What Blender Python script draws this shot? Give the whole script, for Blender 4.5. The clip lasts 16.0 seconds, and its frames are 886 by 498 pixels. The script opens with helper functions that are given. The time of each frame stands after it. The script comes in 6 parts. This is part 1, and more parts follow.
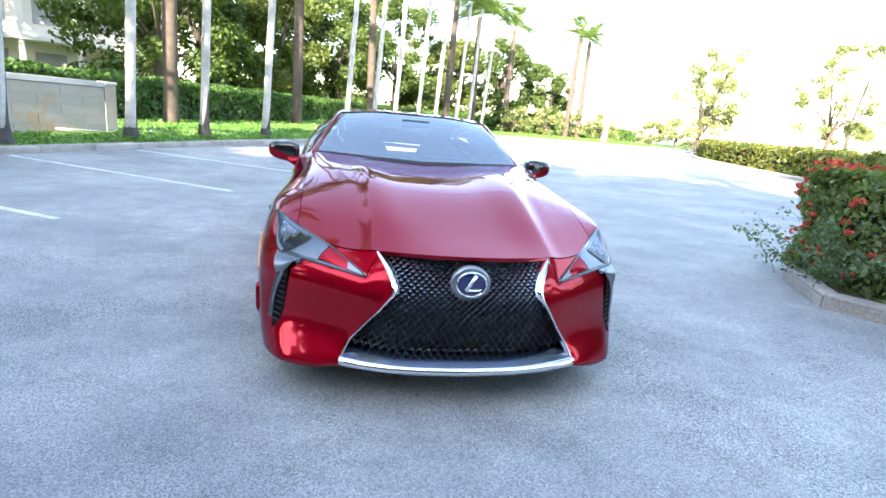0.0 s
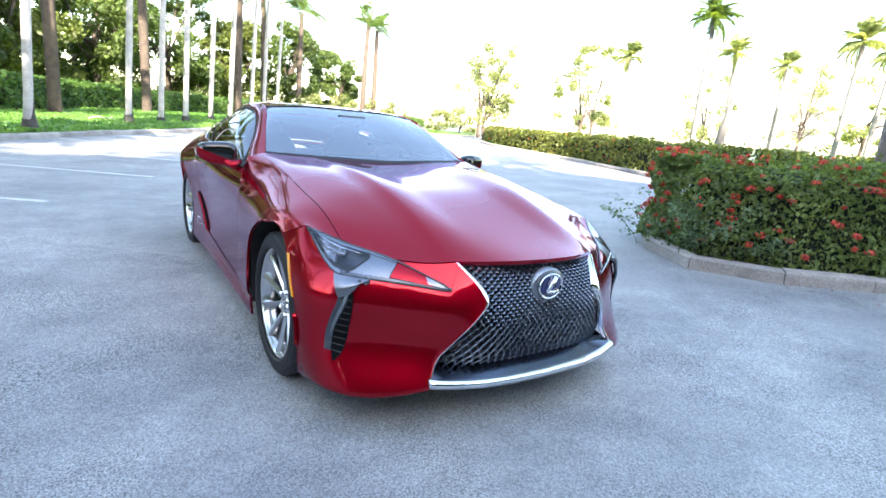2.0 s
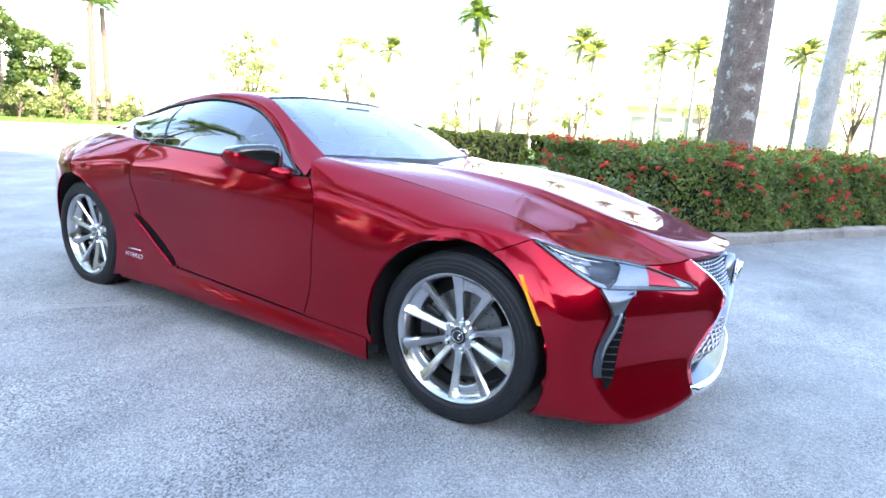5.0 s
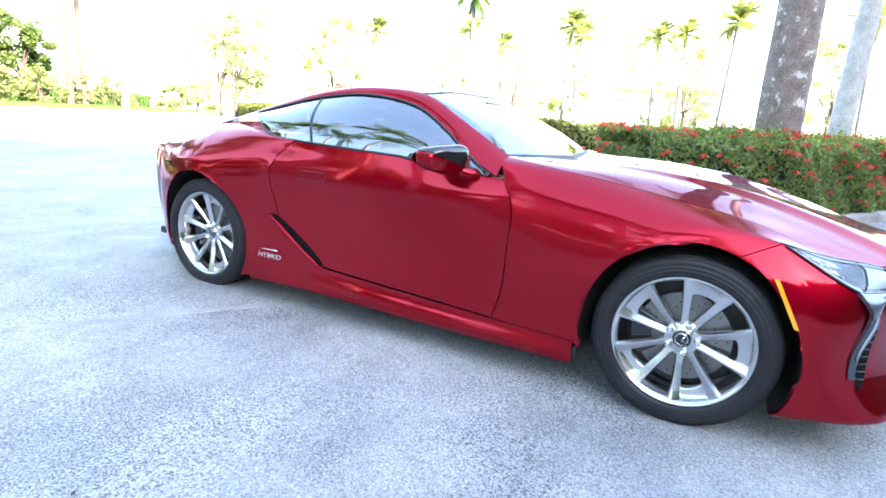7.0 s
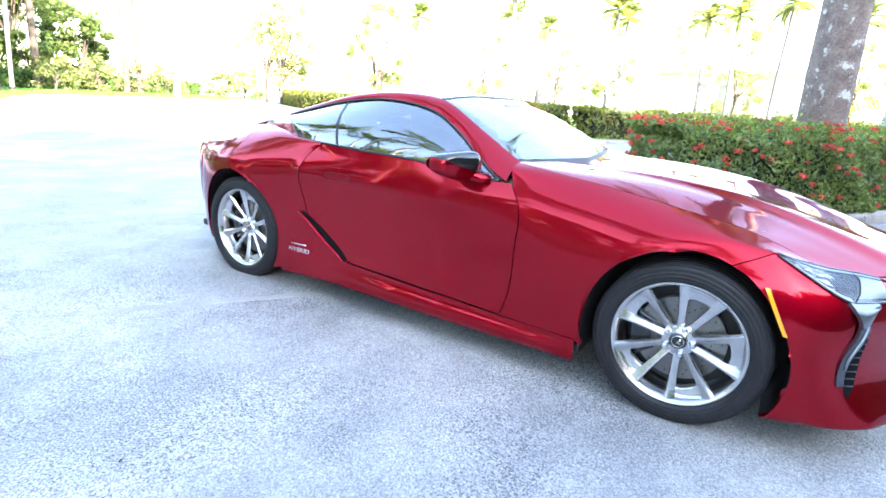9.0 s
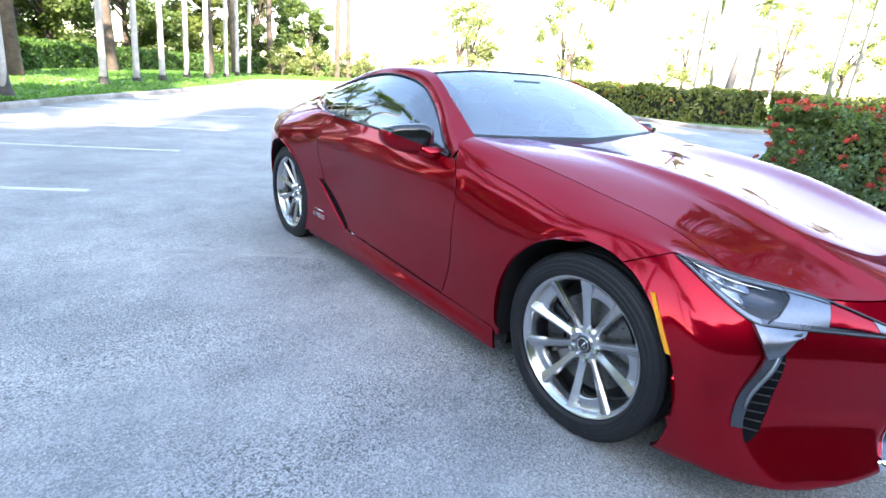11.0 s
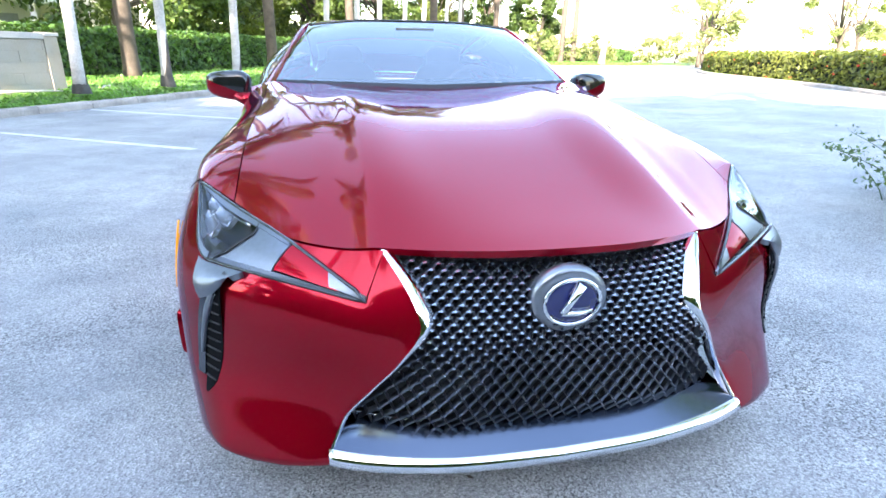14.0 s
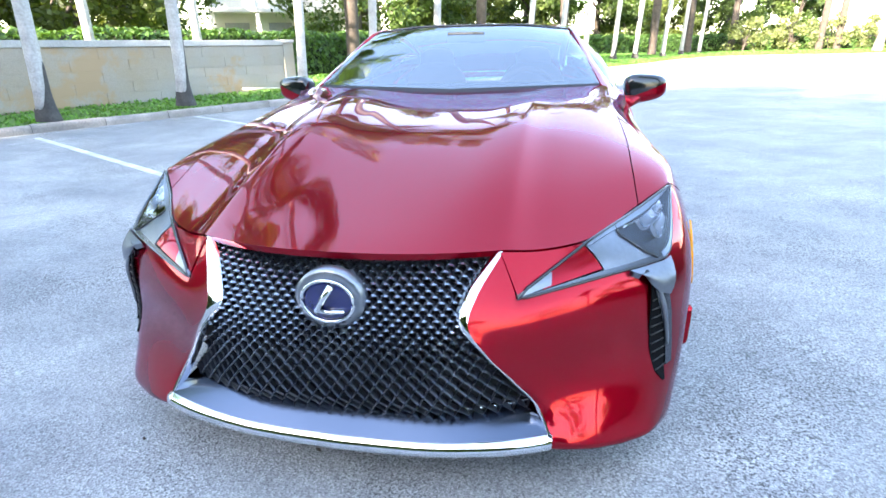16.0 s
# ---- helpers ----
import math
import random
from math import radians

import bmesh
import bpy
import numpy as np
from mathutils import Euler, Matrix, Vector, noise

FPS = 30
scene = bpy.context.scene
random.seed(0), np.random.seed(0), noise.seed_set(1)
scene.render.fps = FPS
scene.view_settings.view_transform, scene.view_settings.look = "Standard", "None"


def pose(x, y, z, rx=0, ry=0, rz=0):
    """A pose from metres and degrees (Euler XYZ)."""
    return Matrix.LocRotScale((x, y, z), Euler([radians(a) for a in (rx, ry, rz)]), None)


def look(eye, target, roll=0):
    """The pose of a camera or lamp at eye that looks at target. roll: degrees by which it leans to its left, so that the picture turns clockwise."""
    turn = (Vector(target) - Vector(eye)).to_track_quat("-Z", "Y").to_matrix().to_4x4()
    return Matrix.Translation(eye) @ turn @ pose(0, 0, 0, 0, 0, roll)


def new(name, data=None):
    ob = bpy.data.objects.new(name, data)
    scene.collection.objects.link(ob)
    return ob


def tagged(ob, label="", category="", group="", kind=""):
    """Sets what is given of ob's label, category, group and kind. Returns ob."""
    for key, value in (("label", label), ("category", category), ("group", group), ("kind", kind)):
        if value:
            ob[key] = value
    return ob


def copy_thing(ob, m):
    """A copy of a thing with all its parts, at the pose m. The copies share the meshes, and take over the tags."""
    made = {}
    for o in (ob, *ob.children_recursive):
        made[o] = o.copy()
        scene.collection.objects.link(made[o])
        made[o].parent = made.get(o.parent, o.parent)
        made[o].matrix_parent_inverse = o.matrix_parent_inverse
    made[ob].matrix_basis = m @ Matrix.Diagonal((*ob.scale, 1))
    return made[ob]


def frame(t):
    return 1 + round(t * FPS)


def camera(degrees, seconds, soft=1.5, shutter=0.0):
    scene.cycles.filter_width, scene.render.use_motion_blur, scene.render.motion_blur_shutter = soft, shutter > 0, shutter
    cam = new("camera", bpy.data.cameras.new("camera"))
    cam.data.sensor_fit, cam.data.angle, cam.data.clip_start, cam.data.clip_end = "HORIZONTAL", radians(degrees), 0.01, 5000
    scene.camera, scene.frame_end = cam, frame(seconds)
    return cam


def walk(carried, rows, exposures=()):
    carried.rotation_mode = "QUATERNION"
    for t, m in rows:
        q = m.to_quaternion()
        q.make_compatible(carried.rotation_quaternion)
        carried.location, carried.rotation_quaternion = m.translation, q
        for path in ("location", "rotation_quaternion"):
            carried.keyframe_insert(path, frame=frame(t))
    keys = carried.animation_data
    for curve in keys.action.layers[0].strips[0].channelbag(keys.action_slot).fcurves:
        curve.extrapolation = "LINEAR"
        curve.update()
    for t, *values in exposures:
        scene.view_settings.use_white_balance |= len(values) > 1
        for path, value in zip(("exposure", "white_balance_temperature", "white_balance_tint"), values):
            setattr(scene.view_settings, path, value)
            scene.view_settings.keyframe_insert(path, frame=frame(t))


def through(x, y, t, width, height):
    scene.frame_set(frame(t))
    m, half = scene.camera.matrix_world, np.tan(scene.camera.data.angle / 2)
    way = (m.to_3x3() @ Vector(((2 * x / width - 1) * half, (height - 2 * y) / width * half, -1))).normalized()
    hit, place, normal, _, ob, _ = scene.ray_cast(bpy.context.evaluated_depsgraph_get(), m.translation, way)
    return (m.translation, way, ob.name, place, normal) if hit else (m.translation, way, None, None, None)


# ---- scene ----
# ---- camera ----
cam = camera(79.1, 16.0, soft=1.6)
PATH = [
    (0, (-0.581, -3.061, 1.324), (-0.19, -1.158, 0.85), 5.2),
    (0.5, (-0.826, -2.997, 1.268), (-0.173, -1.156, 0.836), 4.5),
    (1, (-1.154, -2.807, 1.3), (-0.332, -1.04, 0.849), 5.3),
    (1.5, (-1.472, -2.705, 1.287), (-0.524, -0.999, 0.849), 4.9),
    (2, (-1.661, -2.511, 1.278), (-0.568, -0.897, 0.828), 5.1),
    (2.5, (-1.877, -2.294, 1.243), (-0.648, -0.779, 0.801), 4.9),
    (3, (-2.106, -2.069, 1.203), (-0.713, -0.696, 0.784), 4.4),
    (3.2, (-2.174, -1.975, 1.224), (-0.727, -0.665, 0.789), 4.7),
    (5.3, (-2.808, -0.792, 1.143), (-1.115, 0.186, 0.726), 3.7),
    (5.5, (-2.884, -0.672, 1.196), (-1.218, 0.336, 0.741), 3.4),
    (6, (-3.089, -0.444, 1.202), (-1.507, 0.683, 0.727), 3.5),
    (6.5, (-3.177, -0.268, 1.195), (-1.55, 0.789, 0.708), 3.4),
    (7, (-3.158, -0.08, 1.166), (-1.438, 0.827, 0.697), 3.5),
    (7.5, (-3.168, 0.02, 1.222), (-1.389, 0.795, 0.735), 3.3),
    (8, (-3.16, 0.023, 1.221), (-1.367, 0.774, 0.753), 3.5),
    (8.5, (-3.204, -0.084, 1.282), (-1.471, 0.777, 0.778), 3.3),
    (9, (-3.21, -0.261, 1.281), (-1.577, 0.765, 0.752), 3.3),
    (9.2, (-3.147, -0.333, 1.272), (-1.539, 0.733, 0.743), 3.4),
    (11.3, (-2.198, -1.295, 1.28), (-1.064, 0.233, 0.664), 3.4),
    (11.5, (-2.025, -1.433, 1.232), (-0.901, 0.103, 0.619), 3.4),
    (12, (-1.738, -1.64, 1.059), (-0.734, -0.023, 0.445), 3.2),
    (12.5, (-1.467, -1.785, 0.967), (-0.545, -0.128, 0.332), 2.5),
    (13, (-1.138, -1.815, 1.006), (-0.258, -0.131, 0.383), 2.7),
    (13.5, (-0.841, -1.885, 1.094), (-0.176, -0.113, 0.448), 1.9),
    (14, (-0.509, -1.911, 1.149), (-0.114, -0.073, 0.465), 0.8),
    (14.5, (-0.187, -1.99, 1.197), (0.017, -0.134, 0.479), 0.5),
    (15, (0.045, -2.033, 1.199), (0.017, -0.157, 0.508), -0.1),
    (15.5, (0.314, -1.977, 1.223), (0.059, -0.131, 0.498), -1.5),
    (16, (0.503, -2.005, 1.203), (0.136, -0.169, 0.5), -1.0),
]
EXPOSURES = [(0.0, 3.02, 7000, 12), (1.0, 2.91, 7000, 12), (3.2, 2.92, 7000, 12), (5.3, 3.36, 6950, 14), (7.0, 3.64, 6950, 14), (8.0, 3.9, 6950, 14), (9.2, 3.7, 6950, 14), (11.3, 3.04, 6950, 13), (12.5, 2.96, 6950, 13), (13.5, 3.38, 6950, 13), (14.5, 3.25, 6950, 13), (16.0, 3.38, 6950, 13)]
walk(cam, [(t, look(eye, target, roll)) for t, eye, target, roll in PATH], EXPOSURES)

# ---- light ----
SUN_BEARING, SUN_HEIGHT = 205.0, 26.0
world = bpy.data.worlds.new("daylight")
scene.world = world
world.use_nodes = True
wn = world.node_tree
wn.nodes.clear()
w_out = wn.nodes.new("ShaderNodeOutputWorld")
w_bg = wn.nodes.new("ShaderNodeBackground")
w_sky = wn.nodes.new("ShaderNodeTexSky")
w_sky.sky_type = "NISHITA"
w_sky.sun_disc = False
w_sky.sun_elevation = radians(SUN_HEIGHT)
w_sky.sun_rotation = radians(SUN_BEARING)
w_sky.air_density, w_sky.dust_density, w_sky.ozone_density = 1.2, 1.2, 2.0
w_bg.inputs["Strength"].default_value = 0.15
wn.links.new(w_sky.outputs[0], w_bg.inputs[0])
# thin bright haze over the whole sky
w_haze = wn.nodes.new("ShaderNodeBackground")
w_haze.inputs["Color"].default_value, w_haze.inputs["Strength"].default_value = (0.62, 0.80, 1.0, 1), 0.02
w_add = wn.nodes.new("ShaderNodeAddShader")
wn.links.new(w_bg.outputs[0], w_add.inputs[0])
wn.links.new(w_haze.outputs[0], w_add.inputs[1])
wn.links.new(w_add.outputs[0], w_out.inputs[0])
sun = new("sun", bpy.data.lights.new("sun", "SUN"))
sun.data.energy, sun.data.angle, sun.data.color = 4.6, radians(0.6), (1.0, 0.92, 0.80)
sb, sh = radians(SUN_BEARING), radians(SUN_HEIGHT)
sun.matrix_world = look((0, 0, 0), (-math.sin(sb) * math.cos(sh), -math.cos(sb) * math.cos(sh), -math.sin(sh)))


# ---- materials ----
def rgb(c):
    return (c[0], c[1], c[2], 1.0)


def material(name, colour, rough=0.5, metal=0.0, vary=0.25, scale=6.0, fine=80.0, bump=0.0, coat=0.0, second=None, spots=0.0, island=0.0, obj_random=0.0, **more):
    """A surface with two scales of colour variation, roughness variation and fine relief."""
    m = bpy.data.materials.new(name)
    m.use_nodes = True
    nt = m.node_tree
    p = nt.nodes["Principled BSDF"]
    p.inputs["Metallic"].default_value = metal
    p.inputs["Coat Weight"].default_value = coat
    p.inputs["Coat Roughness"].default_value = 0.03
    for key, value in more.items():
        p.inputs[key.replace("_", " ")].default_value = value
    tc = nt.nodes.new("ShaderNodeTexCoord")
    big = nt.nodes.new("ShaderNodeTexNoise")
    big.inputs["Scale"].default_value, big.inputs["Detail"].default_value = scale, 5
    small = nt.nodes.new("ShaderNodeTexNoise")
    small.inputs["Scale"].default_value, small.inputs["Detail"].default_value = fine, 3
    for n in (big, small):
        nt.links.new(tc.outputs["Object"], n.inputs["Vector"])
    dark = second or [v * (1 - vary) for v in colour]
    ramp = nt.nodes.new("ShaderNodeMapRange")
    ramp.inputs[1].default_value, ramp.inputs[2].default_value = 0.3, 0.7
    nt.links.new(big.outputs[0], ramp.inputs[0])
    mix = nt.nodes.new("ShaderNodeMix")
    mix.data_type = "RGBA"
    mix.inputs[6].default_value, mix.inputs[7].default_value = rgb(dark), rgb(colour)
    nt.links.new(ramp.outputs[0], mix.inputs[0])
    mul = nt.nodes.new("ShaderNodeMix")
    mul.data_type, mul.blend_type = "RGBA", "MULTIPLY"
    mul.inputs[0].default_value = 1.0
    r2 = nt.nodes.new("ShaderNodeMapRange")
    r2.inputs[1].default_value, r2.inputs[2].default_value = 0.25, 0.75
    r2.inputs[3].default_value, r2.inputs[4].default_value = 1 - vary * 0.8, 1 + vary * 0.3
    nt.links.new(small.outputs[0], r2.inputs[0])
    nt.links.new(mix.outputs[2], mul.inputs[6])
    nt.links.new(r2.outputs[0], mul.inputs[7])
    last = mul.outputs[2]
    if island or obj_random:
        if island:
            g = nt.nodes.new("ShaderNodeNewGeometry")
            src = g.outputs["Random Per Island"]
        else:
            g = nt.nodes.new("ShaderNodeObjectInfo")
            src = g.outputs["Random"]
        r3 = nt.nodes.new("ShaderNodeMapRange")
        amount = island or obj_random
        r3.inputs[3].default_value, r3.inputs[4].default_value = 1 - amount, 1 + amount
        nt.links.new(src, r3.inputs[0])
        m3 = nt.nodes.new("ShaderNodeMix")
        m3.data_type, m3.blend_type = "RGBA", "MULTIPLY"
        m3.inputs[0].default_value = 1.0
        nt.links.new(last, m3.inputs[6])
        nt.links.new(r3.outputs[0], m3.inputs[7])
        last = m3.outputs[2]
    nt.links.new(last, p.inputs["Base Color"])
    rr = nt.nodes.new("ShaderNodeMapRange")
    rr.inputs[3].default_value, rr.inputs[4].default_value = max(0.0, rough - 0.06 * min(1, rough * 4)), min(1.0, rough + 0.08 * min(1, rough * 4))
    nt.links.new(big.outputs[0], rr.inputs[0])
    nt.links.new(rr.outputs[0], p.inputs["Roughness"])
    if bump:
        b = nt.nodes.new("ShaderNodeBump")
        b.inputs["Strength"].default_value, b.inputs["Distance"].default_value = bump, 0.01
        nt.links.new(small.outputs[0], b.inputs["Height"])
        nt.links.new(b.outputs[0], p.inputs["Normal"])
    return m


def leaf_material(name, colour, second, through=0.45, scale=1.2, vary=0.35):
    """Foliage: a lit side and light that comes through the leaf."""
    m = material(name, colour, 0.5, vary=vary, scale=scale, fine=9.0, second=second, island=0.45)
    nt = m.node_tree
    p, out = nt.nodes["Principled BSDF"], nt.nodes["Material Output"]
    t = nt.nodes.new("ShaderNodeBsdfTranslucent")
    link = p.inputs["Base Color"].links[0].from_socket
    warm = nt.nodes.new("ShaderNodeMix")
    warm.data_type, warm.blend_type = "RGBA", "MULTIPLY"
    warm.inputs[0].default_value = 1.0
    warm.inputs[7].default_value = (1.5, 1.45, 0.55, 1)
    nt.links.new(link, warm.inputs[6])
    nt.links.new(warm.outputs[2], t.inputs[0])
    mx = nt.nodes.new("ShaderNodeMixShader")
    mx.inputs[0].default_value = through
    nt.links.new(p.outputs[0], mx.inputs[1])
    nt.links.new(t.outputs[0], mx.inputs[2])
    nt.links.new(mx.outputs[0], out.inputs[0])
    return m


def asphalt_material():
    """Worn grey asphalt: pale stones, dark damp stains and old lines of tyre dirt."""
    m = bpy.data.materials.new("asphalt")
    m.use_nodes = True
    nt = m.node_tree
    p = nt.nodes["Principled BSDF"]
    tc = nt.nodes.new("ShaderNodeTexCoord")

    def noise_node(scale, detail, rough=0.5, stretch=None):
        n = nt.nodes.new("ShaderNodeTexNoise")
        n.inputs["Scale"].default_value, n.inputs["Detail"].default_value, n.inputs["Roughness"].default_value = scale, detail, rough
        if stretch:
            mp = nt.nodes.new("ShaderNodeMapping")
            mp.inputs["Rotation"].default_value, mp.inputs["Scale"].default_value = (0, 0, radians(28)), stretch
            nt.links.new(tc.outputs["Object"], mp.inputs[0])
            nt.links.new(mp.outputs[0], n.inputs["Vector"])
        else:
            nt.links.new(tc.outputs["Object"], n.inputs["Vector"])
        return n

    def ramp(src, a, b, lo, hi):
        r = nt.nodes.new("ShaderNodeMapRange")
        r.inputs[1].default_value, r.inputs[2].default_value, r.inputs[3].default_value, r.inputs[4].default_value = a, b, lo, hi
        nt.links.new(src, r.inputs[0])
        return r.outputs[0]

    stones = nt.nodes.new("ShaderNodeTexVoronoi")
    stones.inputs["Scale"].default_value = 125
    nt.links.new(tc.outputs["Object"], stones.inputs["Vector"])
    grain, stains, drift = noise_node(210, 3), noise_node(0.6, 7, 0.66, (1.0, 1.5, 1)), noise_node(3.2, 5, 0.6)
    pits, chips = noise_node(115, 2, 0.6), noise_node(160, 2, 0.5, (1.0, 1.1, 1))
    base = nt.nodes.new("ShaderNodeMix")
    base.data_type = "RGBA"
    base.inputs[6].default_value, base.inputs[7].default_value = (0.208, 0.214, 0.224, 1), (0.355, 0.355, 0.35, 1)
    nt.links.new(ramp(stains.outputs[0], 0.36, 0.62, 0.0, 1.0), base.inputs[0])
    col = base.outputs[2]
    for src, lo, hi, a, b in ((drift.outputs[0], 0.3, 0.7, 0.86, 1.1), (grain.outputs[0], 0.3, 0.7, 0.66, 1.29), (stones.outputs["Color"], 0.0, 1.0, 0.62, 1.38), (chips.outputs[0], 0.62, 0.70, 0.97, 1.5)):
        mu = nt.nodes.new("ShaderNodeMix")
        mu.data_type, mu.blend_type = "RGBA", "MULTIPLY"
        mu.inputs[0].default_value = 1.0
        nt.links.new(col, mu.inputs[6])
        nt.links.new(ramp(src, lo, hi, a, b), mu.inputs[7])
        col = mu.outputs[2]
    # open, pitted patches where the binder has worn away
    wear = nt.nodes.new("ShaderNodeMix")
    wear.data_type, wear.blend_type = "RGBA", "MULTIPLY"
    nt.links.new(ramp(noise_node(1.1, 6, 0.65).outputs[0], 0.42, 0.60, 0.25, 1.0), wear.inputs[0])
    nt.links.new(col, wear.inputs[6])
    nt.links.new(ramp(pits.outputs[0], 0.50, 0.60, 1.08, 0.28), wear.inputs[7])
    nt.links.new(wear.outputs[2], p.inputs["Base Color"])
    nt.links.new(ramp(stains.outputs[0], 0.35, 0.6, 0.62, 0.86), p.inputs["Roughness"])
    bump = nt.nodes.new("ShaderNodeBump")
    bump.inputs["Strength"].default_value, bump.inputs["Distance"].default_value = 0.55, 0.006
    nt.links.new(stones.outputs["Distance"], bump.inputs["Height"])
    nt.links.new(bump.outputs[0], p.inputs["Normal"])
    return m


def glass_material(name, tint, clear):
    """A thin pane: mirror-like gloss over tinted see-through glass."""
    m = bpy.data.materials.new(name)
    m.use_nodes = True
    nt = m.node_tree
    nt.nodes.clear()
    out, mx = nt.nodes.new("ShaderNodeOutputMaterial"), nt.nodes.new("ShaderNodeMixShader")
    tr, gl, fr = nt.nodes.new("ShaderNodeBsdfTransparent"), nt.nodes.new("ShaderNodeBsdfGlossy"), nt.nodes.new("ShaderNodeFresnel")
    tr.inputs[0].default_value = rgb(tint)
    gl.inputs["Roughness"].default_value = 0.01
    gl.inputs[0].default_value = (0.95, 0.97, 1, 1)
    fr.inputs[0].default_value = clear
    nt.links.new(fr.outputs[0], mx.inputs[0])
    nt.links.new(tr.outputs[0], mx.inputs[1])
    nt.links.new(gl.outputs[0], mx.inputs[2])
    nt.links.new(mx.outputs[0], out.inputs[0])
    return m




def car_paint():
    """Candy paint: fine metal flakes under a clear coat; a soft and a sharp red sheen together."""
    m = material("red_metallic_paint", (0.37, 0.0006, 0.012), 0.42, metal=0.92, vary=0.04, scale=2.0, fine=900.0, coat=1.0, Specular_IOR_Level=0.3, Specular_Tint=(0.2, 0.0, 0.5, 1.0), Coat_IOR=1.26)
    nt = m.node_tree
    p, out = nt.nodes["Principled BSDF"], nt.nodes["Material Output"]
    q = nt.nodes.new("ShaderNodeBsdfPrincipled")
    q.inputs["Metallic"].default_value, q.inputs["Roughness"].default_value = 1.0, 0.07
    q.inputs["Specular Tint"].default_value = (0.35, 0.0, 0.55, 1.0)
    q.inputs["Coat Weight"].default_value, q.inputs["Coat Roughness"].default_value, q.inputs["Coat IOR"].default_value = 1.0, 0.02, 1.38
    nt.links.new(p.inputs["Base Color"].links[0].from_socket, q.inputs["Base Color"])
    mx = nt.nodes.new("ShaderNodeMixShader")
    mx.inputs[0].default_value = 0.5
    nt.links.new(p.outputs[0], mx.inputs[1])
    nt.links.new(q.outputs[0], mx.inputs[2])
    nt.links.new(mx.outputs[0], out.inputs[0])
    return m


PAINT = car_paint()
BLACK_GLOSS = material("gloss_black_plastic", (0.012, 0.012, 0.014), 0.12, vary=0.2, coat=0.6)
VENT = material("deep_black_mesh", (0.004, 0.004, 0.005), 0.8, vary=0.3, fine=160, Specular_IOR_Level=0.1)
BLACK = material("dark_plastic", (0.018, 0.018, 0.02), 0.5, vary=0.3, fine=160, bump=0.1)
GRILLE = material("dark_chrome_grille", (0.22, 0.24, 0.275), 0.3, metal=0.9, vary=0.2)
CHROME = material("bright_chrome", (0.86, 0.87, 0.88), 0.06, metal=1.0, vary=0.05)
SATIN = material("satin_grey_metal", (0.26, 0.28, 0.31), 0.3, metal=0.8, vary=0.1)
ALLOY = material("polished_alloy", (0.62, 0.62, 0.63), 0.2, metal=0.97, vary=0.08, fine=40)
STEEL = material("brake_steel", (0.22, 0.215, 0.21), 0.35, metal=0.9, vary=0.25, fine=120)
RUBBER = material("tyre_rubber", (0.018, 0.018, 0.021), 0.52, Specular_IOR_Level=0.3, vary=0.35, fine=60, bump=0.15)
LEDGE = material("smoked_mirror_trim", (0.115, 0.135, 0.175), 0.18, metal=1.0, vary=0.05)
AMBER = material("amber_lens", (0.9, 0.36, 0.01), 0.15, vary=0.1, coat=0.8)
LAMP_DARK = material("lamp_inside", (0.045, 0.055, 0.075), 0.2, metal=0.4, vary=0.25, scale=14)
LAMP_BAND = material("lamp_band", (0.15, 0.17, 0.20), 0.14, metal=0.9, vary=0.15)
LAMP_UNIT = material("pale_lamp_unit", (0.42, 0.45, 0.50), 0.25, metal=0.6, vary=0.15, scale=30)
BRACKET = material("satin_lamp_bracket", (0.22, 0.24, 0.275), 0.32, metal=0.85, vary=0.12)
BLADE = material("dark_satin_metal", (0.105, 0.115, 0.135), 0.25, metal=0.85, vary=0.1)
REFLECTOR = material("lamp_reflector", (0.75, 0.78, 0.82), 0.1, metal=1.0, vary=0.05)
RED_LENS = material("red_lens", (0.4, 0.01, 0.012), 0.1, vary=0.1, coat=1.0)
BLUE = material("emblem_blue", (0.008, 0.012, 0.09), 0.12, vary=0.1, coat=1.0)
LEATHER = material("tan_leather", (0.40, 0.27, 0.18), 0.55, vary=0.15, fine=220, bump=0.15)
DASH = material("dark_dashboard", (0.05, 0.05, 0.055), 0.6, vary=0.2, fine=200, bump=0.1)
WINDSCREEN = glass_material("windscreen_glass", (0.82, 0.88, 0.92), 3.5)
SIDE_GLASS = glass_material("tinted_side_glass", (0.24, 0.29, 0.31), 2.8)
REAR_GLASS = glass_material("rear_glass", (0.66, 0.72, 0.74), 2.2)
LENS = glass_material("headlamp_lens", (0.93, 0.95, 0.97), 1.45)
ASPHALT = asphalt_material()
LINE_PAINT = material("worn_line_paint", (0.64, 0.65, 0.66), 0.7, vary=0.35, scale=5, fine=60, bump=0.2)
OLD_PAINT = material("faded_line_paint", (0.37, 0.37, 0.365), 0.85, vary=0.35, scale=5, fine=90)
CONCRETE = material("kerb_concrete", (0.40, 0.36, 0.33), 0.85, vary=0.4, scale=3, fine=45, bump=0.35, obj_random=0.12)
STUCCO = material("stained_stucco", (0.36, 0.335, 0.30), 0.9, vary=0.3, scale=0.9, fine=70, bump=0.3, second=(0.35, 0.28, 0.20))
STUCCO_CAP = material("wall_coping", (0.50, 0.48, 0.45), 0.85, vary=0.3, scale=2, fine=50, bump=0.3)
LAWN = material("lawn_soil", (0.11, 0.215, 0.045), 0.9, vary=0.4, scale=0.8, fine=30, bump=0.4, second=(0.11, 0.185, 0.035))
SOIL = material("bed_soil", (0.07, 0.05, 0.035), 0.95, vary=0.4, scale=5, fine=50, bump=0.6)
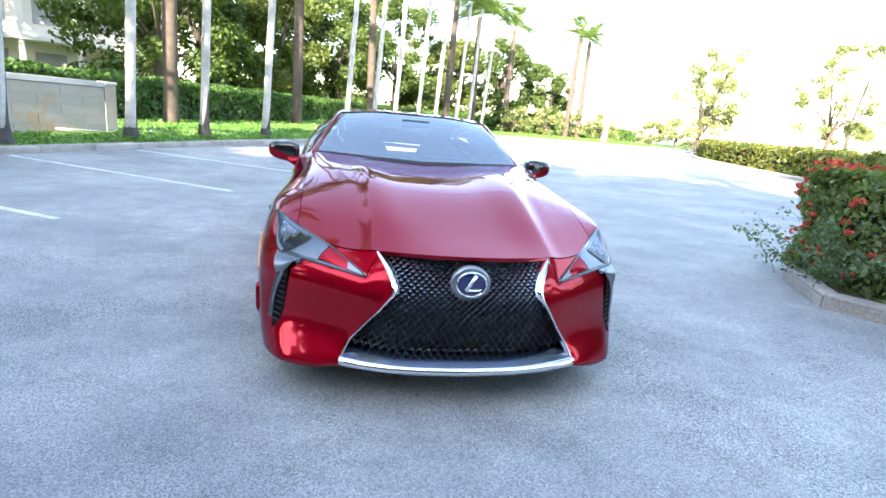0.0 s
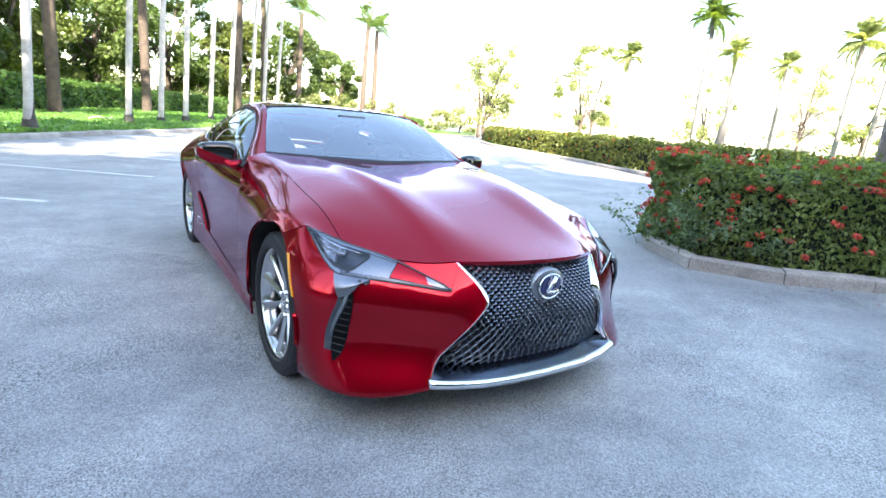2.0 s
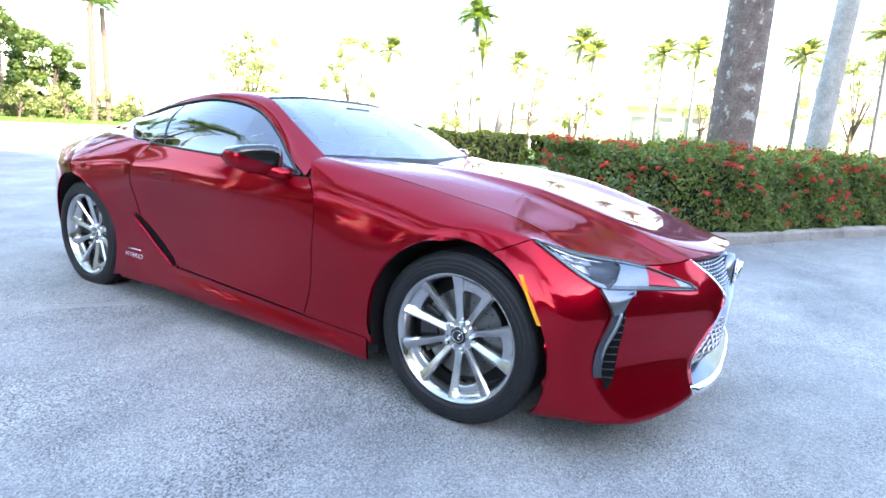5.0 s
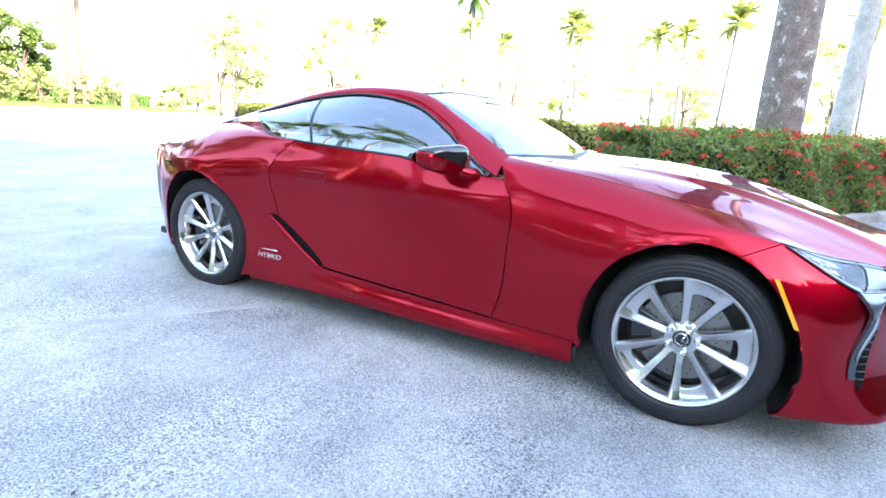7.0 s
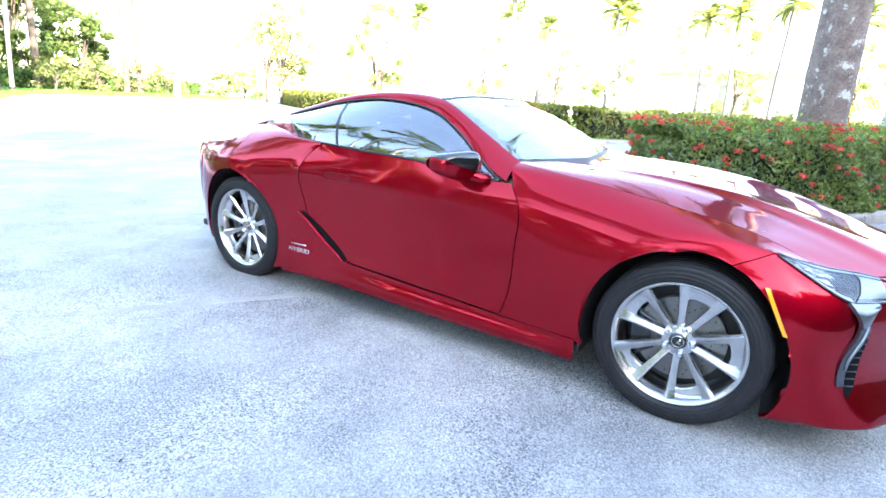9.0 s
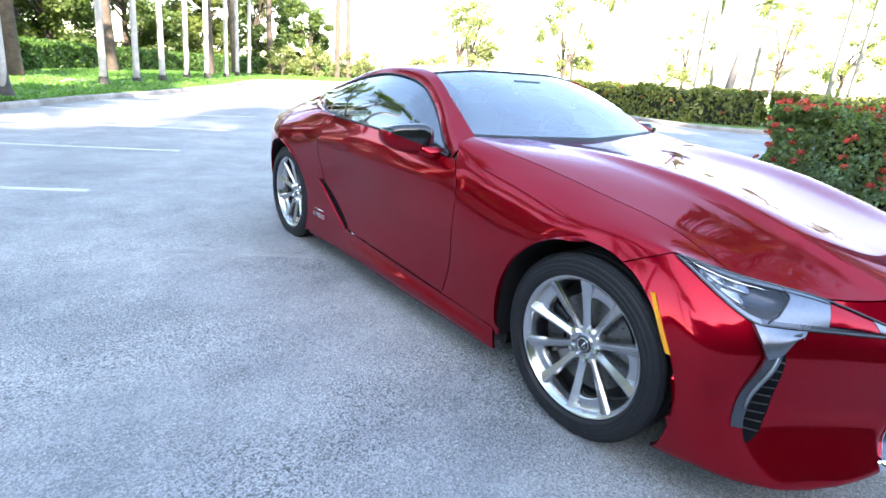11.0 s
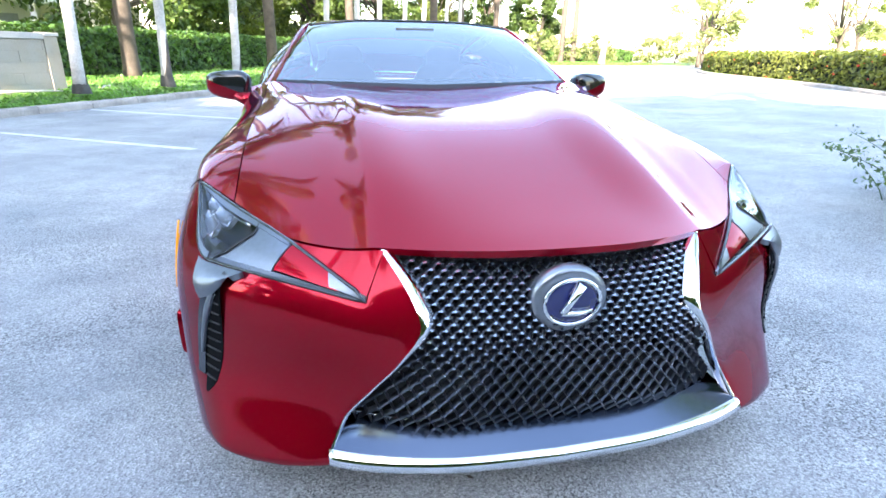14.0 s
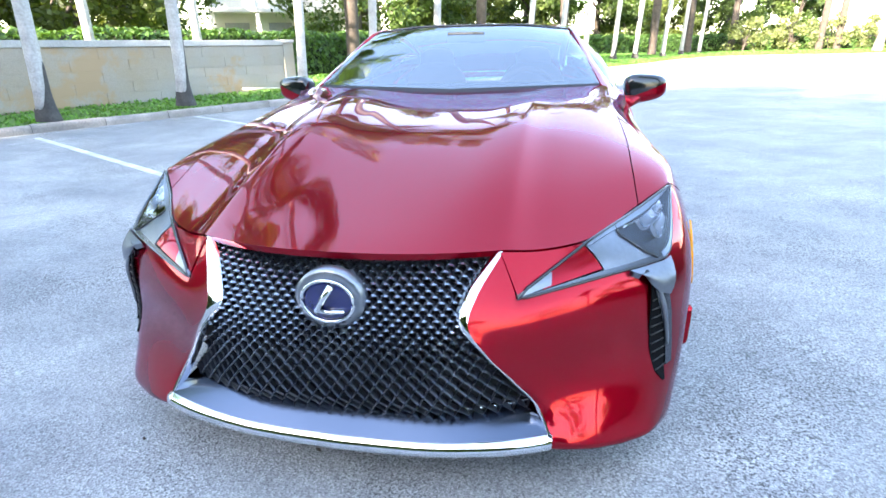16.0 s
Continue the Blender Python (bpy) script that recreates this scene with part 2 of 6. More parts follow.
GRASS = leaf_material("grass_blade", (0.13, 0.28, 0.055), (0.10, 0.225, 0.045), 0.4)
PALM_GREY = material("grey_palm_trunk", (0.50, 0.48, 0.45), 0.85, vary=0.35, scale=4, fine=30, bump=0.4)
PALM_DARK = material("dark_palm_foot", (0.07, 0.065, 0.06), 0.9, vary=0.4, scale=9, fine=40, bump=0.5)
BARK = material("brown_bark", (0.10, 0.077, 0.06), 0.9, vary=0.5, scale=5, fine=35, bump=0.6)
BARK_GREY = material("lichened_bark", (0.15, 0.11, 0.095), 0.9, vary=0.5, scale=7, fine=40, bump=0.6, second=(0.24, 0.19, 0.165))


def add_lichen(m, colour, scale=6.5):
    """Pale crusty patches with edges of their own over a bark material."""
    nt = m.node_tree
    p = nt.nodes["Principled BSDF"]
    below = p.inputs["Base Color"].links[0].from_socket
    tc, n, r, mx = nt.nodes.new("ShaderNodeTexCoord"), nt.nodes.new("ShaderNodeTexNoise"), nt.nodes.new("ShaderNodeMapRange"), nt.nodes.new("ShaderNodeMix")
    n.inputs["Scale"].default_value, n.inputs["Detail"].default_value, n.inputs["Roughness"].default_value = scale, 7, 0.7
    r.inputs[1].default_value, r.inputs[2].default_value = 0.57, 0.62
    mx.data_type = "RGBA"
    mx.inputs[7].default_value = rgb(colour)
    nt.links.new(tc.outputs["Object"], n.inputs["Vector"])
    nt.links.new(n.outputs[0], r.inputs[0])
    nt.links.new(r.outputs[0], mx.inputs[0])
    nt.links.new(below, mx.inputs[6])
    nt.links.new(mx.outputs[2], p.inputs["Base Color"])


add_lichen(BARK_GREY, (0.42, 0.42, 0.38))
add_lichen(STUCCO, (0.36, 0.25, 0.15), 0.55)
FROND = leaf_material("palm_frond", (0.13, 0.19, 0.035), (0.07, 0.13, 0.03), 0.4)
LEAF = leaf_material("tree_leaf", (0.10, 0.145, 0.035), (0.055, 0.10, 0.022), 0.45, scale=0.5)
# Lit copy of LEAF: yellowed and lightened as if sunlight fell on it.
LEAF_SUN = leaf_material("sun_tinted_leaf", (0.135, 0.165, 0.04), (0.085, 0.125, 0.028), 0.5, scale=0.5)
# Leaf colour paled to stand for haze and glare over the distance.
LEAF_PALE = leaf_material("haze_pale_leaf", (0.24, 0.27, 0.12), (0.18, 0.21, 0.085), 0.5, scale=0.5)
HEDGE_LEAF = leaf_material("hedge_leaf", (0.085, 0.17, 0.035), (0.05, 0.115, 0.024), 0.35, scale=0.8)
IXORA_LEAF = leaf_material("flower_hedge_leaf", (0.19, 0.255, 0.08), (0.115, 0.17, 0.052), 0.45, scale=2.0)
# Haze on the far crowns is put into this pale frond colour.
FROND_PALE = leaf_material("haze_pale_frond", (0.29, 0.32, 0.16), (0.21, 0.25, 0.11), 0.55)
PALM_SLIM = material("slim_palm_trunk", (0.19, 0.178, 0.165), 0.9, vary=0.35, scale=4, fine=30, bump=0.3)
# Lighter yellowed leaf; the sun's light on this hedge is put into its colour.
HEDGE_SUN = leaf_material("sun_tinted_hedge_leaf", (0.18, 0.20, 0.055), (0.12, 0.15, 0.035), 0.5, scale=0.6)
SHOOT = leaf_material("pale_shoot_leaf", (0.13, 0.20, 0.11), (0.09, 0.15, 0.08), 0.4, scale=3)
LITTER_DARK = material("dry_leaf_litter", (0.07, 0.05, 0.035), 0.8, vary=0.5, scale=20, island=0.5)
LITTER = material("dry_petal_litter", (0.30, 0.10, 0.06), 0.8, vary=0.5, scale=20, island=0.5)
FLOWER = leaf_material("red_flower", (0.62, 0.085, 0.05), (0.50, 0.05, 0.035), 0.3, scale=3)
FACADE = material("pale_facade", (0.80, 0.76, 0.70), 0.85, vary=0.1, scale=0.6, fine=20, bump=0.2)
FACADE_DARK = material("facade_opening", (0.34, 0.34, 0.34), 0.4, vary=0.2)


# ---- mesh helpers ----
def mesh_object(name, verts, faces, mat, parent=None, smooth=False, label=""):
    me = bpy.data.meshes.new(name)
    me.from_pydata([tuple(map(float, v)) for v in verts], [], [tuple(map(int, f)) for f in faces])
    me.materials.append(mat)
    if smooth:
        me.shade_smooth()
    me.update()
    ob = new(name, me)
    if parent:
        ob.parent = parent
    if label:
        ob["label"] = label
    return ob


def part(name, bm, mat, parent=None, label="", smooth=False):
    me = bpy.data.meshes.new(name)
    bm.to_mesh(me)
    bm.free()
    me.materials.append(mat)
    if smooth:
        me.shade_smooth()
    ob = new(name, me)
    if parent:
        ob.parent = parent
    if label:
        ob["label"] = label
    return ob


def empty(name, m=None):
    ob = new(name)
    ob.empty_display_size = 0.2
    if m is not None:
        ob.matrix_world = m
    return ob


def spline(xk, yk, x):
    """A smooth curve through knots (Hermite, slopes from the neighbours); yk may hold points."""
    xk, yk, x = np.asarray(xk, float), np.asarray(yk, float), np.clip(np.asarray(x, float), xk[0], xk[-1])
    h = np.diff(xk)
    sh = (-1,) + (1,) * (yk.ndim - 1)
    d = np.diff(yk, axis=0) / h.reshape(sh)
    m = np.empty_like(yk)
    m[0], m[-1] = d[0], d[-1]
    if len(xk) > 2:
        wa, wb = h[1:].reshape(sh), h[:-1].reshape(sh)
        m[1:-1] = (d[:-1] * wa + d[1:] * wb) / (wa + wb)
    i = np.clip(np.searchsorted(xk, x, side="right") - 1, 0, len(h) - 1)
    t = (x - xk[i]) / h[i]
    ex = t.shape + (1,) * (yk.ndim - 1)
    t, hi = t.reshape(ex), h[i].reshape(ex)
    return (2 * t**3 - 3 * t**2 + 1) * yk[i] + (t**3 - 2 * t**2 + t) * hi * m[i] + (3 * t**2 - 2 * t**3) * yk[i + 1] + (t**3 - t**2) * hi * m[i + 1]


def curve_points(pts, n):
    """n even points along a smooth curve through pts."""
    pts = np.asarray(pts, float)
    k = np.concatenate([[0], np.cumsum(np.linalg.norm(np.diff(pts, axis=0), axis=1))])
    return spline(k, pts, np.linspace(0, k[-1], n))


def tube_data(path, radius, sides=8, closed=False, flat=1.0, up=(0, 0, 1)):
    """Vertices and faces of a tube along a path; radius may vary along it."""
    path = np.asarray(path, float)
    n = len(path)
    radius = np.broadcast_to(np.asarray(radius, float), (n,))
    tang = np.gradient(path, axis=0) if not closed else (np.roll(path, -1, 0) - np.roll(path, 1, 0))
    tang /= np.linalg.norm(tang, axis=1, keepdims=True) + 1e-9
    a = np.cross(tang, np.asarray(up, float))
    bad = np.linalg.norm(a, axis=1) < 1e-3
    a[bad] = np.cross(tang[bad], (1.0, 0.2, 0))
    a /= np.linalg.norm(a, axis=1, keepdims=True)
    b = np.cross(a, tang)
    ang = np.linspace(0, 2 * np.pi, sides, endpoint=False)
    ring = path[:, None] + radius[:, None, None] * (np.cos(ang)[None, :, None] * a[:, None] + flat * np.sin(ang)[None, :, None] * b[:, None])
    verts = ring.reshape(-1, 3)
    faces = []
    for i in range(n if closed else n - 1):
        j = (i + 1) % n
        for k in range(sides):
            l = (k + 1) % sides
            faces.append((i * sides + k, i * sides + l, j * sides + l, j * sides + k))
    if not closed:
        faces += [tuple(range(sides))[::-1], tuple((n - 1) * sides + k for k in range(sides))]
    return verts, faces


def tube(name, path, radius, mat, parent=None, label="", **k):
    v, f = tube_data(path, radius, **k)
    return mesh_object(name, v, f, mat, parent, True, label)


def joined(pieces):
    """Several (verts, faces) as one."""
    vs, fs, n = [], [], 0
    for v, f in pieces:
        vs.append(np.asarray(v, float))
        fs += [tuple(i + n for i in q) for q in f]
        n += len(v)
    return np.concatenate(vs), fs


def box_data(cx, cy, cz, sx, sy, sz, bevel=0.0):
    bm = bmesh.new()
    bmesh.ops.create_cube(bm, size=1.0)
    bmesh.ops.scale(bm, vec=(sx, sy, sz), verts=bm.verts)
    if bevel:
        bmesh.ops.bevel(bm, geom=list(bm.edges), offset=bevel, segments=2, affect="EDGES", profile=0.6)
    bmesh.ops.translate(bm, vec=(cx, cy, cz), verts=bm.verts)
    return bm


def lathe_data(profile, sides, axis="x"):
    """A turned body from (along, radius) pairs round the x axis."""
    ang = np.linspace(0, 2 * np.pi, sides, endpoint=False)
    prof = np.asarray(profile, float)
    v = np.stack([np.repeat(prof[:, :1], sides, 1), prof[:, 1:] * np.cos(ang)[None], prof[:, 1:] * np.sin(ang)[None]], -1).reshape(-1, 3)
    f = []
    for i in range(len(prof) - 1):
        for k in range(sides):
            l = (k + 1) % sides
            f.append((i * sides + k, i * sides + l, (i + 1) * sides + l, (i + 1) * sides + k))
    return v, f


def leaf_mesh(name, centres, normals, size, mat, parent=None, long=1.8, label="", seed=1, jitter=0.8):
    """Many small pointed leaves, one quad folded along its middle each."""
    rng = np.random.default_rng(seed)
    n = len(centres)
    nrm = np.asarray(normals) + rng.normal(0, jitter, (n, 3))
    nrm /= np.linalg.norm(nrm, axis=1, keepdims=True) + 1e-9
    ref = rng.normal(0, 1, (n, 3))
    a = np.cross(nrm, ref)
    a /= np.linalg.norm(a, axis=1, keepdims=True) + 1e-9
    b = np.cross(nrm, a)
    s = np.broadcast_to(np.asarray(size, float), (n,)) * rng.uniform(0.65, 1.3, n)
    s = s[:, None]
    v = np.stack([centres - a * s * long * 0.5, centres + b * s * 0.5 + nrm * s * 0.12, centres + a * s * long * 0.5, centres - b * s * 0.5 + nrm * s * 0.12], 1).reshape(-1, 3)
    f = np.arange(4 * n).reshape(n, 4)
    me = bpy.data.meshes.new(name)
    me.vertices.add(4 * n)
    me.vertices.foreach_set("co", v.astype(np.float32).ravel())
    me.loops.add(4 * n)
    me.loops.foreach_set("vertex_index", f.ravel().astype(np.int32))
    me.polygons.add(n)
    me.polygons.foreach_set("loop_start", np.arange(0, 4 * n, 4, dtype=np.int32))
    me.update(calc_edges=True)
    me.materials.append(mat)
    ob = new(name, me)
    if parent:
        ob.parent = parent
    if label:
        ob["label"] = label
    return tagged(ob, kind="stuff")


# ---- ground and setting ----
def ground_height(x, y):
    """The lot rises gently to the back and to the flower bed."""
    return 0.010 * np.clip(y, 0, 26) + 0.035 * np.clip(np.asarray(x) - 1.0, 0, 2.6)


def sheet(name, xs, ys, mat, z):
    X, Y = np.meshgrid(xs, ys, indexing="ij")
    Z = z(X, Y)
    n, m = X.shape
    f = [(i * m + j, (i + 1) * m + j, (i + 1) * m + j + 1, i * m + j + 1) for i in range(n - 1) for j in range(m - 1)]
    return mesh_object(name, np.stack([X, Y, Z], -1).reshape(-1, 3), f, mat, None, True)


far_steps = np.array([18, 24, 32, 45, 70, 120, 220, 450, 900.0])
axis = np.concatenate([-far_steps[::-1], np.arange(-14, 15, 1.0), far_steps])
ground = sheet("ground", axis, axis, ASPHALT, ground_height)
tagged(ground, "worn grey asphalt parking lot with dark stains", "ground", kind="structure")

# kerb along the lawn: a straight run, then a bend to the right at the far end of the lot
KERB_LEFT = curve_points([(-18.5, -14.0), (-12.2, -3.2), (-7.75, 4.4), (-6.0, 7.5), (-4.45, 10.3), (-2.15, 14.2), (0.75, 18.3), (3.75, 21.8), (5.6, 25.2), (7.7, 29.6), (10.8, 33.4), (15, 35.2), (25, 38.0), (38, 48)], 84)
KERB_BED = curve_points([(19, 1.2 - 5.5), (12, 1.9 - 2.6), (7.2, 1.2), (5.2, 2.0), (4.3, 1.75), (3.58, 1.1), (3.34, 0.55), (3.46, 0.1), (3.86, -0.32), (4.55, -0.78), (6.2, -1.75), (9.2, -3.6), (14, -6.4), (22, -11)], 48)
KERB_RIGHT = curve_points([(46, -14), (30, -3), (18.5, 4.4), (14.2, 7.6), (14.6, 10.4), (16.0, 14.0), (17.0, 18.5), (18.5, 23.5), (23.5, 31), (31, 40)], 64)


def kerb(name, line, side, label):
    """A run of separate concrete kerb stones; side gives the way the planting lies."""
    base = tagged(empty(name), label, "kerb", kind="structure")
    d = np.gradient(line, axis=0)
    d /= np.linalg.norm(d, axis=1, keepdims=True)
    nrm = np.stack([d[:, 1], -d[:, 0]], 1) * side
    rng = random.Random(len(line))
    for i in range(len(line) - 1):
        a, b = line[i], line[i + 1]
        gap = (b - a) * 0.006
        a, b = a + gap, b - gap
        lift = rng.uniform(-0.006, 0.008)
        vs = []
        for p, q in ((a, nrm[i]), (b, nrm[i + 1])):
            z = float(ground_height(p[0], p[1]))
            for off, h in ((0.0, -0.03), (0.0, 0.075), (0.012, 0.108), (0.04, 0.125), (0.15, 0.128), (0.162, 0.118), (0.162, -0.03)):
                vs.append((p[0] + q[0] * off, p[1] + q[1] * off, z + h + (lift if h > 0 else 0)))
        fs = [(k, k + 1, k + 8, k + 7) for k in range(6)] + [tuple(range(6, -1, -1)), tuple(range(7, 14))]
        mesh_object("kerb_stone", vs, fs, CONCRETE, base)
    return base


kerb("kerb_lawn", KERB_LEFT, -1, "weathered concrete kerb along the lawn")
kerb("kerb_bed", KERB_BED, -1, "rounded pale concrete kerb round the flower bed")
kerb("kerb_far", KERB_RIGHT, 1, "low concrete kerb before the long hedge")


def bank(name, line, side, offs, rise, mat, label):
    """Planted ground that starts at a kerb and rises away from it."""
    d = np.gradient(line, axis=0)
    d /= np.linalg.norm(d, axis=1, keepdims=True)
    nrm = np.stack([d[:, 1], -d[:, 0]], 1) * side
    rows = []
    for o, r in zip(offs, rise):
        p = line + nrm * o
        z = ground_height(line[:, 0], line[:, 1]) + 0.10 + r + 0.012 * np.sin(p[:, 0] * 2.1 + o) * np.cos(p[:, 1] * 1.7) * min(1, o)
        rows.append(np.concatenate([p, z[:, None]], 1))
    P = np.array(rows)
    n, m = P.shape[:2]
    f = [(i * m + j, i * m + j + 1, (i + 1) * m + j + 1, (i + 1) * m + j) for i in range(n - 1) for j in range(m - 1)]
    return tagged(mesh_object(name, P.reshape(-1, 3), f, mat, None, True), label, "ground", kind="structure")


bank("lawn_ground", KERB_LEFT, -1, (0.155, 0.4, 1.0, 1.8, 3, 5, 8, 14, 30, 60), (0, 0.05, 0.13, 0.18, 0.2, 0.2, 0.2, 0.2, 0.2, 0.2), LAWN, "sunlit green lawn behind the kerb")
bank("far_verge", KERB_RIGHT, 1, (0.155, 0.6, 1.5, 3, 8, 20, 60), (0, 0.03, 0.05, 0.06, 0.06, 0.06, 0.06), LAWN, "bright verge behind the long hedge")
bed_front, bed_back = KERB_BED[22:][:22], KERB_BED[:22][::-1][:22]
bed_v = [(*a, float(ground_height(*a)) + 0.09) for a in bed_front] + [(*b, float(ground_height(*b)) + 0.09) for b in bed_back]
bed_f = [(i, i + 1, 22 + i + 1, 22 + i) for i in range(21)]
tagged(mesh_object("bed_ground", bed_v, bed_f, SOIL), "dark mulched soil of the flower bed", "ground", kind="structure")


def stripe(a, b, width, mat, label):
    """A painted line laid just above the asphalt, with chipped edges."""
    a, b = np.array(a), np.array(b)
    d = (b - a) / np.linalg.norm(b - a)
    n = np.array([-d[1], d[0]]) * width / 2
    rng = random.Random(int(abs(a[0]) * 100))
    k = max(4, int(np.linalg.norm(b - a) / 0.12))
    vs, fs = [], []
    for i in range(k + 1):
        p = a + (b - a) * i / k
        rim = (rng.uniform(0.8, 1.06), rng.uniform(0.8, 1.06))
        for s, lift in ((-rim[0], 0.0004), (-0.8 * rim[0], 0.004), (0.8 * rim[1], 0.004), (rim[1], 0.0004)):
            q = p + n * s
            vs.append((q[0], q[1], float(ground_height(*q)) + lift))
        if i:
            fs += [(4 * i - 4 + k, 4 * i + k, 4 * i + k + 1, 4 * i - 3 + k) for k in range(3)]
    return tagged(mesh_object("parking_line", vs, fs, mat), label, "road marking", group="parking stall lines", kind="structure")


for a, b in (((-6.95, 4.72), (-3.28, 2.72)), ((-6.0, 7.2), (-2.06, 4.92)), ((-4.75, 9.4), (-0.79, 7.15)), ((-3.45, 11.6), (0.5, 9.35)), ((-2.2, 13.85), (1.75, 11.6)), ((-0.9, 16.1), (3.0, 13.85)), ((0.35, 18.3), (4.3, 16.1))):
    stripe(a, b, 0.10, LINE_PAINT, "white painted parking stall line on asphalt")
for a, b in (((-2.0, 2.95), (-0.80, 2.16)), ((4.5, 3.40), (8.2, 2.6)), ((5.7, 5.65), (11.0, 4.4)), ((7.0, 8.0), (12.5, 6.6)), ((8.3, 10.4), (13.6, 9.0))):
    stripe(a, b, 0.075, OLD_PAINT, "faded old stall line worn into the asphalt")


def boundary_wall():
    """The low stuccoed wall behind the palms, ribbed towards its far part, with a coping and an end pier."""
    a, b = np.array((-10.6, 1.2)), np.array((-5.75, 10.9))
    d = (b - a) / np.linalg.norm(b - a)
    n = np.array([-d[1], d[0]])
    length = np.linalg.norm(b - a)
    base = tagged(empty("boundary_wall"), "low stained beige stucco wall with rusty streaks", "wall", kind="structure")

    def block(name, s0, s1, t0, t1, z0, z1, mat, bevel=0.01):
        bm = box_data((s0 + s1) / 2, (t0 + t1) / 2, (z0 + z1) / 2, s1 - s0, t1 - t0, z1 - z0, bevel)
        for v in bm.verts:
            p = a + d * v.co.x + n * v.co.y
            v.co.x, v.co.y = p[0], p[1]
        return part(name, bm, mat, base)

    block("wall_body", 0, length - 0.30, -0.082, 0.09, 0.1, 1.31, STUCCO)
    block("coping", -0.02, length - 0.30, -0.12, 0.12, 1.314, 1.43, STUCCO_CAP)
    block("end_pier", length - 0.296, length, -0.105, 0.105, 0.1, 1.37, STUCCO)
    block("pier_cap", length - 0.296, length + 0.02, -0.13, 0.13, 1.374, 1.44, STUCCO_CAP)
    for row in range(6):
        z0, s = 0.1 + 0.2 * row, -0.5 * (row % 2)
        while s < length - 0.31:
            block("wall_block", max(0.0, s), min(s + 1.0, length - 0.30) - 0.006, -0.092, -0.081, z0, z0 + 0.196, STUCCO, 0.003)
            s += 1.0


boundary_wall()


# ---- the car ----
# The car stands along y, its nose towards -y; half-widths are for its right side and mirrored.
ZL = [0.12, 0.30, 0.45, 0.62, 0.74, 0.86, 0.98]
NOSE_X = [[0.0] * 7, [0.30] * 7, [0.55] * 7, [0.74, 0.755, 0.755, 0.742, 0.738, 0.73, 0.72], [0.835, 0.866, 0.872, 0.862, 0.842, 0.80, 0.76], [0.91, 0.942, 0.950, 0.946, 0.922, 0.876, 0.82]]
NOSE_Y = [[-0.90, -0.93, -0.94, -0.935, -0.89, -0.82, -0.75], [-0.885, -0.918, -0.928, -0.912, -0.838, -0.74, -0.66], [-0.918, -0.848, -0.786, -0.770, -0.660, -0.56, -0.46],
          [-0.808, -0.715, -0.650, -0.648, -0.57, -0.46, -0.35], [-0.715, -0.608, -0.548, -0.552, -0.46, -0.36, -0.22], [-0.47, -0.437, -0.41, -0.40, -0.37, -0.30, -0.15]]
SIDE_Y = [0.0, 0.42, 0.85, 1.4, 1.95, 2.4, 2.87, 3.3, 3.6, 3.77, 3.84]
SIDE_X = [[0.925, 0.958, 0.968, 0.972, 0.963, 0.928, 0.86], [0.928, 0.948, 0.952, 0.956, 0.948, 0.915, 0.85], [0.928, 0.922, 0.920, 0.924, 0.924, 0.910, 0.872], [0.928, 0.908, 0.896, 0.902, 0.912, 0.910, 0.876],
          [0.918, 0.896, 0.884, 0.892, 0.908, 0.914, 0.874], [0.91, 0.908, 0.905, 0.916, 0.932, 0.927, 0.855], [0.90, 0.935, 0.950, 0.962, 0.960, 0.935, 0.82], [0.80, 0.845, 0.858, 0.862, 0.852, 0.82, 0.72],
          [0.59, 0.645, 0.665, 0.672, 0.668, 0.645, 0.59], [0.44, 0.51, 0.535, 0.545, 0.540, 0.515, 0.46], [0.0] * 7]
# one more level where the bumper's flat face turns out into its lower edge
ZL.insert(2, 0.37)
for rows in (NOSE_X, NOSE_Y, SIDE_X):
    for k, c in enumerate(rows):
        c.insert(2, c[1] + (c[2] - c[1]) * (0.72 if rows is NOSE_Y and k in (2, 3, 4) else 0.5))
zg = np.linspace(0.12, 0.98, 87)
KX = np.array([spline(ZL, c, zg) for c in NOSE_X] + [spline(ZL, c, zg) for c in SIDE_X])
KY = np.array([spline(ZL, c, zg) for c in NOSE_Y] + [np.full(87, y) for y in SIDE_Y])
NS = 1600
GX, GY, GS = np.empty((87, NS)), np.empty((87, NS)), np.linspace(0, 16, NS)
for k in range(87):
    GX[k], GY[k] = spline(np.arange(17), KX[:, k], GS), spline(np.arange(17), KY[:, k], GS)
SPLIT = int(np.searchsorted(GS, 6.0))


def shell_row(z):
    f = np.clip((z - 0.12) / 0.01, 0, 85.999)
    i = int(f)
    t = f - i
    return GX[i] * (1 - t) + GX[i + 1] * t, GY[i] * (1 - t) + GY[i + 1] * t


def shell(s, z):
    """The lower body at contour parameter s and height z: x (half-width) and y."""
    X, Y = shell_row(z)
    return np.array([np.interp(s, GS, X), np.interp(s, GS, Y), z])


def s_of_x(x, z):
    X, _ = shell_row(z)
    k = SPLIT - 120
    return float(np.interp(x, np.maximum.accumulate(X[:k]), GS[:k]))


def s_of_y(y, z):
    _, Y = shell_row(z)
    return float(np.interp(y, np.maximum.accumulate(Y), GS))


def side(y, z):
    return shell(s_of_y(y, z), z)


def normals_of(P):
    du, dv = np.gradient(P, axis=0), np.gradient(P, axis=1)
    n = np.cross(du, dv)
    return n / (np.linalg.norm(n, axis=2, keepdims=True) + 1e-12)


